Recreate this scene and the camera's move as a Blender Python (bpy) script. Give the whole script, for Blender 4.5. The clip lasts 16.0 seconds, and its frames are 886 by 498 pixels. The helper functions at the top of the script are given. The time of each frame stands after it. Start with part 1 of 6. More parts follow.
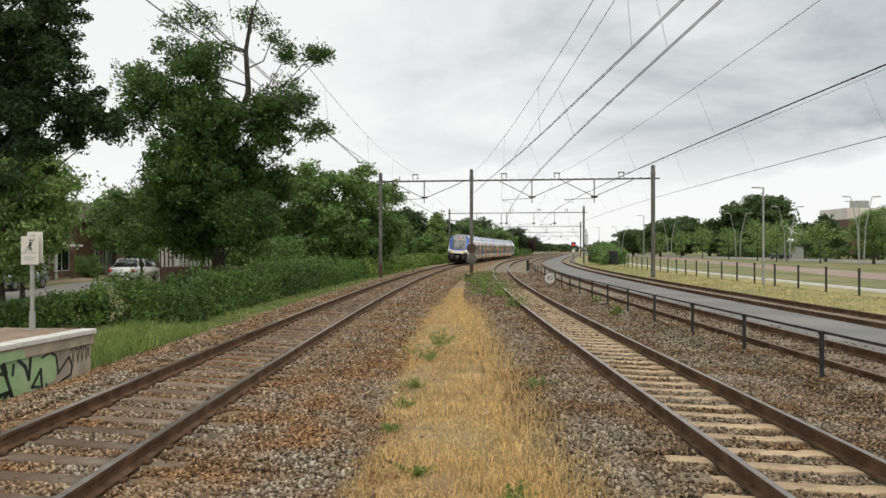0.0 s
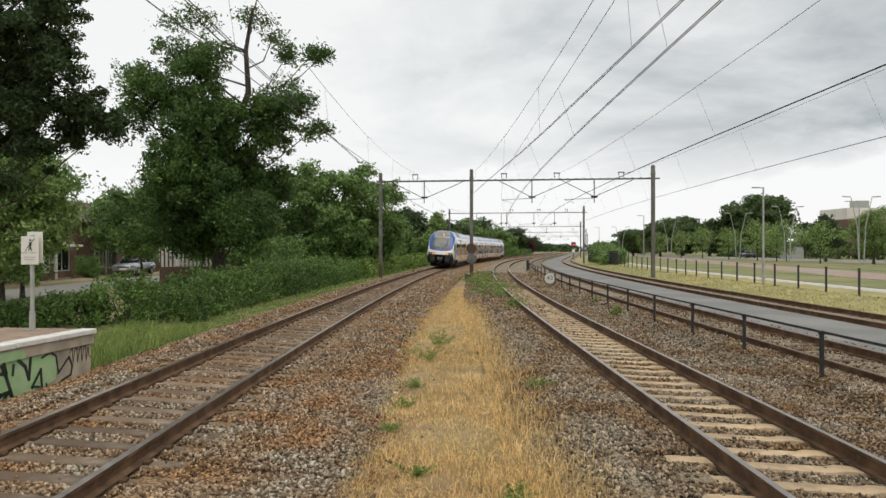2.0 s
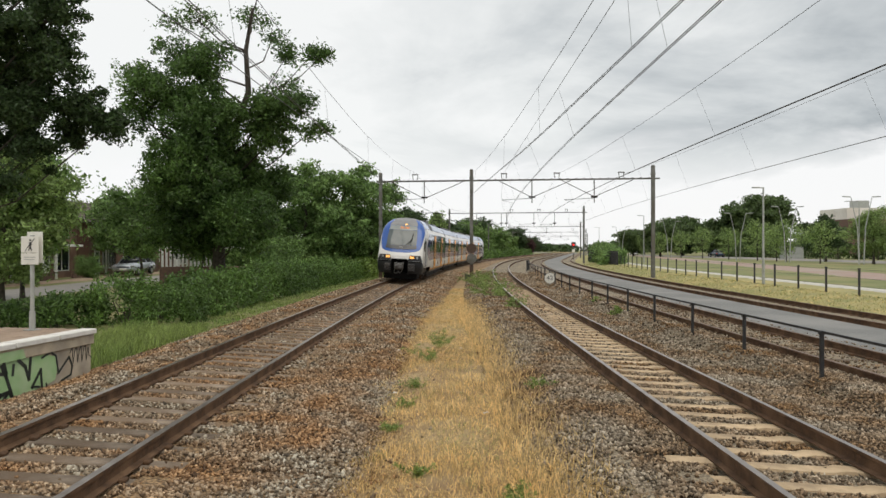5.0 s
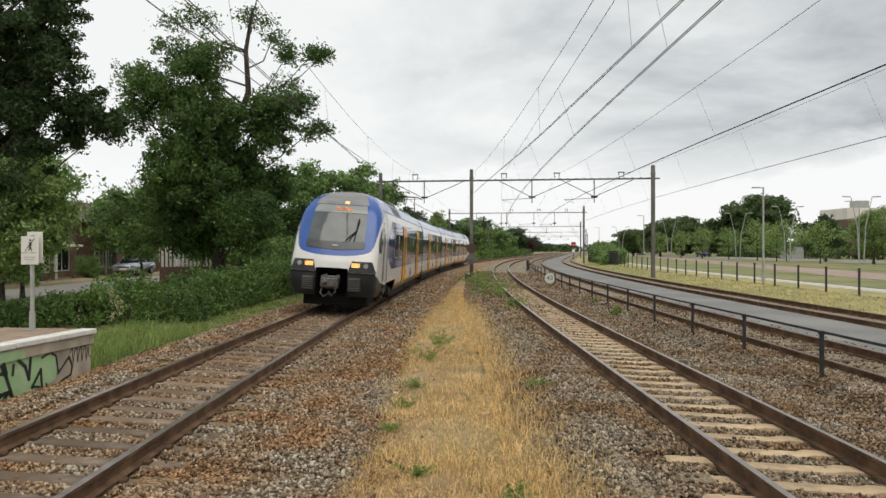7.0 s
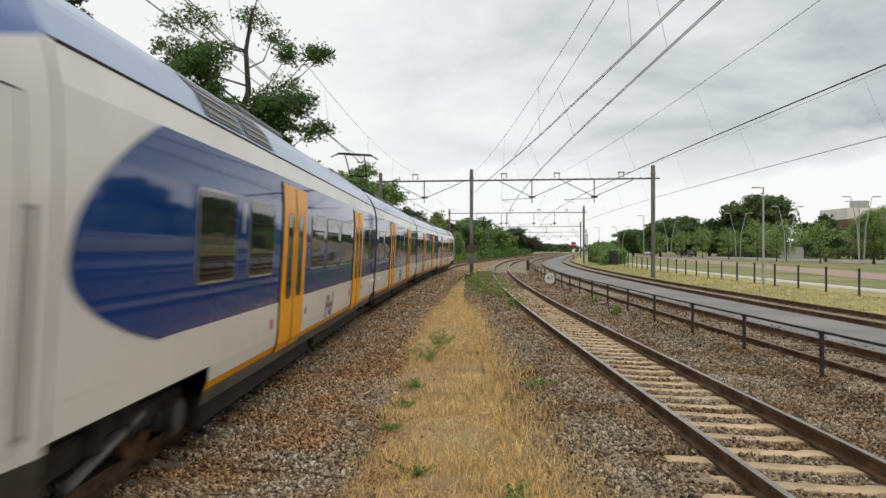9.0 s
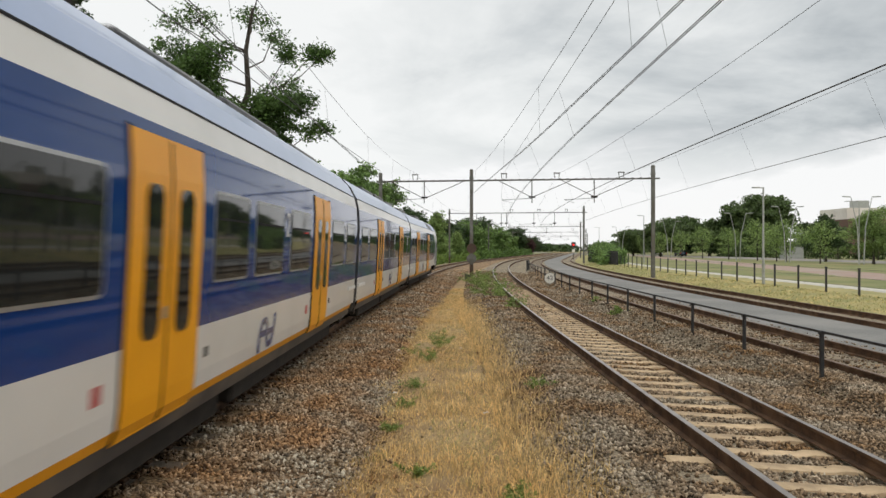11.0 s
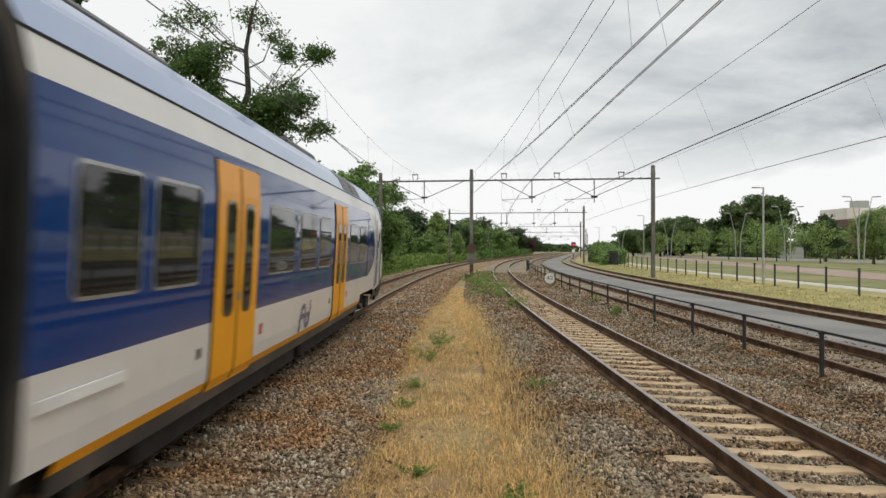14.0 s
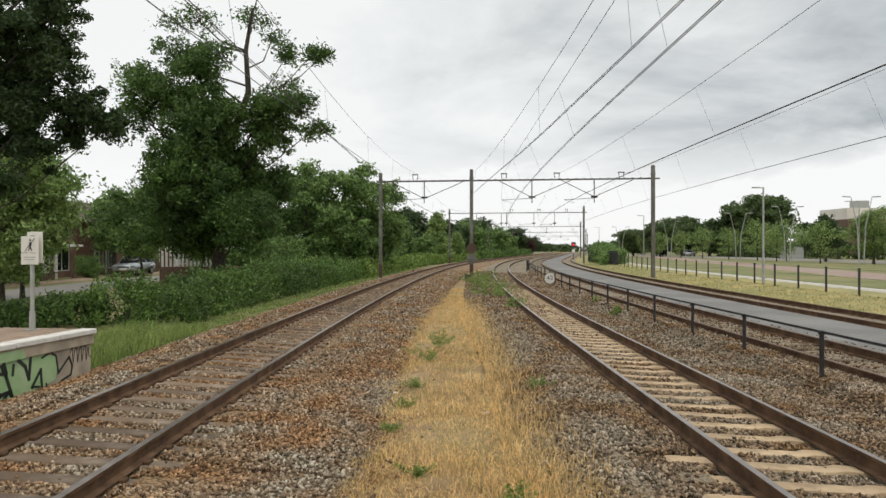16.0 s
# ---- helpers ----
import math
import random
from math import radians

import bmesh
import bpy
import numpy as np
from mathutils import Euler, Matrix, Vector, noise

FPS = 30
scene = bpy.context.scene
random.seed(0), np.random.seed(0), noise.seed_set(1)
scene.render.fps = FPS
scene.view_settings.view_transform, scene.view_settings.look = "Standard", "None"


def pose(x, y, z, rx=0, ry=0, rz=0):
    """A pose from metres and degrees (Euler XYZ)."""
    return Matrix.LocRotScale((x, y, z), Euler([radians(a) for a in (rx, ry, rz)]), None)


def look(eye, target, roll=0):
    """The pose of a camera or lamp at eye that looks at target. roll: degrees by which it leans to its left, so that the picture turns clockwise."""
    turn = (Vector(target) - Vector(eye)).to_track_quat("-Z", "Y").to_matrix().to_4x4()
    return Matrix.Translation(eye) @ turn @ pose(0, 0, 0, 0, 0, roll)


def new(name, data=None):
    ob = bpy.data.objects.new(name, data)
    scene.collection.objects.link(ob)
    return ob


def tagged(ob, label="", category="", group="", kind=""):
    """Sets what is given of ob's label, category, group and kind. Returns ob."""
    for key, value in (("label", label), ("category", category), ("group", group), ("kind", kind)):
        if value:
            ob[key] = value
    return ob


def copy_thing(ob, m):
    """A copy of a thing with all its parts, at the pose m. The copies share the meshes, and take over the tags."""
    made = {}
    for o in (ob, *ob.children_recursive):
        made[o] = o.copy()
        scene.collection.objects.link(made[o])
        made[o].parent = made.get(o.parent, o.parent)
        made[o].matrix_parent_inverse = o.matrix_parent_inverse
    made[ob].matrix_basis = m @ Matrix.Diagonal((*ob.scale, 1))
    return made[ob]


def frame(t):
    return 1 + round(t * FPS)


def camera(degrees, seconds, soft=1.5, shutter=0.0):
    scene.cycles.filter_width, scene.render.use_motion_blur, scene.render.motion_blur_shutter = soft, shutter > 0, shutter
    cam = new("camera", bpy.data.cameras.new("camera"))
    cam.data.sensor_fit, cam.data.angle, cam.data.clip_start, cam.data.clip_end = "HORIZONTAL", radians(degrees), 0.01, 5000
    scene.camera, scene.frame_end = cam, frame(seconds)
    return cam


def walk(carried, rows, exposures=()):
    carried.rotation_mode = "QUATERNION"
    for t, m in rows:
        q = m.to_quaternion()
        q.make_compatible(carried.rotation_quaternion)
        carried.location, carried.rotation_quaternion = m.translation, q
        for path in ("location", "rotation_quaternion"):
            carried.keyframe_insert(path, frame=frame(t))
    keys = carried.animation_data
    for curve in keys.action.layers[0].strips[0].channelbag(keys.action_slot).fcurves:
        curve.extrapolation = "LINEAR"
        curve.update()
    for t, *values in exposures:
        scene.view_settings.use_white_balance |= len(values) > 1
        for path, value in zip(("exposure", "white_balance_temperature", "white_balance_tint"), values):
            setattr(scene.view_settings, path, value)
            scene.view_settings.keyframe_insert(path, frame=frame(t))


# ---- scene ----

# ================= camera =================
cam = camera(61.41, 16.0, soft=1.5, shutter=0.5)
EYE = look((0, 0, 2.0), (0, 10, 2.0))
walk(cam, [(0, EYE), (16, EYE)])

# ================= light =================
scene.view_settings.exposure = 0.0
SUN_EL, SUN_AZ = radians(60), radians(150)   # azimuth clockwise from +y


def make_world():
    w = bpy.data.worlds.new("overcast_sky")
    scene.world = w
    w.use_nodes = True
    nt = w.node_tree
    N, K = nt.nodes, nt.links
    N.clear()
    out = N.new("ShaderNodeOutputWorld")
    sky = N.new("ShaderNodeTexSky")
    sky.sky_type, sky.sun_disc = "NISHITA", False
    sky.sun_elevation, sky.sun_rotation = SUN_EL, SUN_AZ
    b1 = N.new("ShaderNodeBackground")
    b1.inputs[1].default_value = 0.1
    K.new(sky.outputs[0], b1.inputs[0])
    tc = N.new("ShaderNodeTexCoord")
    sep = N.new("ShaderNodeSeparateXYZ")
    K.new(tc.outputs["Generated"], sep.inputs[0])

    def mth(op, a, b=None, c=None, clamp=False):
        n = N.new("ShaderNodeMath")
        n.operation, n.use_clamp = op, clamp
        for i, v in enumerate((a, b, c)):
            if v is None:
                continue
            if isinstance(v, (int, float)):
                n.inputs[i].default_value = v
            else:
                K.new(v, n.inputs[i])
        return n.outputs[0]

    zz = mth("ADD", mth("MAXIMUM", sep.outputs[2], 0.0), 0.22)
    px, py = mth("DIVIDE", sep.outputs[0], zz), mth("DIVIDE", sep.outputs[1], zz)
    comb = N.new("ShaderNodeCombineXYZ")
    K.new(px, comb.inputs[0]), K.new(py, comb.inputs[1])

    def cloud(scale, detail, off, rough=0.55):
        m = N.new("ShaderNodeMapping")
        m.inputs["Location"].default_value = off
        K.new(comb.outputs[0], m.inputs[0])
        n = N.new("ShaderNodeTexNoise")
        n.inputs["Scale"].default_value, n.inputs["Detail"].default_value = scale, detail
        n.inputs["Roughness"].default_value = rough
        n.inputs["Distortion"].default_value = 0.35
        K.new(m.outputs[0], n.inputs["Vector"])
        return n.outputs["Fac"]

    big = cloud(0.42, 5, (3.1, 1.7, 0.0))
    small = cloud(1.3, 6, (7.3, 2.2, 0.0), 0.6)
    mixf = mth("ADD", mth("MULTIPLY", big, 0.56), mth("MULTIPLY", small, 0.44))
    mixf = mth("ADD", mixf, mth("MULTIPLY", mth("SUBTRACT", sep.outputs[0], 0.10), 0.13))
    ramp = N.new("ShaderNodeValToRGB")
    e = ramp.color_ramp.elements
    e[0].position, e[0].color = 0.40, (0.97, 0.98, 0.97, 1)
    e[1].position, e[1].color = 0.62, (0.43, 0.465, 0.485, 1)
    e.new(0.475).color = (0.84, 0.86, 0.855, 1)
    e.new(0.55).color = (0.64, 0.67, 0.68, 1)
    K.new(mixf, ramp.inputs[0])
    # bright break in the clouds low over the horizon
    edge = mth("ADD", mth("MULTIPLY", mth("SUBTRACT", small, 0.5), 0.22), 0.135)
    low = mth("MULTIPLY", mth("SUBTRACT", edge, sep.outputs[2]), 22.0, clamp=True)
    mx = N.new("ShaderNodeMix")
    mx.data_type = "RGBA"
    K.new(low, mx.inputs["Factor"])
    K.new(ramp.outputs[0], mx.inputs["A"])
    mx.inputs["B"].default_value = (1.0, 1.0, 1.0, 1)
    b2 = N.new("ShaderNodeBackground")
    K.new(mx.outputs["Result"], b2.inputs[0])
    b2.inputs[1].default_value = 0.98
    ms = N.new("ShaderNodeMixShader")
    ms.inputs[0].default_value = 0.94
    K.new(b1.outputs[0], ms.inputs[1]), K.new(b2.outputs[0], ms.inputs[2])
    K.new(ms.outputs[0], out.inputs[0])


make_world()
sun = new("sun", bpy.data.lights.new("sun", "SUN"))
sun.data.energy, sun.data.angle, sun.data.color = 1.6, radians(55), (1.0, 0.93, 0.80)
sun_from = Vector((math.sin(SUN_AZ) * math.cos(SUN_EL), math.cos(SUN_AZ) * math.cos(SUN_EL), math.sin(SUN_EL)))
sun.matrix_world = look(sun_from * 100, (0, 0, 0))


# ================= materials =================
def mat(name, c1, c2=None, scale=4.0, rough=0.8, metal=0.0, bump=0.0, bscale=None, c3=None, s3=0.6, isl=0.0, obj=0.0,
        spread=(0.35, 0.65), coat=0.0, emit=0.0, alpha_glass=False, detail=6, spread3=(0.45, 0.62), spec=0.5):
    """A surface with grain (c1 to c2), larger stains (c3) and relief."""
    m = bpy.data.materials.new(name)
    m.use_nodes = True
    nt = m.node_tree
    N, K = nt.nodes, nt.links
    b = N["Principled BSDF"]
    b.inputs["Roughness"].default_value, b.inputs["Metallic"].default_value = rough, metal
    b.inputs["Coat Weight"].default_value = coat
    b.inputs["Specular IOR Level"].default_value = spec
    c2 = c2 or tuple(v * 0.8 for v in c1)
    tc = N.new("ShaderNodeTexCoord")
    n = N.new("ShaderNodeTexNoise")
    n.inputs["Scale"].default_value, n.inputs["Detail"].default_value = scale, detail
    K.new(tc.outputs["Object"], n.inputs["Vector"])
    r = N.new("ShaderNodeValToRGB")
    e = r.color_ramp.elements
    e[0].position, e[0].color = spread[0], (*c1, 1)
    e[1].position, e[1].color = spread[1], (*c2, 1)
    K.new(n.outputs["Fac"], r.inputs[0])
    col = r.outputs[0]
    if c3:
        n3 = N.new("ShaderNodeTexNoise")
        n3.inputs["Scale"].default_value, n3.inputs["Detail"].default_value = s3, 4
        K.new(tc.outputs["Object"], n3.inputs["Vector"])
        r3 = N.new("ShaderNodeMapRange")
        r3.inputs[1].default_value, r3.inputs[2].default_value = spread3
        K.new(n3.outputs["Fac"], r3.inputs[0])
        mx = N.new("ShaderNodeMix")
        mx.data_type = "RGBA"
        K.new(r3.outputs[0], mx.inputs["Factor"])
        K.new(col, mx.inputs["A"])
        mx.inputs["B"].default_value = (*c3, 1)
        col = mx.outputs["Result"]
    for amount, node, sock in ((isl, "ShaderNodeNewGeometry", "Random Per Island"), (obj, "ShaderNodeObjectInfo", "Random")):
        if amount:
            g = N.new(node)
            hsv = N.new("ShaderNodeHueSaturation")
            mr = N.new("ShaderNodeMapRange")
            mr.inputs[3].default_value, mr.inputs[4].default_value = 1 - amount, 1 + amount
            K.new(g.outputs[sock], mr.inputs[0])
            K.new(mr.outputs[0], hsv.inputs["Value"])
            K.new(col, hsv.inputs["Color"])
            col = hsv.outputs[0]
    K.new(col, b.inputs["Base Color"])
    if emit:
        K.new(col, b.inputs["Emission Color"])
        b.inputs["Emission Strength"].default_value = emit
    if bump:
        bn = N.new("ShaderNodeTexNoise")
        bn.inputs["Scale"].default_value, bn.inputs["Detail"].default_value = bscale or scale * 3, 4
        K.new(tc.outputs["Object"], bn.inputs["Vector"])
        bp = N.new("ShaderNodeBump")
        bp.inputs["Strength"].default_value, bp.inputs["Distance"].default_value = bump, 0.02
        K.new(bn.outputs["Fac"], bp.inputs["Height"])
        K.new(bp.outputs[0], b.inputs["Normal"])
    return m


def leaf_mat(name, dark, light, rough=0.55, through_light=0.35):
    m = mat(name, dark, light, 0.35, rough, isl=0.6, spread=(0.3, 0.7))
    nt = m.node_tree
    N, K = nt.nodes, nt.links
    b = N["Principled BSDF"]
    tr = N.new("ShaderNodeBsdfTranslucent")
    K.new(b.inputs["Base Color"].links[0].from_socket, tr.inputs[0])
    ms = N.new("ShaderNodeMixShader")
    ms.inputs[0].default_value = through_light
    K.new(b.outputs[0], ms.inputs[1]), K.new(tr.outputs[0], ms.inputs[2])
    K.new(ms.outputs[0], N["Material Output"].inputs[0])
    return m


def stone_mat(name, cols, drift):
    m = mat(name, (1, 1, 1), (0.7, 0.68, 0.66), 18.0, 0.9, bump=0.3, bscale=40)
    N, K = m.node_tree.nodes, m.node_tree.links
    b = N["Principled BSDF"]
    old = b.inputs["Base Color"].links[0].from_socket
    g, r = N.new("ShaderNodeNewGeometry"), N.new("ShaderNodeValToRGB")
    r.color_ramp.interpolation = "LINEAR"
    e = r.color_ramp.elements
    e[0].color, e[1].color = (*cols[0], 1), (*cols[-1], 1)
    for k, c in enumerate(cols[1:-1]):
        e.new((k + 1) / (len(cols) - 1)).color = (*c, 1)
    K.new(g.outputs["Random Per Island"], r.inputs[0])
    mx = N.new("ShaderNodeMix")
    mx.data_type, mx.blend_type = "RGBA", "MULTIPLY"
    mx.inputs["Factor"].default_value = 1.0
    K.new(r.outputs[0], mx.inputs["A"]), K.new(old, mx.inputs["B"])
    tc, n2, r2 = N.new("ShaderNodeTexCoord"), N.new("ShaderNodeTexNoise"), N.new("ShaderNodeValToRGB")
    n2.inputs["Scale"].default_value, n2.inputs["Detail"].default_value = 0.9, 5
    K.new(tc.outputs["Object"], n2.inputs["Vector"]), K.new(n2.outputs["Fac"], r2.inputs[0])
    q = r2.color_ramp.elements
    q[0].position, q[0].color = 0.38, (*drift[0], 1)
    q[1].position, q[1].color = 0.62, (*drift[1], 1)
    m2 = N.new("ShaderNodeMix")
    m2.data_type, m2.blend_type = "RGBA", "MULTIPLY"
    m2.inputs["Factor"].default_value = 1.0
    K.new(mx.outputs["Result"], m2.inputs["A"]), K.new(r2.outputs[0], m2.inputs["B"])
    K.new(m2.outputs["Result"], b.inputs["Base Color"])
    return m


M = {
    "soil": mat("meadow_soil", (0.16, 0.15, 0.05), (0.30, 0.24, 0.10), 3.0, 0.95, bump=0.6, c3=(0.10, 0.15, 0.035), s3=0.25),
    "dry": mat("dry_grass_ground", (0.50, 0.37, 0.185), (0.26, 0.18, 0.095), 22.0, 0.95, bump=1.0, c3=(0.27, 0.175, 0.09), s3=1.3),
    "verge": mat("verge_grass", (0.22, 0.225, 0.08), (0.33, 0.29, 0.13), 2.5, 0.95, bump=0.6, c3=(0.40, 0.33, 0.14), s3=0.3),
    "lawn": mat("mown_grass", (0.13, 0.16, 0.05), (0.20, 0.205, 0.08), 1.8, 0.95, bump=0.5, c3=(0.25, 0.225, 0.10), s3=0.15),
    "ballast_brown": mat("rusty_ballast", (0.37, 0.24, 0.12), (0.07, 0.043, 0.024), 26.0, 0.9, bump=1.0, bscale=30, c3=(0.20, 0.13, 0.08), s3=0.7, spread=(0.4, 0.62), spread3=(0.5, 0.75)),
    "ballast_grey": mat("grey_ballast", (0.35, 0.29, 0.20), (0.07, 0.052, 0.034), 26.0, 0.9, bump=1.0, bscale=30, c3=(0.27, 0.215, 0.15), s3=0.5, spread=(0.4, 0.62), spread3=(0.5, 0.8)),
    "stone": stone_mat("ballast_stone", [(0.07, 0.055, 0.04), (0.20, 0.15, 0.10), (0.33, 0.255, 0.175), (0.44, 0.37, 0.28), (0.70, 0.63, 0.52)], [(0.98, 1.0, 1.0), (0.95, 0.66, 0.42)]),
    "stone_grey": stone_mat("grey_stone", [(0.06, 0.048, 0.035), (0.17, 0.14, 0.105), (0.29, 0.245, 0.19), (0.40, 0.35, 0.285), (0.64, 0.585, 0.50)], [(1.05, 1.01, 0.94), (0.74, 0.50, 0.28)]),
    "rail_rust": mat("rail_rust", (0.12, 0.068, 0.038), (0.065, 0.039, 0.025), 12.0, 0.85, bump=0.3, c3=(0.16, 0.095, 0.055), s3=3, spec=0.2),
    "rail_top": mat("rail_running_top", (0.34, 0.30, 0.27), (0.25, 0.21, 0.18), 6.0, 0.32, metal=0.85),
    "rail_top_old": mat("rusty_running_top", (0.19, 0.12, 0.08), (0.13, 0.08, 0.055), 6.0, 0.55, metal=0.3),
    "wood_sleeper": mat("weathered_sleeper_wood", (0.31, 0.25, 0.19), (0.14, 0.11, 0.085), 7.0, 0.9, bump=0.7, bscale=25, c3=(0.16, 0.11, 0.07), s3=1.2, obj=0.38),
    "concrete_sleeper": mat("sleeper_concrete", (0.55, 0.41, 0.26), (0.42, 0.31, 0.19), 6.0, 0.9, bump=0.25, bscale=60, c3=(0.30, 0.22, 0.14), s3=2.2, obj=0.10, spread3=(0.55, 0.75)),
    "asphalt": mat("grey_road_surface", (0.235, 0.235, 0.23), (0.17, 0.17, 0.165), 30.0, 0.95, bump=0.4, bscale=60, c3=(0.26, 0.255, 0.245), s3=0.35, spec=0.2),
    "road": mat("asphalt", (0.22, 0.21, 0.20), (0.27, 0.25, 0.23), 2.0, 0.9, bump=0.2, bscale=40),
    "pink": mat("red_cycle_path", (0.36, 0.25, 0.21), (0.30, 0.215, 0.18), 1.5, 0.9, bump=0.2, bscale=40, c3=(0.33, 0.27, 0.23), s3=0.2),
    "path": mat("concrete_path", (0.55, 0.53, 0.48), (0.46, 0.44, 0.40), 2.0, 0.9, bump=0.2, bscale=40),
    "steel": mat("galvanised_steel", (0.20, 0.20, 0.185), (0.125, 0.125, 0.11), 3.0, 0.6, metal=0.4, bump=0.1, c3=(0.13, 0.12, 0.10), s3=0.8),
    "rust": mat("rusted_mast_steel", (0.10, 0.06, 0.04), (0.06, 0.042, 0.032), 8.0, 0.85, bump=0.3),
    "pole": mat("grey_lamp_pole", (0.42, 0.43, 0.40), (0.34, 0.35, 0.33), 3.0, 0.5, metal=0.4),
    "wire": mat("copper_wire_dark", (0.06, 0.06, 0.06), (0.09, 0.085, 0.08), 5.0, 0.5, metal=0.5),
    "black": mat("black_painted_steel", (0.018, 0.018, 0.02), (0.03, 0.03, 0.03), 5.0, 0.45, bump=0.05),
    "concrete": mat("stained_concrete", (0.50, 0.42, 0.32), (0.38, 0.32, 0.24), 5.0, 0.9, bump=0.3, bscale=40, c3=(0.26, 0.23, 0.19), s3=1.6, spread3=(0.5, 0.75)),
    "coping": mat("white_painted_coping", (0.74, 0.72, 0.68), (0.60, 0.58, 0.54), 4.0, 0.8, bump=0.2, c3=(0.45, 0.42, 0.37), s3=2.5, spread3=(0.55, 0.8)),
    "paver": mat("brown_platform_paving", (0.33, 0.24, 0.17), (0.26, 0.19, 0.14), 5.0, 0.9, bump=0.3, obj=0.12),
    "green_paint": mat("green_spray_paint", (0.33, 0.50, 0.24), (0.28, 0.44, 0.20), 3.0, 0.7, c3=(0.40, 0.52, 0.30), s3=2.0),
    "black_paint": mat("black_spray_paint", (0.015, 0.02, 0.015), (0.03, 0.035, 0.03), 8.0, 0.6),
    "sign_white": mat("white_sign_sheet", (0.74, 0.72, 0.66), (0.66, 0.64, 0.58), 3.0, 0.5),
    "sign_black": mat("black_sign_print", (0.03, 0.03, 0.03), (0.04, 0.04, 0.04), 3.0, 0.5),
    "bark": mat("bark", (0.085, 0.07, 0.055), (0.04, 0.034, 0.028), 9.0, 0.95, bump=1.0, bscale=14),
    "leaf": leaf_mat("locust_leaves", (0.048, 0.098, 0.024), (0.115, 0.200, 0.045)),
    "leaf_dark": leaf_mat("dark_leaves", (0.035, 0.066, 0.022), (0.062, 0.105, 0.032)),
    "leaf_park": leaf_mat("park_leaves", (0.065, 0.105, 0.035), (0.125, 0.185, 0.060)),
    "leaf_mid": leaf_mat("lime_leaves", (0.115, 0.197, 0.056), (0.210, 0.325, 0.093)),
    "leaf_light": leaf_mat("light_leaves", (0.17, 0.26, 0.075), (0.27, 0.36, 0.12)),
    "leaf_red": leaf_mat("copper_beech_leaves", (0.065, 0.029, 0.032), (0.102, 0.043, 0.043)),
    "hedge": leaf_mat("hedge_leaves", (0.060, 0.112, 0.028), (0.150, 0.255, 0.055)),
    "grass_green": leaf_mat("green_grass_blades", (0.17, 0.26, 0.06), (0.28, 0.34, 0.10)),
    # lighter copy of the hedge leaves, with sunlight put into the colour
    "hedge_sunlit": leaf_mat("hedge_leaves_painted_sunlit", (0.12, 0.20, 0.04), (0.23, 0.32, 0.07)),
    "grass_verge": leaf_mat("yellow_green_blades", (0.24, 0.27, 0.08), (0.38, 0.37, 0.15), 0.8),
    "grass_dry": leaf_mat("dry_grass_blades", (0.70, 0.49, 0.215), (0.85, 0.65, 0.33), 0.8, 0.5),
    "grass_dead": leaf_mat("dead_brown_blades", (0.34, 0.21, 0.10), (0.50, 0.34, 0.17), 0.8, 0.4),
    "brick": mat("red_brown_brick", (0.17, 0.10, 0.075), (0.12, 0.075, 0.06), 6.0, 0.9, bump=0.2),
    "house_wall": mat("brick_house_wall", (0.20, 0.115, 0.085), (0.15, 0.09, 0.07), 5.0, 0.9, bump=0.3, bscale=20, c3=(0.25, 0.15, 0.11), s3=0.6),
    "roof_tile": mat("dark_roof_tiles", (0.10, 0.068, 0.055), (0.07, 0.05, 0.043), 4.0, 0.85, bump=0.4, bscale=9),
    "white_paint": mat("white_paint", (0.78, 0.78, 0.76), (0.70, 0.70, 0.68), 3.0, 0.5),
    "cream": mat("cream_render", (0.76, 0.73, 0.66), (0.70, 0.67, 0.60), 1.5, 0.85, c3=(0.66, 0.62, 0.56), s3=0.3),
    "glass_dark": mat("dark_window_glass", (0.02, 0.024, 0.026), (0.03, 0.034, 0.036), 1.0, 0.06, spec=0.6),
    # train
    "t_blue": mat("train_blue_paint", (0.008, 0.045, 0.20), (0.007, 0.04, 0.18), 1.5, 0.05, spec=0.40),
    "t_nose": mat("train_bright_blue_paint", (0.022, 0.092, 0.36), (0.02, 0.082, 0.32), 1.5, 0.25, coat=0.3),
    "t_white": mat("train_white_paint", (0.68, 0.665, 0.645), (0.62, 0.61, 0.59), 1.2, 0.3, coat=0.3, c3=(0.58, 0.56, 0.53), s3=0.7, spread3=(0.55, 0.8)),
    "t_yellow": mat("train_yellow_paint", (0.86, 0.37, 0.006), (0.80, 0.34, 0.005), 1.5, 0.35, spec=0.25),
    # roof cove: the mask's blue, paled by a reflection mixed into its colour
    "t_cove": mat("train_blue_painted_reflection", (0.22, 0.30, 0.50), (0.19, 0.27, 0.46), 1.5, 0.28, coat=0.4),
    "t_grey": mat("train_dark_grey_paint", (0.045, 0.047, 0.052), (0.035, 0.037, 0.04), 3.0, 0.45, c3=(0.10, 0.09, 0.08), s3=1.2),
    "t_roof": mat("train_roof_grey", (0.26, 0.26, 0.265), (0.20, 0.20, 0.205), 2.0, 0.6),
    "t_bumper": mat("bumper_grey_paint", (0.028, 0.030, 0.033), (0.020, 0.022, 0.025), 3.0, 0.5, c3=(0.055, 0.052, 0.05), s3=1.2, spec=0.3),
    "t_rubber": mat("black_rubber", (0.008, 0.008, 0.009), (0.013, 0.013, 0.013), 4.0, 0.7, spec=0.15),
    "t_under": mat("underframe_dirt", (0.036, 0.030, 0.025), (0.018, 0.016, 0.014), 6.0, 0.85, bump=0.3, spec=0.25),
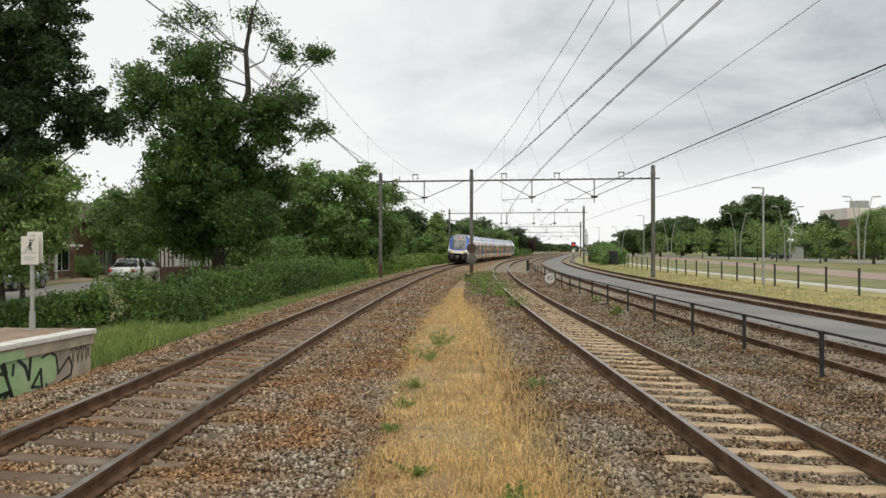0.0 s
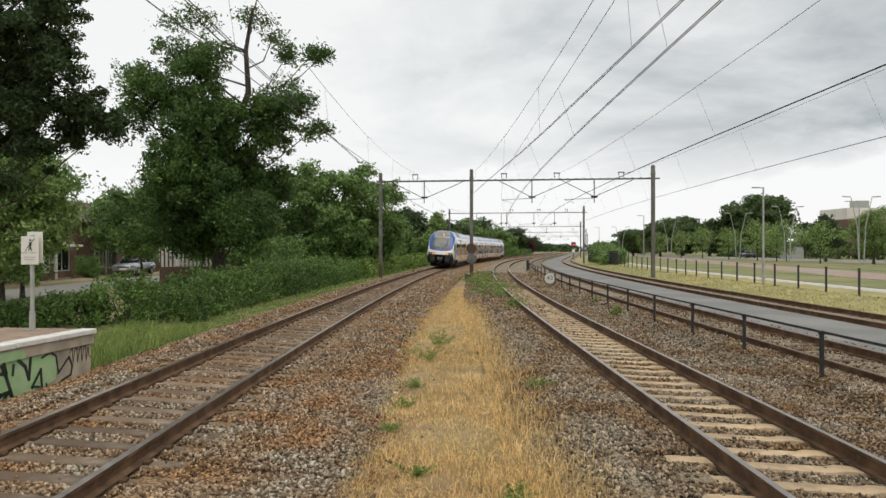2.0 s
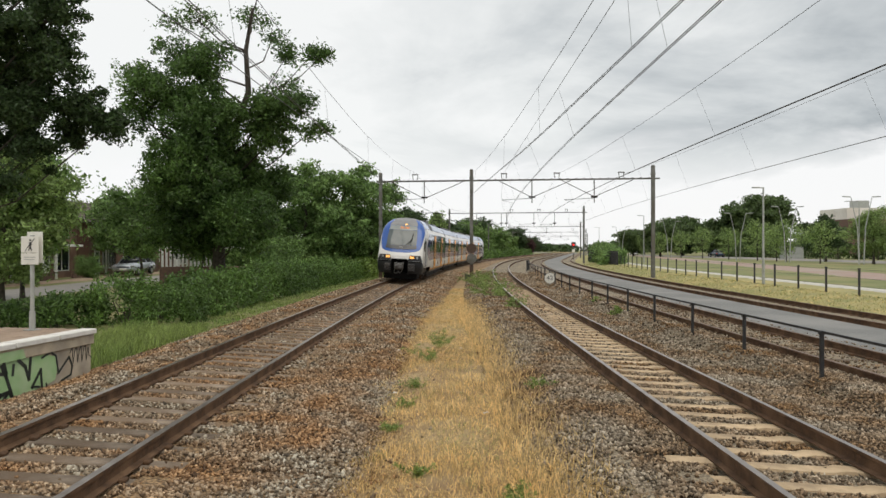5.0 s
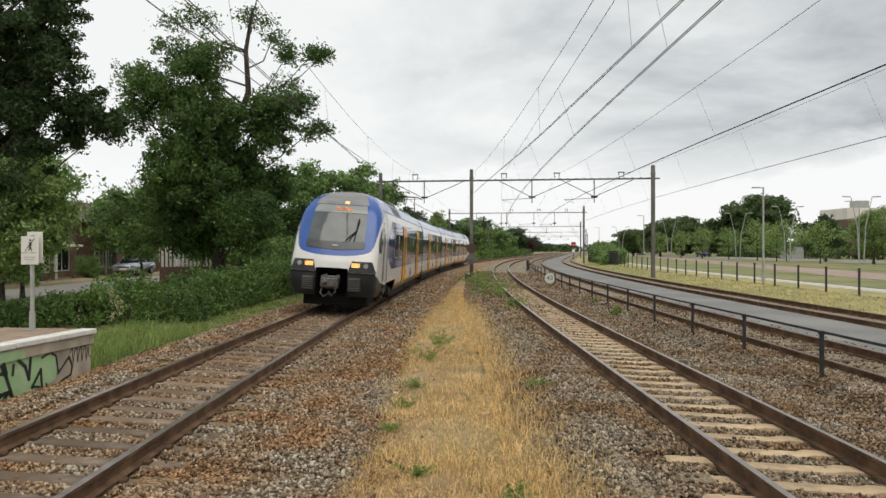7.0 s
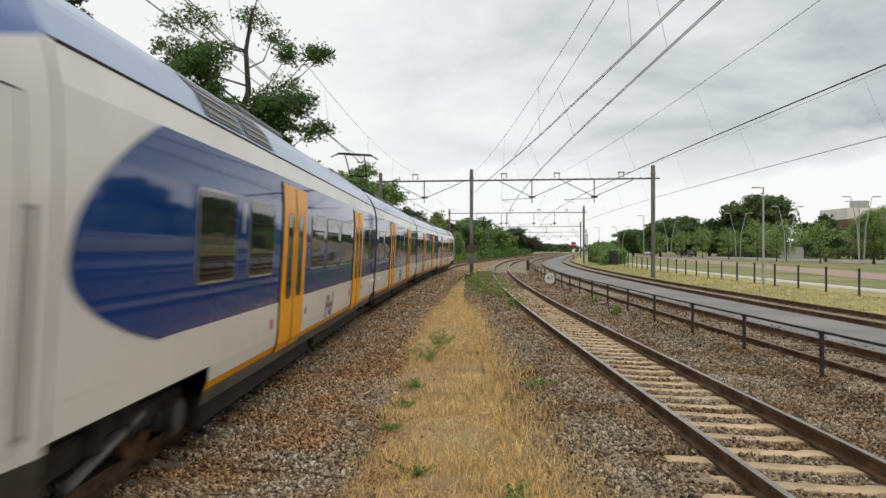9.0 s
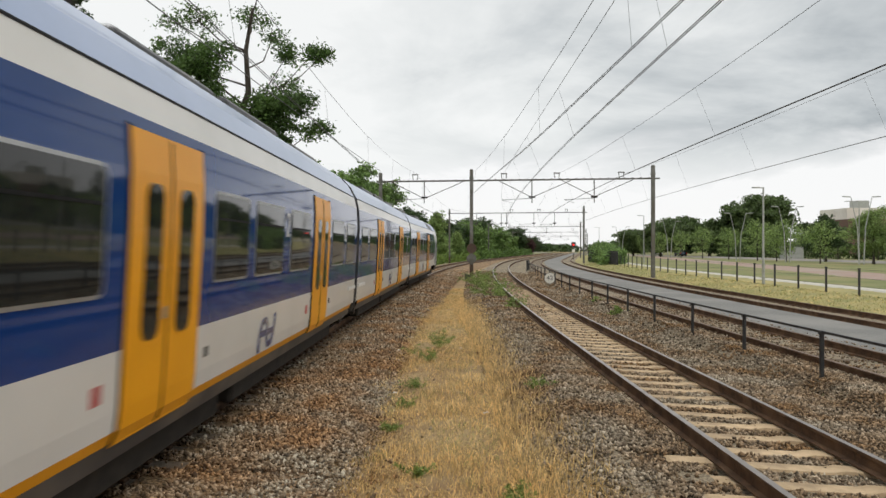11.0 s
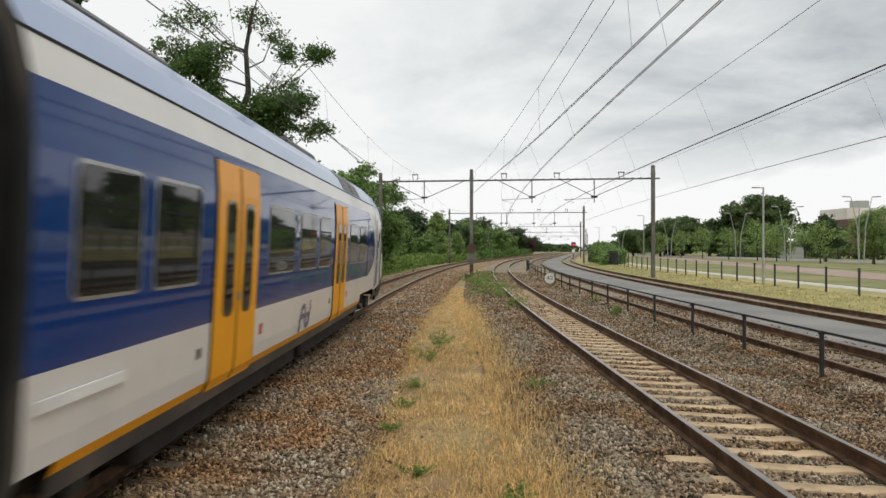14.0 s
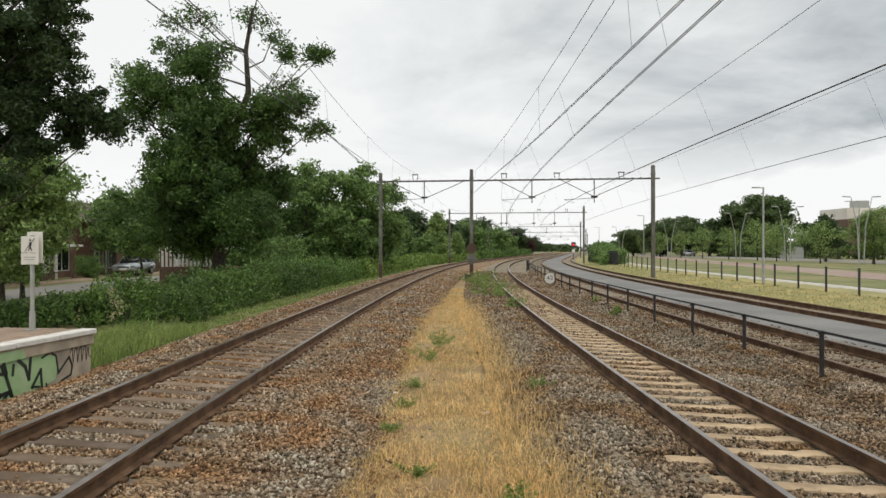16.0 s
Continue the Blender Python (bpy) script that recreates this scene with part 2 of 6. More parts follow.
    "t_glass": mat("train_window_glass", (0.012, 0.014, 0.014), (0.018, 0.02, 0.02), 1.0, 0.04, spec=0.32),
    "t_screen": mat("windscreen_glass", (0.10, 0.118, 0.115), (0.06, 0.075, 0.08), 1.4, 0.05, spec=0.75),
    "t_base": mat("dark_screen_base", (0.035, 0.038, 0.045), (0.045, 0.048, 0.055), 3.0, 0.3, coat=0.3),
    "t_display": mat("display_glass", (0.30, 0.32, 0.315), (0.26, 0.28, 0.275), 2.0, 0.12, spec=0.5),
    "t_cabglass": mat("cab_side_glass", (0.02, 0.026, 0.026), (0.03, 0.035, 0.035), 1.0, 0.08, spec=0.22),
    "t_coupler": mat("worn_coupler_steel", (0.17, 0.165, 0.16), (0.09, 0.085, 0.08), 9.0, 0.55, metal=0.5, bump=0.2),
    "t_rail": mat("grab_rail_grey", (0.30, 0.30, 0.31), (0.24, 0.24, 0.25), 3.0, 0.4, metal=0.3),
    "t_seam": mat("panel_seam_grey", (0.30, 0.30, 0.30), (0.25, 0.25, 0.25), 3.0, 0.6),
    "lamp_top": mat("top_light_glow", (1.0, 0.50, 0.14), (1.0, 0.62, 0.25), 12.0, 0.4, emit=0.6),
    "t_silver": mat("brushed_silver", (0.5, 0.5, 0.5), (0.42, 0.42, 0.42), 3.0, 0.35, metal=0.8),
    "t_red": mat("red_sticker", (0.5, 0.03, 0.03), (0.4, 0.03, 0.03), 3.0, 0.5),
    "lamp_warm": mat("headlight_glow", (1.0, 0.36, 0.05), (1.0, 0.60, 0.20), 16.0, 0.4, emit=0.7),
    "led_orange": mat("orange_led_text", (1.0, 0.30, 0.06), (0.25, 0.10, 0.05), 14.0, 0.4, emit=0.15),
    "lamp_red": mat("red_signal_glow", (1.0, 0.02, 0.02), (1.0, 0.03, 0.02), 3.0, 0.4, emit=1.6),
    "car_dark": mat("dark_blue_car_paint", (0.02, 0.035, 0.06), (0.018, 0.03, 0.05), 2.0, 0.25, coat=0.6),
    "car_white": mat("white_car_paint", (0.75, 0.75, 0.76), (0.7, 0.7, 0.71), 2.0, 0.25, coat=0.6),
    "car_silver": mat("silver_car_paint", (0.42, 0.46, 0.50), (0.40, 0.43, 0.47), 2.0, 0.25, metal=0.4, coat=0.6),
    "tyre": mat("tyre_rubber", (0.015, 0.015, 0.015), (0.022, 0.022, 0.022), 4.0, 0.8),
}


# ================= mesh helpers =================
def mesh_of(name, verts, faces, mats, idx=None, smooth=False):
    me = bpy.data.meshes.new(name)
    me.from_pydata([tuple(map(float, v)) for v in verts], [], [tuple(map(int, f)) for f in faces])
    for m in (mats if isinstance(mats, (list, tuple)) else [mats]):
        me.materials.append(m)
    if idx is not None:
        me.polygons.foreach_set("material_index", np.asarray(idx, dtype=np.int32))
    if smooth:
        me.polygons.foreach_set("use_smooth", np.ones(len(me.polygons), dtype=bool))
    me.update()
    return me


def fast_mesh(name, verts, nper, material, smooth=False):
    """A mesh of separate polygons with nper corners each."""
    verts = np.asarray(verts, dtype=np.float32).reshape(-1, 3)
    nv, nf = len(verts), len(verts) // nper
    me = bpy.data.meshes.new(name)
    me.vertices.add(nv), me.loops.add(nv), me.polygons.add(nf)
    me.vertices.foreach_set("co", verts.ravel())
    me.loops.foreach_set("vertex_index", np.arange(nv, dtype=np.int32))
    me.polygons.foreach_set("loop_start", np.arange(0, nv, nper, dtype=np.int32))
    me.materials.append(material)
    me.update(calc_edges=True)
    return me


def put(name, me, parent=None, label="", m=None):
    ob = new(name, me)
    if parent:
        ob.parent = parent
    if m is not None:
        ob.matrix_basis = m
    if label:
        tagged(ob, label)
    return ob


def part(name, bm, material, parent=None, label="", smooth=False):
    me = bpy.data.meshes.new(name)
    bm.to_mesh(me)
    bm.free()
    for mm in (material if isinstance(material, (list, tuple)) else [material]):
        me.materials.append(mm)
    if smooth:
        me.polygons.foreach_set("use_smooth", np.ones(len(me.polygons), dtype=bool))
    return put(name, me, parent, label)


def thing(name, label, category, group="", kind="", at=None):
    ob = new(name)
    if at is not None:
        ob.matrix_basis = at
    return tagged(ob, label, category, group, kind)


def box(bm, x0, x1, y0, y1, z0, z1, bevel=0.0, m=None):
    r = bmesh.ops.create_cube(bm, size=1, matrix=Matrix.LocRotScale(((x0 + x1) / 2, (y0 + y1) / 2, (z0 + z1) / 2), None, (x1 - x0, y1 - y0, z1 - z0)))
    vs = r["verts"]
    if bevel:
        es = list({e for v in vs for e in v.link_edges})
        q = bmesh.ops.bevel(bm, geom=es, offset=bevel, segments=1, affect="EDGES")
        vs = q["verts"]
    if m is not None:
        bmesh.ops.transform(bm, matrix=m, verts=list(set(vs)))
    return vs


def boxes(*rows, bevel=0.0):
    bm = bmesh.new()
    for r in rows:
        box(bm, *r, bevel=bevel)
    return bm


def rod(bm, a, b, r, r2=None, n=8):
    a, b = Vector(a), Vector(b)
    d = b - a
    q = d.to_track_quat("Z", "Y").to_matrix().to_4x4()
    bmesh.ops.create_cone(bm, cap_ends=True, segments=n, radius1=r, radius2=r if r2 is None else r2, depth=d.length, matrix=Matrix.Translation((a + b) / 2) @ q)


def rods(rows, n=8):
    bm = bmesh.new()
    for r in rows:
        rod(bm, *r[:3], r[3] if len(r) > 3 else None, n)
    return bm


def disc(bm, c, r, h, axis="Y", n=24):
    ax = {"X": Vector((1, 0, 0)), "Y": Vector((0, 1, 0)), "Z": Vector((0, 0, 1))}[axis]
    rod(bm, Vector(c) - ax * h / 2, Vector(c) + ax * h / 2, r, None, n)


def tube(pts, r, n=5):
    """A thin tube along points; r a number or a list."""
    pts = np.asarray(pts, dtype=float)
    k = len(pts)
    r = np.broadcast_to(np.asarray(r, dtype=float), (k,))
    t = np.gradient(pts, axis=0)
    t /= np.linalg.norm(t, axis=1)[:, None] + 1e-9
    up = np.where(np.abs(t[:, 2:3]) > 0.9, [[1.0, 0, 0]], [[0, 0, 1.0]])
    s = np.cross(t, up)
    s /= np.linalg.norm(s, axis=1)[:, None] + 1e-9
    w = np.cross(s, t)
    a = np.arange(n) * 2 * np.pi / n
    ring = pts[:, None] + r[:, None, None] * (np.cos(a)[None, :, None] * s[:, None] + np.sin(a)[None, :, None] * w[:, None])
    f = [(i * n + j, i * n + (j + 1) % n, (i + 1) * n + (j + 1) % n, (i + 1) * n + j) for i in range(k - 1) for j in range(n)]
    return ring.reshape(-1, 3), f


def tubes_mesh(name, rows, material, n=5, smooth=True):
    vs, fs, o = [], [], 0
    for pts, r in rows:
        v, f = tube(pts, r, n)
        vs.append(v)
        fs += [tuple(i + o for i in q) for q in f]
        o += len(v)
    return mesh_of(name, np.concatenate(vs), fs, material, smooth=smooth)


def tubes_mesh_bm(rows, n=6):
    me = tubes_mesh("tmp", rows, M["steel"], n)
    bm = bmesh.new()
    bm.from_mesh(me)
    bpy.data.meshes.remove(me)
    return bm


# ================= plan of the tracks =================
def integ(slope, x0):
    ds = np.arange(0, 1400.0, 0.5)
    sl = np.array([slope(d) for d in ds])
    xs = x0 + np.concatenate([[0], np.cumsum((sl[1:] + sl[:-1]) * 0.25)])
    return ds, xs, sl


def slope_left(d):
    return min(0.00114 * d if d < 90 else 0.1026 + 0.0018 * (d - 90), 0.194)


def slope_right(d):
    return min(max(0.0014 * (d - 17), 0.0), 0.194)


TL, TR = integ(slope_left, -3.95), integ(slope_right, 3.5)


def left_x(d):
    return float(np.interp(d, TL[0], TL[1]))


def right_x(d):
    return float(np.interp(d, TR[0], TR[1]))


def off_x(off):
    return lambda d: right_x(d) + off


CANT = 0.06


def slope_of(fx, d):
    return (fx(d + 0.5) - fx(d - 0.5)) if d > 1 else 0.0


def sweep(name, fx, prof, ds, mats, cant=0.0, idx=None, parent=None, jitter=0.0, zf=None, closed=False, smooth=False):
    """A strip or bar of the given cross-section (sideways, up) along a line of the plan."""
    vs = []
    rng = np.random.default_rng(len(prof) * 7 + 3)
    for d in ds:
        s = slope_of(fx, d)
        nn = math.hypot(1, s)
        rx, ry, x = 1 / nn, -s / nn, fx(d)
        for u, v in prof:
            z = v - u * cant + (zf(d) if zf else 0) + (rng.uniform(-jitter, jitter) if jitter else 0)
            vs.append((x + rx * u, d + ry * u, z))
    n = len(prof)
    fs, mi = [], []
    for i in range(len(ds) - 1):
        for j in range(n if closed else n - 1):
            k = (j + 1) % n
            fs.append((i * n + j, i * n + k, (i + 1) * n + k, (i + 1) * n + j))
            mi.append(idx[j] if idx else 0)
    me = mesh_of(name, vs, fs, mats, mi, smooth)
    return put(name, me, parent)


NEAR = [*np.arange(-12, 60, 1.0), *np.arange(60, 150, 3.0), *np.arange(150, 420, 10.0), 420]


def ground_z(x, d):
    o = x - right_x(max(d, 0))
    z = float(np.interp(o, [-400, -30, -16, -11.5, -9.8, -5.6, -4.85, -4.35, -3.5, -2.3, 2.3, 10.5, 14, 40, 60, 400],
                        [0.0, -0.1, -0.22, -0.25, -0.33, -0.55, -0.46, -0.36, -0.31, -0.30, -0.50, -0.30, -0.02, 0.30, 0.40, 0.5]))
    if -5.5 < o < -2.2:
        z -= 0.35 * min(max((d - 25) / 25, 0), 1)
    return z


def build_ground():
    xs = sorted({*np.arange(-30, 34, 0.5), *np.arange(34, 90, 3), *np.arange(-90, -30, 4), *np.arange(-900, -90, 60), *np.arange(90, 901, 60)})
    ys = sorted({*np.arange(-12, 70, 1.0), *np.arange(70, 260, 5), *np.arange(260, 1300, 40), *np.arange(-400, -12, 25)})
    vs, fs, mi = [], [], []
    for y in ys:
        for x in xs:
            n = noise.noise(Vector((x * 0.6, y * 0.6, 0))) * 0.03 if abs(x) < 40 and y < 150 else 0
            vs.append((x, y, ground_z(x, y) + n))
    nx = len(xs)
    for j in range(len(ys) - 1):
        for i in range(nx - 1):
            fs.append((j * nx + i, j * nx + i + 1, (j + 1) * nx + i + 1, (j + 1) * nx + i))
            x, y = (xs[i] + xs[i + 1]) / 2, (ys[j] + ys[j + 1]) / 2
            o = x - right_x(max(y, 0))
            g = x - left_x(max(y, 0))
            mi.append(0 if g < -2.4 else 1 if o < 3 else 2 if o < 17 else 3)
    ob = put("ground", mesh_of("ground", vs, fs, [M["lawn"], M["dry"], M["verge"], M["lawn"]], mi, True))
    tagged(ob, "flat dry grassland along the railway with greener lawns", "ground", kind="structure")


build_ground()

RAIL = [(-0.036, 0), (0.036, 0), (0.036, -0.035), (0.009, -0.05), (0.009, -0.14), (0.072, -0.155), (0.072, -0.17), (-0.072, -0.17), (-0.072, -0.155), (-0.009, -0.14), (-0.009, -0.05), (-0.036, -0.035)]


def ballast_prof(a, b, top, foot):
    us = sorted({a - 0.5, a, -1.0, -0.86, -0.6, -0.3, 0.0, 0.3, 0.6, 0.86, 1.0, (a - 1.0) / 2, (b + 1.0) / 2, b, b + 0.5})
    return [(u, (foot if (u < a - 0.01 or u > b + 0.01) else top if abs(u) < 0.9 else top + 0.035)) for u in us]


def sleeper_mesh(kind):
    if kind == "wood":
        bm = boxes((-1.27, 1.27, -0.125, 0.125, -0.31, -0.175), bevel=0.012)
        for u in (-0.7535, 0.7535):
            for s in (-1, 1):
                box(bm, u + s * 0.115 - 0.035, u + s * 0.115 + 0.035, -0.06, 0.06, -0.176, -0.135, bevel=0.01)
        me = bpy.data.meshes.new("sleeper")
        bm.to_mesh(me)
        me.materials.append(M["wood_sleeper"])
        me.materials.append(M["rail_rust"])
        for p in me.polygons:
            if p.center.z > -0.174:
                p.material_index = 1
        return me
    vs, fs = [], []
    secs = [(-1.26, -0.21), (-1.22, -0.185), (-0.5, -0.178), (-0.40, -0.20), (0.40, -0.20), (0.5, -0.178), (1.22, -0.185), (1.26, -0.21)]
    for u, top in secs:
        vs += [(u, -0.15, -0.34), (u, -0.115, top), (u, 0.115, top), (u, 0.15, -0.34)]
    for i in range(len(secs) - 1):
        for j in range(4):
            k = (j + 1) % 4
            fs.append((i * 4 + j, i * 4 + k, (i + 1) * 4 + k, (i + 1) * 4 + j))
    fs += [(0, 1, 2, 3), (28, 31, 30, 29)]
    return mesh_of("sleeper", vs, fs, M["concrete_sleeper"])


SLEEPERS = {}


def build_track(fx, cant, label, kind, rail_top, ballast, a, b, group, start=-4.0, step=0.6, n_parts=130, top=-0.205, seed=1):
    tr = thing("railway_track", label, "track", group, "structure")
    laid = SLEEPERS.setdefault(seed, [])
    for u in (-0.7535, 0.7535):
        prof = [(u + p, v) for p, v in RAIL]
        sweep("rail", fx, prof, NEAR, [rail_top, M["rail_rust"]], cant, [0] + [1] * 11, tr, closed=True)
    me = sleeper_mesh(kind)
    rng = random.Random(seed)
    d = start
    for i in range(n_parts):
        s = slope_of(fx, d)
        laid.append(d)
        sl = put("sleeper", me, tr)
        sl.matrix_basis = pose(fx(d), d, rng.uniform(-0.012, 0.006), 0, math.degrees(math.atan(cant)) + rng.uniform(-0.4, 0.4), -math.degrees(math.atan(s)) + rng.uniform(-0.8, 0.8))
        d += step + rng.uniform(-0.02, 0.02)
    if kind == "wood":
        rows = []
        while d < 170:
            rows.append(d)
            d += step
        vs = []
        for d in rows:
            x, s = fx(d), slope_of(fx, d)
            q = [(-1.27, -0.12), (1.27, -0.12), (1.27, 0.12), (-1.27, 0.12)]
            vs += [(x + u, d + w - s * u, -0.178 - u * cant) for u, w in q]
        tagged(put("far_sleepers", fast_mesh("far_sleepers", vs, 4, M["wood_sleeper"]), tr), kind="stuff")
    bl = sweep("ballast_bed", fx, ballast_prof(a, b, top, -0.48), NEAR, [ballast], cant, None, None, jitter=0.012, smooth=True)
    tagged(bl, "loose crushed-stone ballast bed under the rails", "ballast", kind="structure")
    return tr


build_track(left_x, CANT, "canted railway track with worn steel rails on weathered wooden sleepers", "wood", M["rail_top"], M["ballast_brown"], -1.75, 2.65, "railway tracks", start=-3.7, seed=3)
build_track(right_x, CANT, "canted railway track with steel rails on pale concrete sleepers", "concrete", M["rail_top"], M["ballast_grey"], -1.75, 2.3, "railway tracks", start=-3.85, n_parts=75, seed=4, top=-0.225)
build_track(off_x(4.2), 0.0, "rusty siding track on old wooden sleepers", "wood", M["rail_top_old"], M["ballast_grey"], -1.5, 1.2, "railway tracks", n_parts=110, seed=5, top=-0.18)
build_track(off_x(9.1), 0.0, "rusty siding track beside a grey service road", "wood", M["rail_top_old"], M["ballast_grey"], -1.1, 1.4, "railway tracks", n_parts=110, seed=6, top=-0.17)

tagged(sweep("service_road", off_x(6.75), [(-1.35, -0.4), (-1.33, -0.10), (-0.6, -0.085), (0.6, -0.085), (1.27, -0.10), (1.29, -0.4)], NEAR, [M["asphalt"]], smooth=False),
       "grey paved service road between two siding tracks", "road", kind="structure")


def strip(name, label, cat, fx, w0, w1, material, ds, lift=0.03):
    vs = []
    for d in ds:
        for k in range(5):
            u = w0 + (w1 - w0) * k / 4
            x = fx(d) + u
            vs.append((x, d, ground_z(x, d) + lift - (0.15 if k in (0, 4) else 0)))
    fs = [(i * 5 + j, i * 5 + j + 1, (i + 1) * 5 + j + 1, (i + 1) * 5 + j) for i in range(len(ds) - 1) for j in range(4)]
    return tagged(put(name, mesh_of(name, vs, fs, material)), label, cat, kind="structure")


FAR = [*np.arange(-10, 260, 4.0), *np.arange(260, 620, 20.0)]
strip("footpath", "pale concrete footpath across the grass", "path", off_x(16.9), -0.65, 0.65, M["path"], FAR, 0.06)
strip("cycle_path", "wide reddish cycle path beside the road", "path", lambda d: 22.0 + 0.155 * d, -3.2, 3.2, M["pink"], FAR, 0.06)
strip("main_road", "grey asphalt main road past the trees", "road", lambda d: 53.0 + 0.02 * d, -5.5, 5.5, M["road"], FAR, 0.08)


# ================= overhead line =================
def portal(d, xa, xb, xc, top, drops, insul, label):
    p = thing("catenary_portal", label, "portal", "catenary portals over the tracks")
    slant = -1.0 / 21 if d < 70 else 0.0
    for i, (x, zt) in enumerate(((xa, top - 0.25), (xb, top), (xc, top + 0.25))):
        if x is None:
            continue
        y = d + (x - xa) * slant
        g = ground_z(x, y) - 0.4
        mast = part("mast", boxes((x - 0.13, x + 0.13, y - 0.13, y - 0.115, 0.8, zt), (x - 0.13, x + 0.13, y + 0.115, y + 0.13, 0.8, zt), (x - 0.012, x + 0.012, y - 0.12, y + 0.12, 0.8, zt), (x - 0.105, x + 0.105, y - 0.09, y + 0.09, 0.8, zt - 0.1)), M["steel"], p)
        part("mast_foot", boxes((x - 0.135, x + 0.135, y - 0.135, y - 0.115, g, 0.8), (x - 0.135, x + 0.135, y + 0.115, y + 0.135, g, 0.8), (x - 0.10, x + 0.10, y - 0.1, y + 0.1, g, 0.8)), M["rust"] if i < 2 else M["steel"], mast, "rust-stained lower mast")
        part("foundation", boxes((x - 0.35, x + 0.35, y - 0.35, y + 0.35, g - 0.5, g + 0.42), bevel=0.03), M["concrete"], p)
        part("mast_cap", boxes((x - 0.16, x + 0.16, y - 0.16, y + 0.16, zt - 0.75, zt - 0.60)), M["steel"], mast)
    zb = top - 0.85
    ya, yc = d, d + (xc - xa) * slant
    bm = bmesh.new()
    for dy in (-0.1, 0.1):
        rod(bm, (xa - 0.3, ya + dy, zb - 0.07), (xc + 0.5, yc + dy, zb + 0.1), 0.055, None, 6)
    n = int((xc - xa) / 0.6)
    for i in range(n):
        f = (i + 0.5) / n
        x = xa + (xc - xa) * f
        box(bm, x - 0.03, x + 0.03, ya + (yc - ya) * f - 0.1, ya + (yc - ya) * f + 0.1, zb - 0.1 + 0.17 * f, zb + 0.03 + 0.17 * f)
    part("crossbeam", bm, M["steel"], p)
    for x, arm in drops:
        f = (x - xa) / (xc - xa)
        y = ya + (yc - ya) * f
        z = zb - 0.07 + 0.17 * f
        dr = part("drop_post", rods([((x, y, z), (x, y, 5.55), 0.045)], 6), M["steel"], p)
        rows = [((x, y, 5.9), (x - 2.3, y, 5.78), 0.022), ((x - 2.3, y, 5.78), (x - 1.5, y, 5.52), 0.014)]
        if arm:
            rows += [((x, y, z - 1.35), (x - 2.6, y, z - 0.05), 0.03), ((x, y, z - 1.35), (x + 3.0, y, z - 0.05), 0.03)]
        part("registration_arm", rods(rows, 5), M["steel"], dr)
        part("insulator", rods([((x - 0.25, y, 6.0), (x + 0.25, y, 6.0), 0.07)], 8), M["t_under"], dr)
    for x in insul:
        f = (x - xa) / (xc - xa)
        y, z = ya + (yc - ya) * f, zb + 0.03 + 0.17 * f
        part("wire_bracket", rods([((x - 0.16, y, z), (x - 0.2, y, z + 0.4), 0.03), ((x + 0.16, y, z), (x + 0.2, y, z + 0.4), 0.03), ((x - 0.25, y, z + 0.4), (x + 0.25, y, z + 0.4), 0.045)], 6), M["steel"], p)
    return p


portal(58, -4.85, 2.2, 16.05, 8.15, [(-1.45, True), (6.85, True), (11.6, True)], [-2.15, 4.7, 8.75, 13.65],
       "grey steel catenary portal on three masts across four tracks")
portal(115, 1.0, None, 21.7, 8.4, [(5.2, False), (9.0, False), (9.8, False), (14.0, False), (17.2, False)], [10.6, 14.8, 19.0], "distant grey steel catenary portal across the tracks")
portal(180, 11.0, None, 33.2, 8.2, [(18.0, False), (25.0, False)], [16.0, 26.0], "far grey steel catenary portal across the tracks")
portal(240, 22.5, None, 46.0, 8.2, [(30.0, False), (38.0, False)], [28.0], "far grey steel catenary portal across the tracks")
portal(310, 36.0, None, 60.0, 8.2, [(44.0, False), (52.0, False)], [42.0], "far grey steel catenary portal across the tracks")


def line_wires(fx, label, dxc=0.0, dxm=0.0, spans=((-2, 58), (58, 115), (115, 180), (180, 240), (240, 310)), twin=True, r=0.011, sag=0.9, zc=5.5, zm=7.85, zend=None, st=0.2):
    w = thing("overhead_line", label, "overhead wire", "overhead lines")
    con, mes, han = [], [], []
    for a, b in spans:
        ds = np.linspace(a, b, 13)
        xs = [fx(d) + dxc + st * math.cos(math.pi * (d + 2) / 58) for d in ds]
        zs = [zc + ((zend - zc) * max((d - 25) / (b - 25), 0) if zend else 0) for d in ds]
        con.append((list(zip(xs, ds, zs)), r))
        if twin:
            con.append((list(zip([x + 0.045 for x in xs], ds, [z + 0.005 for z in zs])), r))
        mz = [zm - 4 * sag * ((d - a) / (b - a)) * (1 - (d - a) / (b - a)) for d in ds]
        xm = [fx(d) + dxm for d in ds]
        mes.append((list(zip(xm, ds, mz)), r * 0.75))
        for k in range(1, 12, 2):
            han.append(([(xm[k], ds[k], mz[k]), (xs[k], ds[k], zs[k])], 0.004))
    for c in con:
        put("contact_wire", tubes_mesh("contact_wire", [c], M["wire"], 4), w)
    for c in mes:
        put("messenger_wire", tubes_mesh("messenger_wire", [c], M["wire"], 4), w)
    for c in han:
        put("dropper", tubes_mesh("dropper", [c], M["wire"], 3), w)
    return w


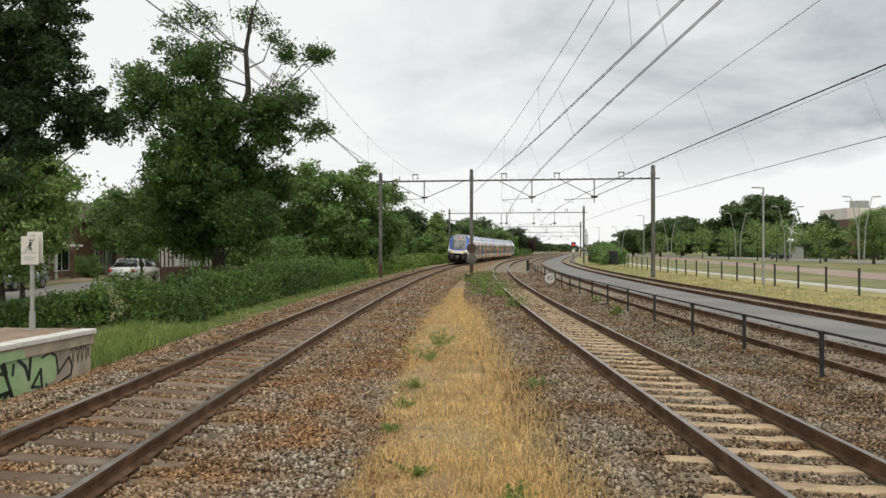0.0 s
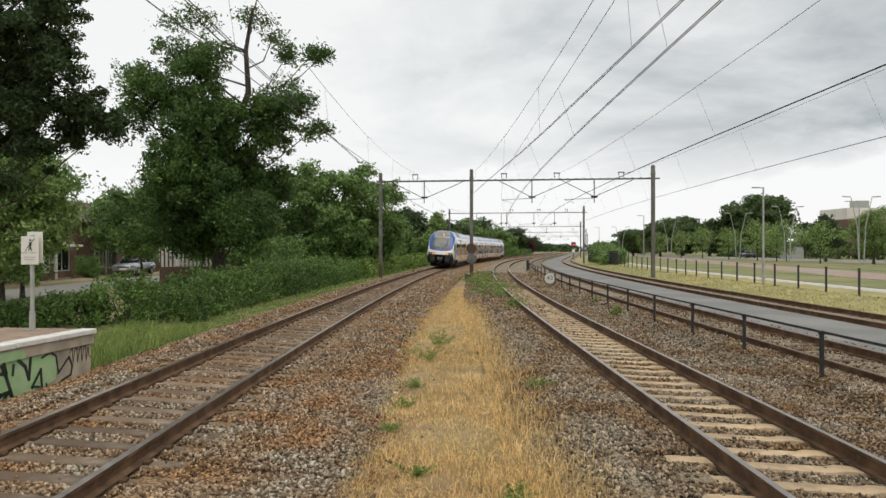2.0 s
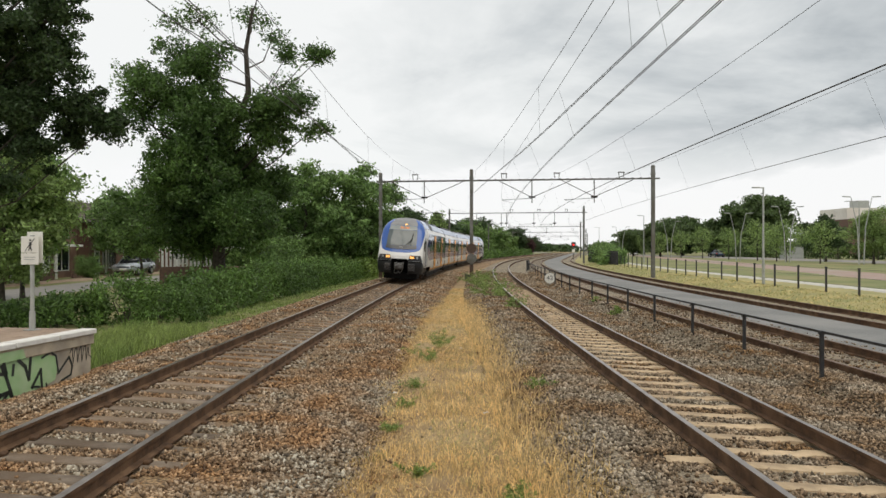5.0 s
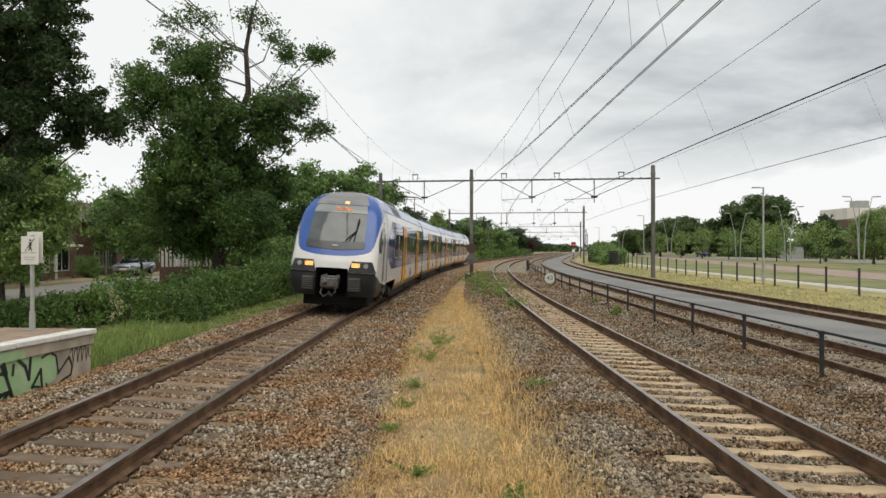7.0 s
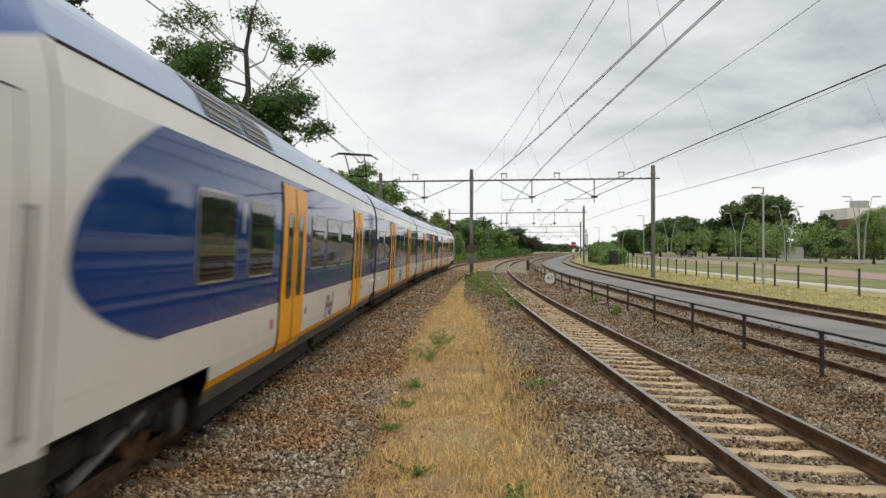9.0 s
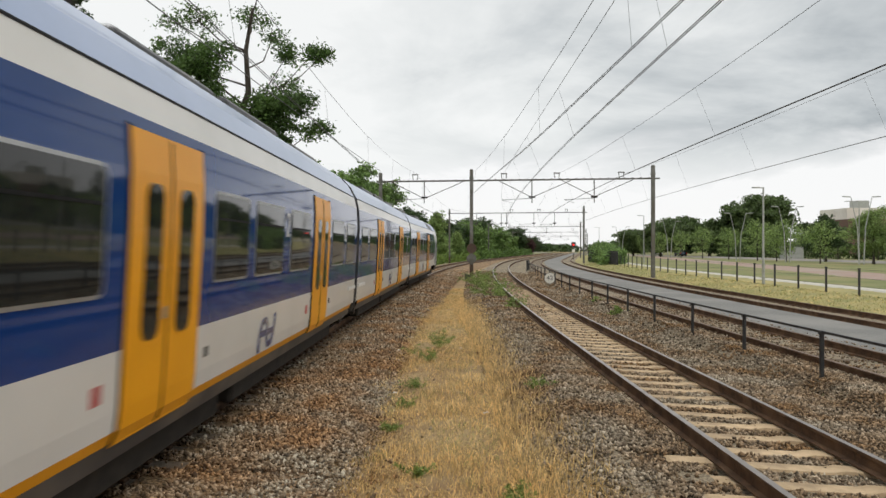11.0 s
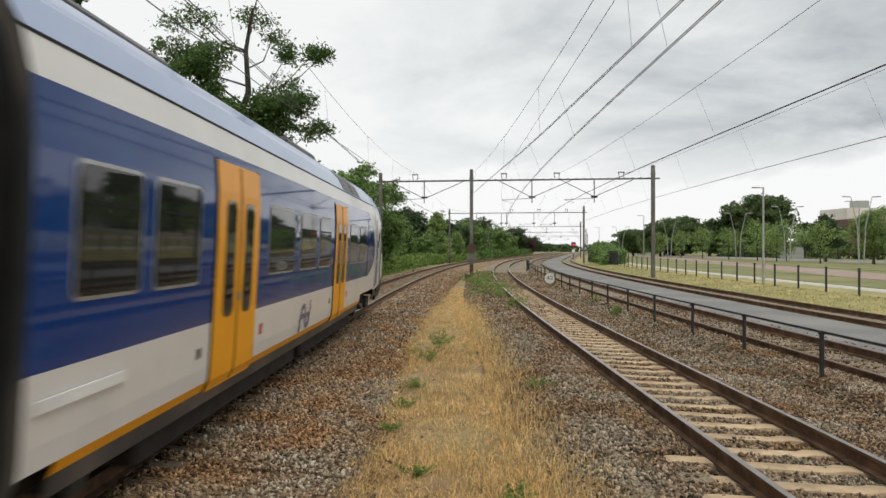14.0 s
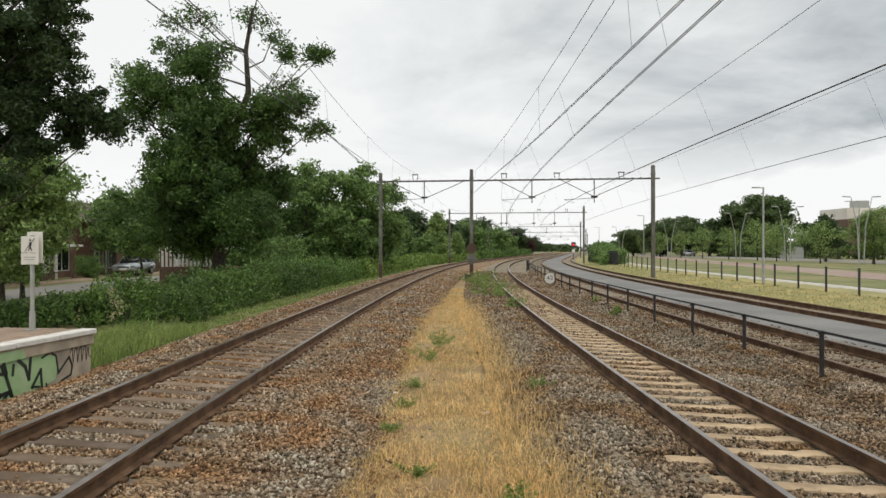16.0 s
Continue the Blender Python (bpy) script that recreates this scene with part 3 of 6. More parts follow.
line_wires(left_x, "thin dark contact and messenger wires over the track", 0.1, 0.0)
line_wires(right_x, "twin dark contact wires over the curved track", 0.55, 0.03, st=-0.2)
line_wires(lambda d: 3.45 - 1.25 * max(d + 2, 0) / 60, "dark contact wires ending at the middle mast", 0.0, 0.0, spans=((-2, 57.8),), zend=6.0)
line_wires(off_x(4.2), "dark contact wire over the siding", 0.65, 0.05, st=0.05)
line_wires(off_x(9.1), "dark contact wire over the outer siding", 1.1, 0.35, r=0.009, st=0.05, sag=0.6)
feeder = thing("feeder_cable", "thick dark feeder cable slung between the portals", "cable")
put("cable", tubes_mesh("cable", [([(-7.95 + 0.0517 * (d + 2), d, 8.05 - 0.25 * 4 * ((d + 2) / 60) * (1 - (d + 2) / 60)) for d in np.linspace(-2, 58, 20)], 0.016)], M["wire"], 5), feeder)


# ================= fences =================
def railing():
    f = thing("railing", "low black steel railing with one top rail along the ballast", "railing")
    ds = [-0.4, 2.8, 6.0, 9.1, 12.25, 15.4, 18.6, 22.0, 25.3, 28.6, 31.9, 35.2, 38.5, 41.8, 45.1, 48.4, 51.7, 55.0, 58.3, 61.6, 65.0, 68.5, 72, 76]
    me = bpy.data.meshes.new("post")
    bm = boxes((-0.03, 0.03, -0.03, 0.03, -0.5, 0.66), bevel=0.006)
    box(bm, -0.045, 0.045, -0.045, 0.045, 0.60, 0.66)
    bm.to_mesh(me)
    me.materials.append(M["black"])
    for d in ds:
        put("post", me, f, m=pose(off_x(2.72)(d), d, 0))
    big = ds[-1]
    x = off_x(2.72)(big)
    part("end_post", boxes((x - 0.16, x + 0.16, big - 0.1, big + 0.1, -0.4, 0.85), bevel=0.02), M["black"], f)
    sweep("top_rail", off_x(2.72), [(-0.022, 0.62), (0.022, 0.62), (0.022, 0.66), (-0.022, 0.66)], [ds[0], *np.arange(0, 76, 2.0), 76], [M["black"]], parent=f, closed=True)


railing()


def post_fence():
    f = thing("post_fence", "black steel post fence with thin wires along the verge", "fence")
    me = bpy.data.meshes.new("post")
    bm = boxes((-0.04, 0.04, -0.04, 0.04, -0.3, 1.16), bevel=0.008)
    box(bm, -0.05, 0.05, -0.05, 0.05, 1.14, 1.19)
    bm.to_mesh(me)
    me.materials.append(M["black"])
    ds = np.arange(6.0, 106, 2.9)
    for d in ds:
        x = off_x(14.25)(d)
        put("post", me, f, m=pose(x, d, ground_z(x, d)))
    fx = off_x(14.25)
    for z in (1.12, 0.75, 0.4):
        put("wire", tubes_mesh("wire", [([(fx(d), d, ground_z(fx(d), d) + z) for d in ds], 0.006)], M["black"], 4), f)
    pf = thing("bar_fence", "dense black vertical-bar fence beside the shrubs", "fence")
    rows = []
    for d in np.arange(93, 125, 0.16):
        x = fx(d) + (d - 93) * -0.05
        rows.append(((x, d, -0.1), (x, d, 1.75), 0.02))
    bar = None
    for a, b, r in rows:
        if bar is None:
            me = bpy.data.meshes.new("bar")
            q = rods([((0, 0, 0), (0, 0, b[2] - a[2]), r)], 4)
            q.to_mesh(me)
            me.materials.append(M["black"])
            bar = me
        put("bar", bar, pf, m=pose(*a))
    for z in (0.15, 1.6):
        put("rail", tubes_mesh("rail", [([(fx(d) - (d - 93) * 0.05, d, z) for d in np.arange(93, 126, 4.0)], 0.03)], M["black"], 4), pf)


post_fence()


# ================= platform, sign =================
def platform():
    p = thing("platform", "old concrete platform end with brown paving and white coping", "platform", kind="structure")
    e0, e1, zt = Vector((-8.0, -2.0, 0)), Vector((-6.0, 12.95, 0)), 0.62
    u = (e1 - e0).normalized()
    n = Vector((-u.y, u.x, 0))        # to the left
    L = (e1 - e0).length
    m = Matrix.Translation(e0) @ Matrix(((u.x, n.x, 0, 0), (u.y, n.y, 0, 0), (0, 0, 1, 0), (0, 0, 0, 1)))
    bm = bmesh.new()
    box(bm, 0, L - 0.03, 0.10, 6.0, -0.9, zt - 0.13, 0.01)
    q = part("retaining_wall", bm, M["concrete"], p)
    q.matrix_basis = m
    q = part("fascia_band", boxes((0, L - 0.01, 0.05, 0.3, zt - 0.26, zt - 0.085), bevel=0.01), M["concrete"], p)
    q.matrix_basis = m
    k = 0
    x = L
    me = None
    while x > 0.9:
        if me is None:
            bm = boxes((-0.985, -0.01, 0.0, 0.28, zt - 0.085, zt), bevel=0.012)
            me = bpy.data.meshes.new("coping_stone")
            bm.to_mesh(me)
            me.materials.append(M["coping"])
        put("coping_stone", me, p, m=m @ pose(x, 0, random.uniform(-0.004, 0.004)))
        x -= 1.0
    pm = bpy.data.meshes.new("paver")
    bm = boxes((-0.295, 0.0, 0.0, 0.295, zt - 0.07, zt - 0.006), bevel=0.006)
    bm.to_mesh(pm)
    pm.materials.append(M["paver"])
    for i in range(16):
        for j in range(13):
            put("paver", pm, p, m=m @ pose(L - 0.02 - i * 0.3, 0.285 + j * 0.3, random.uniform(-0.004, 0.003)))
    q = part("platform_surface", boxes((0, L - 4.83, 0.285, 6.0, zt - 0.14, zt - 0.006), (L - 4.83, L - 0.02, 4.19, 6.0, zt - 0.14, zt - 0.006)), M["paver"], p)
    q.matrix_basis = m
    # spray-painted picture on the wall: a green field with black strokes
    g = thing("graffiti", "green spray-painted tag with black strokes on the wall", "graffiti")
    g.matrix_basis = m

    def sheet(name, pts, y, material):
        bm = bmesh.new()
        bm.faces.new([bm.verts.new((L + a, y, b)) for a, b in pts])
        r = bmesh.ops.extrude_face_region(bm, geom=list(bm.faces))
        bmesh.ops.translate(bm, vec=(0, 0.003, 0), verts=[v for v in r["geom"] if isinstance(v, bmesh.types.BMVert)])
        part(name, bm, material, g)

    sheet("green_field", [(-6.0, 0.35), (-2.0, 0.35), (-1.25, 0.34), (-1.0, 0.28), (-0.95, 0.05), (-1.0, -0.10), (-1.35, -0.18), (-1.9, -0.28), (-2.6, -0.36), (-6.0, -0.42)], 0.094, M["green_paint"])
    sheet("green_band", [(-6.0, 0.36), (-1.75, 0.36), (-1.8, 0.50), (-6.0, 0.50)], 0.044, M["green_paint"])

    def stroke(pts, w=0.045, y=0.088):
        bm = bmesh.new()
        for a, b in zip(pts[:-1], pts[1:]):
            dv = Vector((b[0] - a[0], 0, b[1] - a[1]))
            an = math.atan2(dv.z, dv.x)
            box(bm, -w * 0.4, dv.length + w * 0.4, 0, 0.003, -w / 2, w / 2, m=Matrix.Translation((L + a[0], y, a[1])) @ Matrix.Rotation(-an, 4, "Y"))
        part("black_stroke", bm, M["black_paint"], g)

    stroke([(-2.42, 0.02), (-2.47, -0.28), (-2.30, -0.30), (-2.05, -0.10)], 0.05)
    stroke([(-2.42, 0.02), (-2.22, -0.12), (-2.05, -0.10), (-1.98, -0.18), (-2.10, 0.12), (-2.2, 0.30)], 0.06)
    stroke([(-2.45, 0.34), (-2.3, 0.2), (-2.1, 0.18), (-2.15, 0.34)], 0.055)
    stroke([(-1.95, 0.28), (-1.97, 0.14)], 0.05)
    stroke([(-1.85, 0.34), (-1.70, 0.22), (-1.62, 0.02), (-1.58, 0.34)], 0.06)
    stroke([(-1.55, -0.12), (-1.35, 0.12), (-1.30, -0.35)], 0.05)
    stroke([(-1.5, -0.12), (-1.38, -0.14)], 0.035)
    stroke([(-1.22, -0.12), (-1.20, -0.20)], 0.03)
    stroke([(-1.32, 0.30), (-1.12, 0.36), (-0.98, 0.28), (-0.92, 0.0), (-0.65, 0.22), (-0.56, 0.06), (-0.60, -0.08), (-0.85, -0.14)], 0.035)
    for a in (-0.62, -0.5, -0.38, -0.26):
        stroke([(a, 0.28), (a + 0.06, 0.40 - 0.02), (a + 0.08, 0.10), (a + 0.13, 0.30)], 0.012, 0.09)
    stroke([(-0.12, 0.3), (-0.1, 0.17), (-0.03, 0.12)], 0.012, 0.09)
    return m, L


platform()


def no_entry_sign():
    s = thing("warning_sign", "white no-walking signs on a grey post at the platform end", "sign", at=pose(-7.02, 12.75, 0.615, 0, 0, -8))
    part("post", rods([((0, 0, 0), (0, 0, 0.32), 0.055, 0.05), ((0, 0, 0.32), (0, 0, 1.62), 0.036)], 10), M["pole"], s)
    part("base_plate", boxes((-0.1, 0.1, -0.1, 0.1, 0, 0.012), bevel=0.003), M["pole"], s)
    part("rear_plate", boxes((-0.12, 0.17, 0.03, 0.042, 1.15, 1.68), bevel=0.004), M["sign_white"], s)
    up = part("upper_plate", boxes((-0.175, 0.155, -0.052, -0.04, 1.32, 1.60), bevel=0.004), M["sign_white"], s)
    part("lower_plate", boxes((-0.175, 0.155, -0.052, -0.04, 1.12, 1.312), bevel=0.004), M["sign_white"], s)
    part("slash", rods([((-0.10, -0.056, 1.35), (0.09, -0.056, 1.57), 0.005)], 4), M["sign_black"], up)
    bm = rods([((0.0, -0.056, 1.50), (0.005, -0.056, 1.43), 0.018), ((0.0, -0.056, 1.43), (-0.03, -0.056, 1.36), 0.009), ((0.0, -0.056, 1.43), (0.035, -0.056, 1.355), 0.009), ((-0.03, -0.056, 1.44), (0.035, -0.056, 1.47), 0.007)], 5)
    disc(bm, (0.0, -0.056, 1.535), 0.016, 0.01, "Y", 10)
    part("pictogram", bm, M["sign_black"], up, "plain black walking pictogram")
    part("text_bars", boxes((-0.12, 0.10, -0.056, -0.05, 1.24, 1.25), (-0.12, 0.08, -0.056, -0.05, 1.20, 1.21)), M["pole"], s)


no_entry_sign()


# ================= plants =================
def leaf_quads(centres, size, rng, flat=0.0, aspect=0.55):
    n = len(centres)
    a = rng.normal(size=(n, 3))
    a[:, 2] *= 1 - flat
    a /= np.linalg.norm(a, axis=1)[:, None]
    b = np.cross(a, rng.normal(size=(n, 3)))
    b /= np.linalg.norm(b, axis=1)[:, None] + 1e-9
    s = (size * rng.uniform(0.6, 1.35, n))[:, None]
    a, b = a * s, b * s * aspect
    c = np.asarray(centres)
    return np.stack([c - a, c - b * 0.9 + a * 0.1, c + a, c + b * 0.9 + a * 0.1], axis=1).reshape(-1, 3)


def grow(rng, base, height, spread, n_limbs, bare=0.25, lean=(0, 0), r0=0.25, shape="round", reach=None):
    """Trunk and limbs: rows of points and radii, and the places where the foliage sits."""
    rows, tips = [], []
    k = 9
    tr = [np.array(base, float) + np.array([lean[0] * f + rng.normal() * 0.02 * height * f, lean[1] * f + rng.normal() * 0.02 * height * f, height * 0.93 * f]) for f in np.linspace(0, 1, k)]
    rows.append((tr, np.linspace(r0, r0 * 0.12, k) * np.array([1.35] + [1.0] * (k - 1))))
    for i in range(n_limbs):
        f = bare + (0.97 - bare) * (i + rng.uniform(0, 1)) / n_limbs
        j = f * (k - 1)
        j0 = min(int(j), k - 2)
        p = tr[j0] * (1 - (j - j0)) + tr[j0 + 1] * (j - j0)
        an = i * 2.4 + rng.uniform(-0.5, 0.5)
        if shape == "round":
            w = math.sin(math.pi * (0.12 + 0.80 * (f - bare) / (1 - bare))) ** 0.7
        elif shape == "cone":
            w = 1.05 - (f - bare) / (1 - bare)
        elif shape == "locust":
            w = float(np.interp(f, [0, 0.15, 0.3, 0.45, 0.60, 0.72, 0.82, 1.0], [0.70, 0.78, 0.74, 0.86, 1.0, 0.86, 0.58, 0.22]))
        else:
            w = 0.75 + 0.25 * math.sin(7 * f)
        ln = spread * w * rng.uniform(0.7, 1.15)
        up = rng.uniform(0.05, 0.6) * ln
        pts = [p]
        for q in (0.35, 0.7, 1.0):
            pts.append(p + np.array([math.cos(an) * ln * q, math.sin(an) * ln * q, up * q ** 0.8]) + rng.normal(size=3) * 0.05 * ln)
        rr = r0 * 0.32 * (1 - 0.6 * f)
        rows.append((pts, [rr, rr * 0.7, rr * 0.42, rr * 0.15]))
        tips += [pts[1], pts[2], pts[3], (pts[2] + pts[3]) / 2]
        for sgn in (-1, 1):
            a2 = an + sgn * rng.uniform(0.5, 1.1)
            l2 = ln * rng.uniform(0.3, 0.55)
            e = pts[2] + np.array([math.cos(a2) * l2, math.sin(a2) * l2, rng.uniform(-0.1, 0.5) * l2])
            rows.append(([pts[2], (pts[2] + e) / 2 + rng.normal(size=3) * 0.03 * ln, e], [rr * 0.4, rr * 0.25, rr * 0.1]))
            tips += [e, (e + pts[2]) / 2]
    tips.append(tr[-1])
    return rows, np.array(tips)


def clumps(tips, rng, n_leaves, size, clump, flat=0.12, droop=0.0):
    """Leaves in small flat sprays round the ends of the limbs, with gaps between the sprays."""
    per = 5
    sprays = np.repeat(tips, per, axis=0)
    sc = np.repeat(rng.uniform(0.5, 1.3, len(tips)), per)
    dirs = rng.normal(size=sprays.shape)
    dirs /= np.linalg.norm(dirs, axis=1)[:, None]
    sprays = sprays + dirs * (clump * sc * rng.uniform(0.3, 1.0, len(sprays)))[:, None] * np.array([1, 1, 1 - flat])
    w = rng.integers(0, len(sprays), n_leaves)
    wide = clump * 0.27 * rng.uniform(0.6, 1.4, len(sprays))[w]
    c = sprays[w] + rng.normal(size=(n_leaves, 3)) * wide[:, None] * np.array([1, 1, 0.5])
    c[:, 2] -= droop * rng.uniform(0, 1, n_leaves)
    return leaf_quads(c, size, rng)


def lobed_tree(label, x, y, trunk, lobes, seed, leaf, n_leaves, size, r0, depth, spray=0.30):
    """A tree whose crown is a set of leafy boughs: lobes are (sideways, up, radius, fullness)."""
    rng = np.random.default_rng(seed)
    t = thing("tree", label, "tree", at=pose(x, y, ground_z(x, y) - 0.05))
    tr = np.array(trunk, float)
    zs = tr[:, 2]
    hw = np.linspace(r0, r0 * 0.22, len(tr))
    hw[0] *= 1.3
    rows = [(tr, hw)]
    sprays, weight = [], []
    for lx, lz, r, full in lobes:
        c = np.array([lx, rng.uniform(-depth, depth) * (0.6 if abs(lx) > 3 else 1.0), lz])
        out = math.hypot(c[0], c[1])
        za = float(np.clip(lz - 0.55 * out - 0.4 * r, zs[1] * 0.6, zs[-1]))
        a = np.array([np.interp(za, zs, tr[:, k]) for k in range(3)])
        m = a * 0.5 + c * 0.5 + np.array([0, 0, -0.10 * out]) + rng.normal(size=3) * 0.12
        rb = r0 * 0.25 * min(1.0, 0.35 + r / 3)
        rows.append(([a, a * 0.75 + m * 0.25 + rng.normal(size=3) * 0.05, m, c], [rb, rb * 0.85, rb * 0.65, rb * 0.4]))
        k = max(int(15 * r * r * (0.55 + 0.45 * full)), 9)
        for _ in range(k):
            v = rng.normal(size=3)
            v /= np.linalg.norm(v)
            e = c + v * r * rng.uniform(0.35, 1.0) * np.array([1, 1, 0.85])
            h = (c + e) / 2 + rng.normal(size=3) * 0.12 * r
            rows.append(([c * 0.8 + m * 0.2, h, e], [rb * 0.36, rb * 0.2, 0.006]))
            for f in (0.6, 0.85, 1.05):
                sprays.append(h + (e - h) * f + rng.normal(size=3) * 0.14)
                weight.append(full * rng.uniform(0.4, 1.3))
    put("trunk", tubes_mesh("trunk", rows, M["bark"], 6), t)
    sprays, weight = np.array(sprays), np.array(weight)
    w = rng.choice(len(sprays), n_leaves, p=weight / weight.sum())
    wide = (spray * rng.uniform(0.6, 1.4, len(sprays)))[w]
    v = rng.normal(size=(n_leaves, 3))
    v *= (rng.uniform(0, 1, n_leaves) ** 0.45 / np.linalg.norm(v, axis=1))[:, None]
    c = sprays[w] + v * wide[:, None] * np.array([1.5, 1.5, 1.0])
    c[:, 2] -= rng.uniform(0, 0.25, n_leaves) * np.hypot(*(c - sprays[w])[:, :2].T)
    put("crown", fast_mesh("crown", leaf_quads(c, size, rng, 0.1, 0.55), 4, M[leaf]), t)
    return t


def tree(name, label, x, y, height, spread, seed, leaf, n_leaves=6000, size=0.16, clump=0.9, n_limbs=16, bare=0.2, r0=0.2, shape="round", lean=(0, 0), group="", z=None, local=False):
    rng = np.random.default_rng(seed)
    z = ground_z(x, y) if z is None else z
    t = thing(name, label, "tree", group, at=pose(x, y, z - 0.05))
    rows, tips = grow(rng, (0, 0, 0), height, spread, n_limbs, bare, lean, r0, shape)
    put("trunk", tubes_mesh("trunk", rows, M["bark"], 7), t)
    put("crown", fast_mesh("crown", clumps(tips, rng, n_leaves, size, clump), 4, M[leaf]), t)
    return t


def shrub_row(name, label, cat, pts, width, heights, leaf, per_m, size, seed, base=None):
    """A clipped or loose hedge: leaves over a lumpy volume, dense outside, with a woody inside."""
    rng = np.random.default_rng(seed)
    t = thing(name, label, cat)
    pts = np.asarray(pts, float)
    seg = np.linalg.norm(np.diff(pts, axis=0), axis=1)
    s = np.concatenate([[0], np.cumsum(seg)])
    n = int(s[-1] * per_m)
    u = rng.uniform(0, s[-1], n)
    cx, cy = np.interp(u, s, pts[:, 0]), np.interp(u, s, pts[:, 1])
    hh = np.interp(u, s, heights)
    lump = np.array([noise.noise(Vector((a * 0.55, b * 0.55, seed))) for a, b in zip(cx, cy)])
    lump2 = np.array([noise.noise(Vector((a * 1.7, b * 1.7, seed + 5))) for a, b in zip(cx, cy)])
    hh = hh * (1 + 0.26 * lump + 0.22 * lump2)
    an = rng.uniform(0, math.pi, n)
    ww = width * (1 + 0.25 * lump2)
    side, top = np.cos(an), np.sin(an)
    side = np.sign(side) * np.abs(side) ** 0.5
    top = np.abs(top) ** 0.55
    rad = rng.uniform(0.72, 1.05, n)
    i = np.clip(np.searchsorted(s, u) - 1, 0, len(seg) - 1)
    nx, ny = -(pts[i + 1, 1] - pts[i, 1]) / seg[i], (pts[i + 1, 0] - pts[i, 0]) / seg[i]
    x, y = cx + nx * side * ww / 2 * rad, cy + ny * side * ww / 2 * rad
    g = np.array([ground_z(a, b) for a, b in zip(x, y)])
    z = g + hh * np.where(rng.uniform(size=n) < 0.5, top * rad, rng.uniform(0.03, 1, n) * top)
    # gather the leaves into sprays, so that light and dark pockets alternate
    c = np.stack([x, y, z], 1)
    k = max(n // 34, 1)
    c = np.where((rng.uniform(size=n) < 0.8)[:, None], c[rng.integers(0, k, n)] + rng.normal(size=(n, 3)) * np.array([1, 1, 0.7]) * (0.075 + size * 0.9), c)
    c[:, 2] = np.maximum(c[:, 2], g + 0.02)
    pocket = np.array([noise.noise(Vector((a * 1.5, b * 1.5, e * 1.8))) + 0.6 * noise.noise(Vector((a * 3.7, b * 3.7, e * 4.2 + 9))) for a, b, e in c])
    c = c[pocket > -0.17]
    put("foliage", fast_mesh("foliage", leaf_quads(c, size, rng), 4, M[leaf]), t)
    rows = []
    for k in range(int(s[-1] / 0.7)):
        q = rng.uniform(0, s[-1])
        a, b, h = np.interp(q, s, pts[:, 0]), np.interp(q, s, pts[:, 1]), np.interp(q, s, heights)
        g0 = ground_z(a, b)
        for _ in range(3):
            rows.append(([(a, b, g0 - 0.1), (a + rng.normal() * 0.15, b + rng.normal() * 0.2, g0 + h * 0.5), (a + rng.normal() * 0.3, b + rng.normal() * 0.4, g0 + h * 0.85)], [0.02, 0.014, 0.006]))
    put("stems", tubes_mesh("stems", rows, M["bark"], 4), t)
    return t


# hedge beside the left track, and looser shrubs at the platform
hx = lambda d: left_x(d) - 5.0
shrub_row("hedge", "green clipped hedge along the grass bank of the track", "hedge", [(hx(d), d) for d in (24.6, 26, 29, 34, 40, 48, 58)], 1.9, [1.3, 1.5, 1.3, 1.45, 1.35, 1.3, 1.3], "hedge", 2100, 0.066, 11)
# far stretch takes the leaf colour that has sunlight painted in
shrub_row("hedge", "green hedge following the far bend of the track", "hedge", [(hx(d), d) for d in (58, 70, 84, 100, 120, 140, 160)], 1.9, [1.3, 1.35, 1.3, 1.4, 1.4, 1.4, 1.4], "hedge_sunlit", 420, 0.13, 13)
shrub_row("shrub_row", "loose dark green bramble shrubs behind the platform end", "shrubs", [(-13.0, 21.8), (-11.2, 21.4), (-10.2, 21.2), (-9.4, 21.3), (-8.7, 22.0), (-8.4, 23.2), (-8.5, 24.4)], 2.0, [0.5, 0.75, 1.0, 1.45, 1.45, 1.1, 0.9], "hedge", 5200, 0.05, 12)

# ================= train =================
def path_at(s):
    """Place and heading on the left track, s metres along it from abreast of the camera."""
    d = float(np.interp(s, ARC, TL[0])) if s > 0 else s
    return left_x(d) if d > 0 else -3.95, d


ARC = np.concatenate([[0], np.cumsum(np.hypot(np.diff(TL[0]), np.diff(TL[1])))])
NOSE_S, SPEED = 101.18, 11.06
END_L, MID_L = 21.8, 18.0

PROF = [(1.33, 0.46), (1.36, 0.62), (1.40, 0.72), (1.41, 0.88), (1.41, 1.33), (1.41, 2.2), (1.395, 2.7), (1.35, 3.12), (1.27, 3.40), (1.10, 3.68), (0.86, 3.90), (0.5, 4.02), (0.0, 4.06)]
BAND = ["t_grey", "t_yellow", "t_white", "t_white", "t_blue", "t_blue", "t_blue", "t_white", "t_cove", "t_cove", "t_roof", "t_roof"]
TM = ["t_grey", "t_yellow", "t_white", "t_blue", "t_cove", "t_roof"]


def half_width(z):
    return float(np.interp(z, [p[1] for p in PROF], [p[0] for p in PROF]))


def nose_y(z):
    return float(np.interp(z, [0.22, 0.62, 0.95, 1.25, 1.60, 2.2, 2.8, 3.3, 3.6, 3.8, 3.95, 4.06], [0.40, 0.18, 0.04, 0.0, 0.10, 0.42, 0.80, 1.16, 1.48, 1.85, 2.35, 3.2]))


CORNER, ROUND = 0.52, 3.2


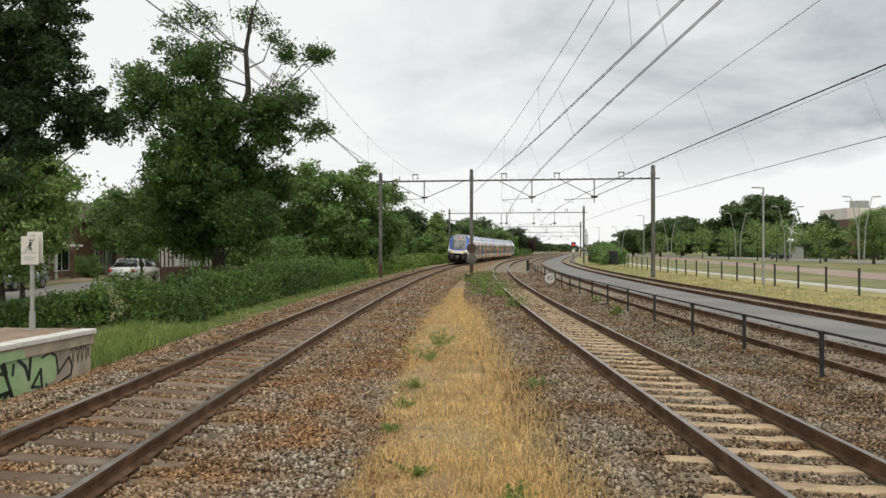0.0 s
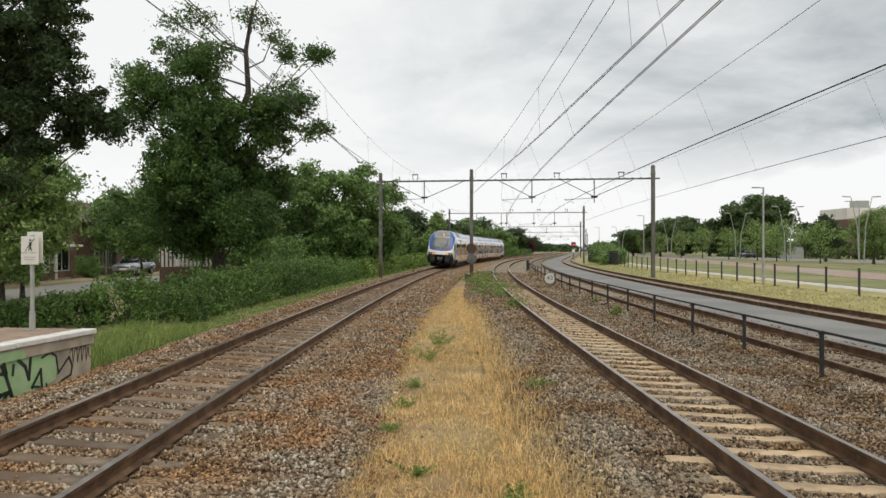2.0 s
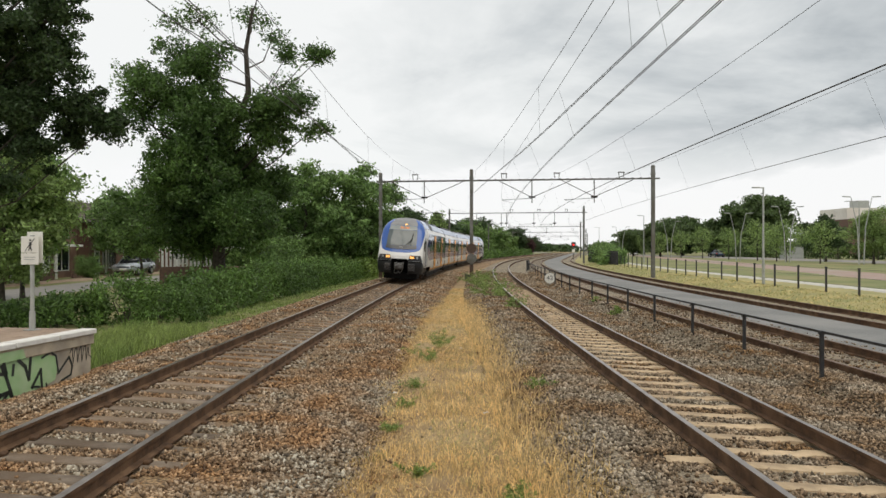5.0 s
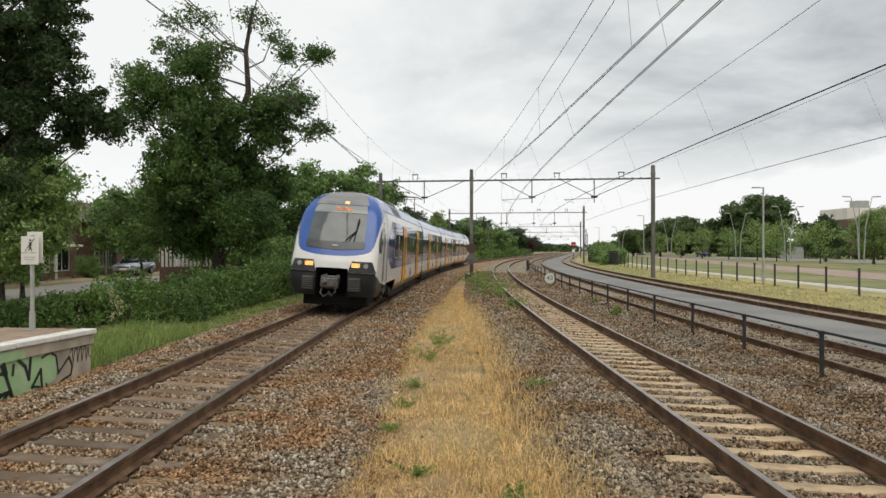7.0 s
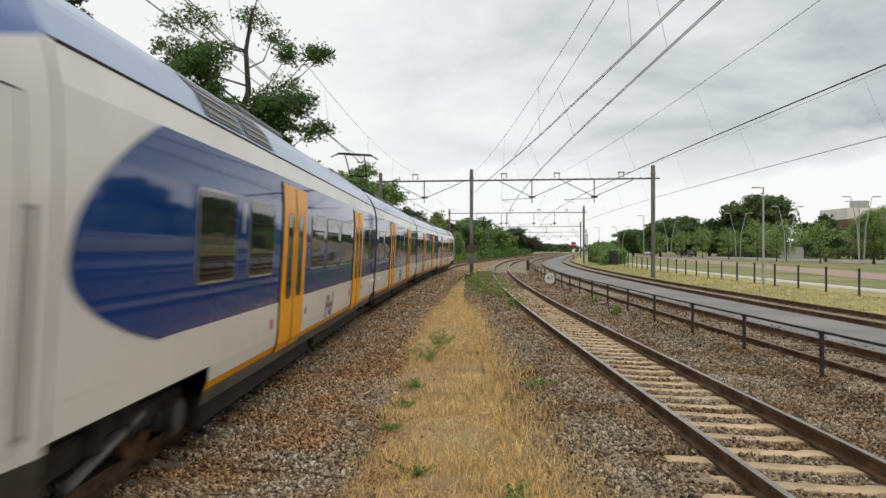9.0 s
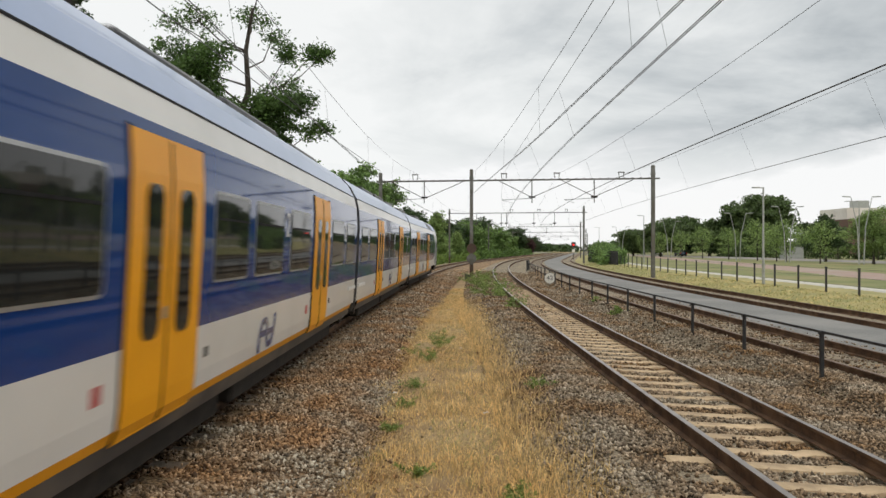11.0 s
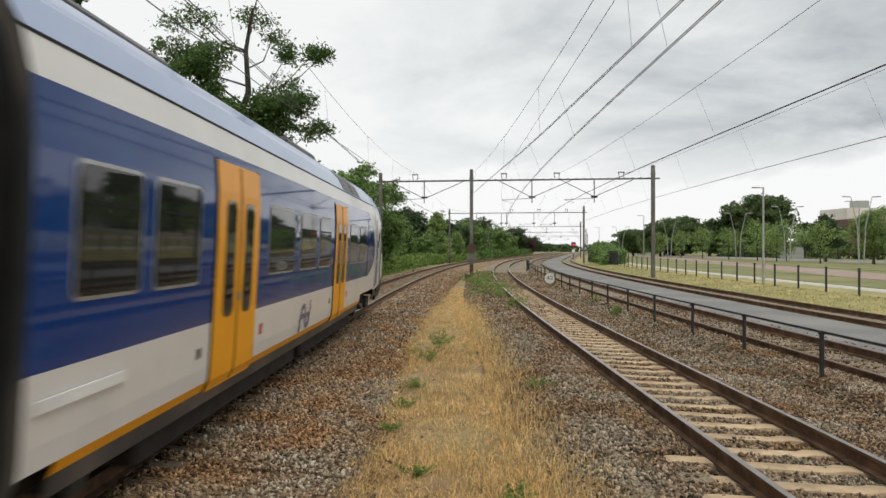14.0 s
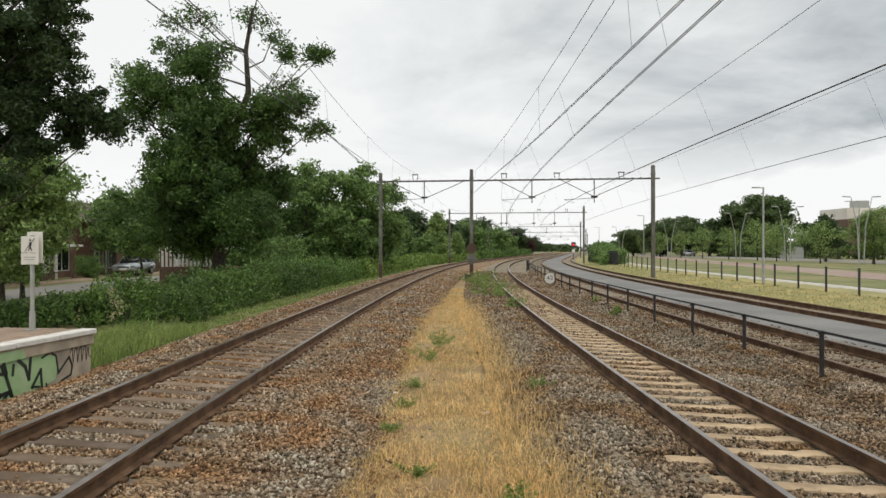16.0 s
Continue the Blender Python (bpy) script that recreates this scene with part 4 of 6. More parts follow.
def nose_pt(u, z, lift=0.0):
    """A point of the cab's front: u from -1 to 1 across, z up; lift: proud of it."""
    w, n = half_width(z), ROUND
    a = min(abs(u), 1.0)
    y = min(nose_y(z) + CORNER * (1 - (1 - a ** n) ** (1 / n)), CAB_L - 0.02)
    return Vector((u * w * (1 + lift * 0.3 * a), y - lift * (1.0 if a < 0.9 else 0.4), z + lift * 0.3))


def cab_x(y, z):
    """Half width of the cab at y behind its foremost point."""
    t = min(max((y - nose_y(z)) / CORNER, 0.0), 1.0)
    return half_width(z) * (1 - (1 - t) ** ROUND) ** (1 / ROUND)


def nose_patch(name, u0, u1, z0, z1, material, parent, lift=0.012, nu=12, nz=8, label="", vee=0.0):
    """A panel lying on the cab front; u0, u1 are numbers or functions of z."""
    vs, fs = [], []
    for i in range(nz + 1):
        z = z0 + (z1 - z0) * i / nz
        a = u0(z) if callable(u0) else u0
        b = u1(z) if callable(u1) else u1
        for j in range(nu + 1):
            u = a + (b - a) * j / nu
            vs.append(nose_pt(u, z + vee * abs(u) ** 1.7 * (1 - i / nz), lift))
    for i in range(nz):
        for j in range(nu):
            fs.append((i * (nu + 1) + j, i * (nu + 1) + j + 1, (i + 1) * (nu + 1) + j + 1, (i + 1) * (nu + 1) + j))
    return put(name, mesh_of(name, vs, fs, material, smooth=True), parent, label)


def shell(parent, y0, y1, cab):
    """The car body from y0 (front) to y1; behind a cab its flank starts white."""
    vs, fs, mi = [], [], []
    n = len(PROF)
    ys = (y0, 4.85, 6.05, y1 - 0.42, y1) if cab else (y0, y0 + 0.42, y1 - 0.42, y1)
    for y in ys:
        for sg in (1, -1):
            vs += [(sg * x, y, z) for x, z in PROF]
    for i in range(len(ys) - 1):
        for s in range(2):
            for j in range(n - 1):
                if (cab and i < 2 and j < 3) or (not cab and i in (0, 2) and j < 2) or (cab and i == 3 and j < 2):
                    continue        # open around the leading bogie
                a = i * 2 * n + s * n + j
                q = (a, a + 1, 2 * n + a + 1, 2 * n + a)
                fs.append(q if s else q[::-1])
                k = BAND[j]
                mi.append(TM.index("t_white" if cab and i == 0 and k in ("t_blue", "t_yellow") else k))
    for e in ((len(ys) - 1,) if cab else (0, 3)):
        for j in range(n - 1):
            o = e * 2 * n
            fs.append((o + j, o + j + 1, o + n + j + 1, o + n + j))
            mi.append(0)
    return put("body", mesh_of("body", vs, fs, [M[k] for k in TM], mi), parent)


def skirt_line(a):
    """Lower edge of the white paint: a from 0 to 1 across the front, 1 to 2 back along the side."""
    return float(np.interp(a, [0, 0.365, 0.37, 0.95, 1.0, 1.3, 1.65, 2.0], [1.41, 1.40, 1.27, 1.26, 1.16, 0.95, 0.86, 0.81]))


def mask_line(a):
    """Lower edge of the blue mask, which sweeps up the corners into the roof cove."""
    return float(np.interp(a, [0, 0.3, 0.5, 0.7, 0.8, 0.86, 0.9, 0.94, 0.97, 0.985, 1.0, 1.2, 1.5, 2.0], [1.79, 1.80, 1.83, 1.89, 1.95, 2.06, 2.24, 2.55, 2.78, 2.88, 2.97, 3.08, 3.22, 3.40]))


def cab_front(parent):
    half = [0, 0.06, 0.12, 0.2, 0.28, 0.365, 0.37, 0.45, 0.53, 0.6, 0.66, 0.72, 0.78, 0.82, 0.85, 0.88, 0.91, 0.94, 0.965, 0.985, 0.995, 1.0, 1.06, 1.12, 1.2, 1.3, 1.45, 1.6, 1.8, 2.0]
    cols = [-a for a in half[:0:-1]] + half
    rows = (7, 8, 20, 5)
    vs, fs, mi = [], [], []
    for c in cols:
        a, sg = abs(c), (1 if c > 0 else -1)
        cuts = [0.50, skirt_line(a), mask_line(a), 3.90, 4.06]
        zs = [cuts[0]]
        for k, n in enumerate(rows):
            zs += [cuts[k] + (cuts[k + 1] - cuts[k]) * (i + 1) / n for i in range(n)]
        for z in zs:
            if a <= 1:
                vs.append(nose_pt(c, z))
            else:
                q = nose_pt(sg, z)
                vs.append((q.x, q.y + (CAB_L - q.y) * (a - 1), z))
    n = sum(rows) + 1
    for i in range(len(cols) - 1):
        for j in range(n - 1):
            if j < rows[0] and abs(cols[i] + cols[i + 1]) / 2 < 0.366:
                continue        # open coupler bay
            q = (i * n + j, (i + 1) * n + j, (i + 1) * n + j + 1, i * n + j + 1)
            fs.append(q)
            mi.append(0 if j < rows[0] else 1 if j < rows[0] + rows[1] else 2 if j < rows[0] + rows[1] + rows[2] else 3)
    return put("cab", mesh_of("cab", vs, fs, [M["t_bumper"], M["t_white"], M["t_nose"], M["t_roof"]], mi, True), parent)


CAB_L = 2.95


def side_panel(name, y0, y1, z0, z1, material, parent, side, lift=0.012, label="", r=0.0, thick=0.02):
    """A flat panel with rounded corners lying against the body side."""
    pts = []
    if r:
        for cx, cy, a0 in ((y1 - r, z1 - r, 0), (y0 + r, z1 - r, 90), (y0 + r, z0 + r, 180), (y1 - r, z0 + r, 270)):
            pts += [(cx + r * math.cos(radians(a0 + a)), cy + r * math.sin(radians(a0 + a))) for a in (0, 30, 60, 90)]
    else:
        zm = sorted({z0, z1, *[q[1] for q in PROF if z0 < q[1] < z1]})
        pts = [(y1, z) for z in zm] + [(y0, z) for z in zm[::-1]]
    bm = bmesh.new()
    top = [bm.verts.new((side * (half_width(z) + lift), y, z)) for y, z in pts]
    bot = [bm.verts.new((side * (half_width(z) + lift - thick), y, z)) for y, z in pts]
    n = len(pts)
    if r:
        bm.faces.new(top)
    else:
        h = n // 2
        for k in range(h - 1):
            bm.faces.new((top[k], top[k + 1], top[n - 2 - k], top[n - 1 - k]))
    for k in range(n):
        bm.faces.new((top[k], bot[k], bot[(k + 1) % n], top[(k + 1) % n]))
    bmesh.ops.recalc_face_normals(bm, faces=bm.faces)
    return part(name, bm, material, parent, label)


def window(parent, y0, y1, side, z0=1.77, z1=2.66):
    fr = side_panel("window", y0 - 0.03, y1 + 0.03, z0 - 0.03, z1 + 0.03, M["t_silver"], parent, side, 0.008, r=0.09)
    side_panel("pane", y0, y1, z0, z1, M["t_glass"], fr, side, 0.014, r=0.07)
    side_panel("vent_sash", y0 + 0.04, y1 - 0.04, z1 - 0.27, z1 - 0.245, M["t_rubber"], fr, side, 0.018)


def door(parent, yc, side, w=1.62):
    dr = side_panel("door", yc - w / 2, yc + w / 2, 0.60, 3.02, M["t_yellow"], parent, side, 0.02, "yellow double passenger door")
    for k in (-1, 1):
        side_panel("door_pane", yc + k * 0.36 - 0.17, yc + k * 0.36 + 0.17, 1.35, 2.62, M["t_glass"], dr, side, 0.03, r=0.12)
    side_panel("door_seam", yc - 0.012, yc + 0.012, 0.62, 3.0, M["t_rubber"], dr, side, 0.026)
    for k in (-1, 1):
        side_panel("door_edge", yc + k * w / 2 - 0.02, yc + k * w / 2 + 0.02, 0.60, 3.04, M["t_rubber"], dr, side, 0.016)
    side_panel("button", yc - 0.10, yc - 0.03, 1.5, 1.6, M["t_silver"], dr, side, 0.03)


def emblem(parent, yc, side):
    x = side * (half_width(0.98) + 0.006)

    def ribbon(name, pts, w, parent2, label=""):
        p = np.array(pts, float)
        t = np.gradient(p, axis=0)
        t /= np.linalg.norm(t, axis=1)[:, None]
        n = np.stack([-t[:, 1], t[:, 0]], 1) * w / 2
        vs = [(x + side * h, yc + side * a, 0.97 + b) for h in (0.0, 0.004) for a, b in np.concatenate([p + n, p - n])]
        k = len(p)
        fs = [(2 * k + i, 2 * k + i + 1, 3 * k + i + 1, 3 * k + i) for i in range(k - 1)] + [(i, i + 1, 2 * k + i + 1, 2 * k + i) for i in range(k - 1)] + [(k + i, k + i + 1, 3 * k + i + 1, 3 * k + i) for i in range(k - 1)]
        return put(name, mesh_of(name, vs, fs, M["t_blue"]), parent2, label)

    em = ribbon("emblem", [(-0.42, -0.23), (-0.40, -0.06), (-0.33, 0.06), (-0.26, 0.14), (-0.16, 0.17), (-0.05, 0.16), (0.0, 0.08), (0.0, -0.08), (0.05, -0.16), (0.16, -0.17), (0.26, -0.14), (0.33, -0.06), (0.40, 0.06), (0.42, 0.23)], 0.085, parent, "dark blue emblem strokes")
    for k in (-1, 1):
        ribbon("emblem_bar", [(k * 0.33, 0.0), (k * 0.22, 0.0), (k * 0.08, 0.0)], 0.085, em)


def numeral(parent, text, yc, zc, side, size=0.5):
    cu = bpy.data.curves.new("numeral", "FONT")
    cu.body, cu.size, cu.extrude, cu.align_x, cu.align_y = text, size, 0.004, "CENTER", "CENTER"
    ob = new("tmp", cu)
    me = bpy.data.meshes.new_from_object(ob.evaluated_get(bpy.context.evaluated_depsgraph_get()))
    bpy.data.objects.remove(ob)
    me.materials.clear()
    me.materials.append(M["t_white"])
    q = put("class_numeral", me, parent, "white class numeral " + text)
    q.matrix_basis = pose(side * (half_width(zc) + 0.012), yc, zc, 90, 0, 90 * side)
    return q


WHEELS = []


def bogie(parent, yc, powered=False):
    b = part("bogie", boxes((-1.12, -0.98, yc - 1.75, yc + 1.75, 0.42, 0.66), (0.98, 1.12, yc - 1.75, yc + 1.75, 0.42, 0.66), (-1.0, 1.0, yc - 0.3, yc + 0.3, 0.35, 0.6),
                            (-1.15, -0.95, yc - 0.35, yc + 0.35, 0.55, 0.85), (0.95, 1.15, yc - 0.35, yc + 0.35, 0.55, 0.85), bevel=0.03), M["t_under"], parent)
    for s in (-1, 1):
        for a in (-1.3, 1.3):
            bm = bmesh.new()
            disc(bm, (s * 1.17, yc + a, 0.44), 0.17, 0.16, "X", 14)
            box(bm, s * 1.08 - 0.07, s * 1.08 + 0.07, yc + a - 0.3, yc + a + 0.3, 0.36, 0.52)
            part("axle_box", bm, M["t_bumper"], b)
        part("damper", rods([((s * 1.17, yc - 0.7, 0.35), (s * 1.17, yc + 0.55, 0.62), 0.05)], 8), M["t_coupler"], b)
        for a in (-0.25, 0.25):
            part("spring", rods([((s * 1.1, yc + a, 0.50), (s * 1.1, yc + a, 0.82), 0.13)], 12), M["t_under"], b)
    for a in (-1.3, 1.3):
        bm = bmesh.new()
        for s in (-1, 1):
            disc(bm, (s * 0.78, 0, 0), 0.43, 0.13, "X", 28)
            disc(bm, (s * 0.86, 0, 0), 0.30, 0.05, "X", 20)
            for k in range(6):
                an = k * math.pi / 3
                disc(bm, (s * 0.875, 0.2 * math.cos(an), 0.2 * math.sin(an)), 0.04, 0.05, "X", 8)
        rod(bm, (-0.9, 0, 0), (0.9, 0, 0), 0.09, None, 10)
        wh = part("wheelset", bm, M["rail_rust"], b)
        wh.matrix_basis = pose(0, yc + a, 0.43)
        WHEELS.append((wh, yc + a, 1))
    return b


def side_set(car, wins, doors, logos, nums, side):
    for a, b in wins:
        window(car, a, b, side)
    for y in doors:
        door(car, y, side)
    for y in logos:
        emblem(car, y, side)
    for t, y in nums:
        numeral(car, t, y, 2.42, side)
    side_panel("gutter_line", 3.0 if car.get("cab") else 0.24, car["len"] - 0.24, 3.385, 3.41, M["t_rubber"], car, side, 0.006)
    for y in doors:
        side_panel("sticker", y - 1.25, y - 1.12, 0.98, 1.12, M["t_red"], car, side, 0.006)
        side_panel("sticker", y + 1.1, y + 1.2, 1.0, 1.1, M["t_rubber"], car, side, 0.006)


def end_car(label):
    car = thing("train_car", label, "train", "coupled cars of the train")
    car["cab"], car["len"] = 1, END_L
    shell(car, CAB_L, END_L - 0.25, True)
    cab = cab_front(car)
    # front: windscreen, display, lamps, bumper
    nose_patch("windscreen", -0.66, 0.66, 2.25, 3.20, M["t_screen"], cab, 0.02, 26, 18, "large grey tinted windscreen")
    nose_patch("screen_base", -0.68, 0.68, 1.985, 2.245, M["t_base"], cab, 0.018, 24, 6, "dark grey panel under the windscreen", vee=0.13)
    nose_patch("display_glass", -0.67, 0.67, 3.215, 3.48, M["t_display"], cab, 0.02, 24, 5, "grey destination display panel")
    for k in range(7):
        u = -0.14 + 0.062 * k
        nose_patch("destination_text", u, u + (0.042 if k % 3 else 0.05), 3.29, 3.29 + (0.13 if k in (0, 4, 6) else 0.10), M["led_orange"], cab, 0.026, 2, 2, "orange lit destination bar")
    nose_patch("top_panel", -0.74, 0.74, 3.50, 3.90, M["t_roof"], cab, 0.016, 20, 8)
    tl = nose_patch("top_lamp", 0.06, 0.19, 3.52, 3.62, M["lamp_top"], cab, 0.03, 3, 2, "lit top headlight")
    for s in (-1, 1):
        def pair(a, b):
            return (a, b) if s > 0 else (lambda z: -b(z) if callable(b) else -b, lambda z: -a(z) if callable(a) else -a)
        inner = lambda z: 0.365 + (z - 1.28) * 0.20
        outer = lambda z: 0.985 - max(z - 1.28, 0) * 0.28
        hl = nose_patch("lamp_housing", *pair(inner, outer), 1.285, 1.64, M["t_bumper"], cab, 0.016, 22, 8, "dark grey headlight housing")
        nose_patch("headlight", *pair(lambda z: 0.44, lambda z: 0.62), 1.44, 1.575, M["lamp_warm"], hl, 0.03, 8, 4, "lit warm headlight")
        c = nose_pt(s * 0.75, 1.50, 0.02)
        bm = bmesh.new()
        rod(bm, c + Vector((0, 0.02, 0)), c + Vector((s * 0.01, -0.025, 0)), 0.08, 0.07, 18)
        part("tail_lamp", bm, M["t_silver"], hl, "round unlit grey lamp")
        nose_patch("bumper_ledge", *pair(lambda z: 0.37, lambda z: 0.97), 1.225, 1.275, M["t_rubber"], cab, 0.014, 20, 1)
        y = nose_pt(0.52, 0.9).y
        bm = boxes((s * 0.74 - 0.20, s * 0.74 + 0.20, y - 0.10, y + 0.25, 0.66, 1.12), bevel=0.035)
        bump = part("bumper", bm, M["t_bumper"], cab, "dark grey ribbed bumper block")
        for k in range(6):
            z = 0.70 + 0.068 * k
            part("louvre", boxes((s * 0.74 - 0.19, s * 0.74 + 0.19, y - 0.135, y - 0.09, z, z + 0.036), bevel=0.008), M["t_grey"], bump)
        part("bay_cheek", boxes(sorted((s * 0.50, s * 0.53)) + [nose_pt(0.37, 0.9).y + 0.01, 1.6, 0.46, 1.40]), M["t_rubber"], cab)
    part("coupler_bay", boxes((-0.53, 0.53, 1.35, 1.4, 0.3, 1.42), (-0.53, 0.53, 0.2, 1.4, 1.385, 1.42)), M["t_rubber"], cab, "black coupler opening")
    bm = boxes((-0.27, 0.27, -0.36, 0.02, 0.80, 1.10), (-0.30, 0.30, -0.20, 0.0, 1.08, 1.16), (-0.09, 0.09, 0.0, 1.36, 0.86, 1.02), (-0.22, 0.22, 0.0, 0.35, 0.74, 0.86), bevel=0.03)
    disc(bm, (0.14, -0.39, 0.95), 0.10, 0.10, "Y", 16)
    rod(bm, (-0.14, -0.34, 0.95), (-0.14, -0.52, 0.95), 0.10, 0.03, 14)
    for x in (-0.2, 0.2):
        rod(bm, (x, -0.3, 1.13), (x, 0.3, 1.18), 0.035, None, 8)
    part("coupler", bm, M["t_coupler"], cab, "worn grey steel coupler head")
    part("air_hose", tubes_mesh_bm([([(0.2, -0.25, 0.86), (0.22, -0.38, 0.66), (0.1, -0.36, 0.54), (-0.05, -0.1, 0.66)], 0.028), ([(-0.22, -0.2, 0.84), (-0.26, -0.34, 0.62), (-0.16, -0.3, 0.5), (0.0, -0.05, 0.62)], 0.028)]), M["t_coupler"], cab)
    part("snow_plough", boxes((-1.05, 1.05, 0.85, 1.05, 0.14, 0.50), (-1.05, 1.05, 1.05, 2.6, 0.18, 0.5), bevel=0.03), M["t_rubber"], cab, "black track clearer")
    bm = bmesh.new()
    rod(bm, nose_pt(0.42, 2.26, 0.05), nose_pt(0.47, 3.02, 0.05), 0.016, None, 6)
    rod(bm, nose_pt(0.22, 2.28, 0.05), nose_pt(0.44, 2.62, 0.05), 0.013, None, 6)
    rod(bm, nose_pt(0.30, 2.27, 0.05), nose_pt(0.46, 2.66, 0.05), 0.013, None, 6)
    rod(bm, nose_pt(0.43, 2.5, 0.05), nose_pt(0.49, 2.95, 0.06), 0.022, None, 6)
    part("wiper", bm, M["t_rubber"], cab)
    bm = bmesh.new()
    c = nose_pt(0.0, 2.10, 0.03)
    bmesh.ops.create_uvsphere(bm, u_segments=16, v_segments=8, radius=1, matrix=Matrix.LocRotScale(c, None, (0.125, 0.02, 0.042)))
    part("emblem_plate", bm, M["t_silver"], cab, "oval silver maker's plate", smooth=True)
    for s in (-1, 1):
        vs, fs, rows = [], [], 9
        for r in range(rows + 1):
            z = 1.93 + 0.85 * r / rows
            ya = float(np.interp(z, [1.93, 1.99, 2.15, 2.38, 2.62, 2.74, 2.78], [0.72, 0.64, 0.68, 0.80, 1.00, 1.18, 1.36]))
            yb = float(np.interp(z, [1.93, 1.99, 2.30, 2.70, 2.78], [1.28, 1.35, 1.44, 1.52, 1.46]))
            for c in range(7):
                y = ya + (yb - ya) * c / 6
                vs.append((s * (cab_x(y, z) + 0.018), y, z))
        for r in range(rows):
            for c in range(6):
                q = (r * 7 + c, r * 7 + c + 1, r * 7 + c + 8, r * 7 + c + 7)
                fs.append(q if s > 0 else q[::-1])
        put("cab_window", mesh_of("cab_window", vs, fs, M["t_cabglass"], smooth=True), cab, "slanted dark cab side window")
        dd = side_panel("cab_door", 1.80, 2.54, 0.90, 2.98, M["t_white"], cab, s, 0.010, "white cab door with a narrow pane")
        for y in (1.795, 2.545):
            side_panel("door_gap", y - 0.008, y + 0.008, 0.90, 2.98, M["t_base"], dd, s, 0.012)
        side_panel("door_gap", 1.80, 2.54, 2.975, 2.99, M["t_base"], dd, s, 0.012)
        side_panel("cab_door_pane", 1.98, 2.15, 2.14, 2.60, M["t_glass"], dd, s, 0.02, r=0.04)
        side_panel("lock_plate", 1.93, 2.02, 1.22, 1.38, M["t_silver"], dd, s, 0.02)
        side_panel("lock_plate", 1.93, 2.02, 1.86, 1.98, M["t_silver"], dd, s, 0.02)
        for y in (1.68, 2.62):
            part("grab_rail", rods([((s * 1.46, y, 0.98), (s * 1.45, y, 2.35), 0.02), ((s * 1.40, y, 1.0), (s * 1.46, y, 1.0), 0.014), ((s * 1.40, y, 2.33), (s * 1.45, y, 2.33), 0.014)], 6), M["t_rail"], dd)
        part("foot_step", boxes(sorted((s * 1.28, s * 1.43)) + [1.95, 2.3, 0.74, 0.86], bevel=0.01), M["t_rubber"], dd)
        part("foot_step", boxes(sorted((s * 1.26, s * 1.41)) + [1.95, 2.3, 0.48, 0.60], bevel=0.01), M["t_rubber"], dd)
        side_panel("flank_hatch", 3.05, 3.9, 1.12, 1.80, M["t_white"], car, s, 0.004)
        side_panel("seam", 2.94, 2.955, 0.90, 3.36, M["t_seam"], car, s, 0.009)
        # rounded blue flank behind the cab
        bm = bmesh.new()
        zz = sorted({*np.linspace(1.33, 3.12, 25), 2.2, 2.7})
        va = []
        for z in zz:
            f = (z - 2.0)
            y = 3.10 + (abs(f) / 1.12) ** 2.0 * 1.5 if f > 0 else 3.10 + (abs(f) / 0.67) ** 2.2 * 1.5
            va.append((bm.verts.new((s * (half_width(z) + 0.007), y, z)), bm.verts.new((s * (half_width(z) + 0.007), 4.86, z))))
        for p, q in zip(va[:-1], va[1:]):
            bm.faces.new((p[0], p[1], q[1], q[0]))
        part("blue_flank", bm, M["t_blue"], car, smooth=True)
        wins = [(5.5, 6.7), (7.3, 8.45), (11.15, 12.35), (12.7, 14.0), (14.5, 16.0), (18.7, 19.75), (20.05, 21.05)]
        side_set(car, wins, [9.8, 17.4], [13.35], [("1", 7.0), ("2", 14.25)], s)
    for s in (-1, 1):
        for k in range(2):
            vt = side_panel("roof_vent", 6.0 + k * 1.5, 7.35 + k * 1.5, 3.45, 3.86, M["t_grey"], car, s, 0.012, "dark grey roof vent panel")
            for q in range(4):
                side_panel("vent_slat", 6.1 + k * 1.5, 7.25 + k * 1.5, 3.50 + q * 0.09, 3.53 + q * 0.09, M["t_roof"], vt, s, 0.022)
    for q in ((-0.62, 0.62, 9.2, 12.0, 3.95, 4.15), (-0.6, 0.6, 17.6, 20.8, 3.95, 4.13)):
        part("roof_equipment", boxes(q, bevel=0.06), M["t_grey"], car)
    for q in ((-1.2, 1.2, 6.4, 12.5, 0.12, 0.52), (-1.2, 1.2, 13.0, 19.4, 0.14, 0.52)):
        part("underframe_box", boxes(q, bevel=0.04), M["t_under"], car)
    for s in (-1, 1):
        side_panel("step_handle", END_L - 1.55, END_L - 0.35, 1.09, 1.17, M["white_paint"], car, s, 0.035)
    part("floor_pan", boxes((-1.3, 1.3, 2.9, 6.1, 0.80, 0.90), (-0.85, 0.85, 2.9, 6.1, 0.45, 0.66)), M["t_rubber"], car)
    bogie(car, 4.4)
    joint(car, END_L, -1)
    return car


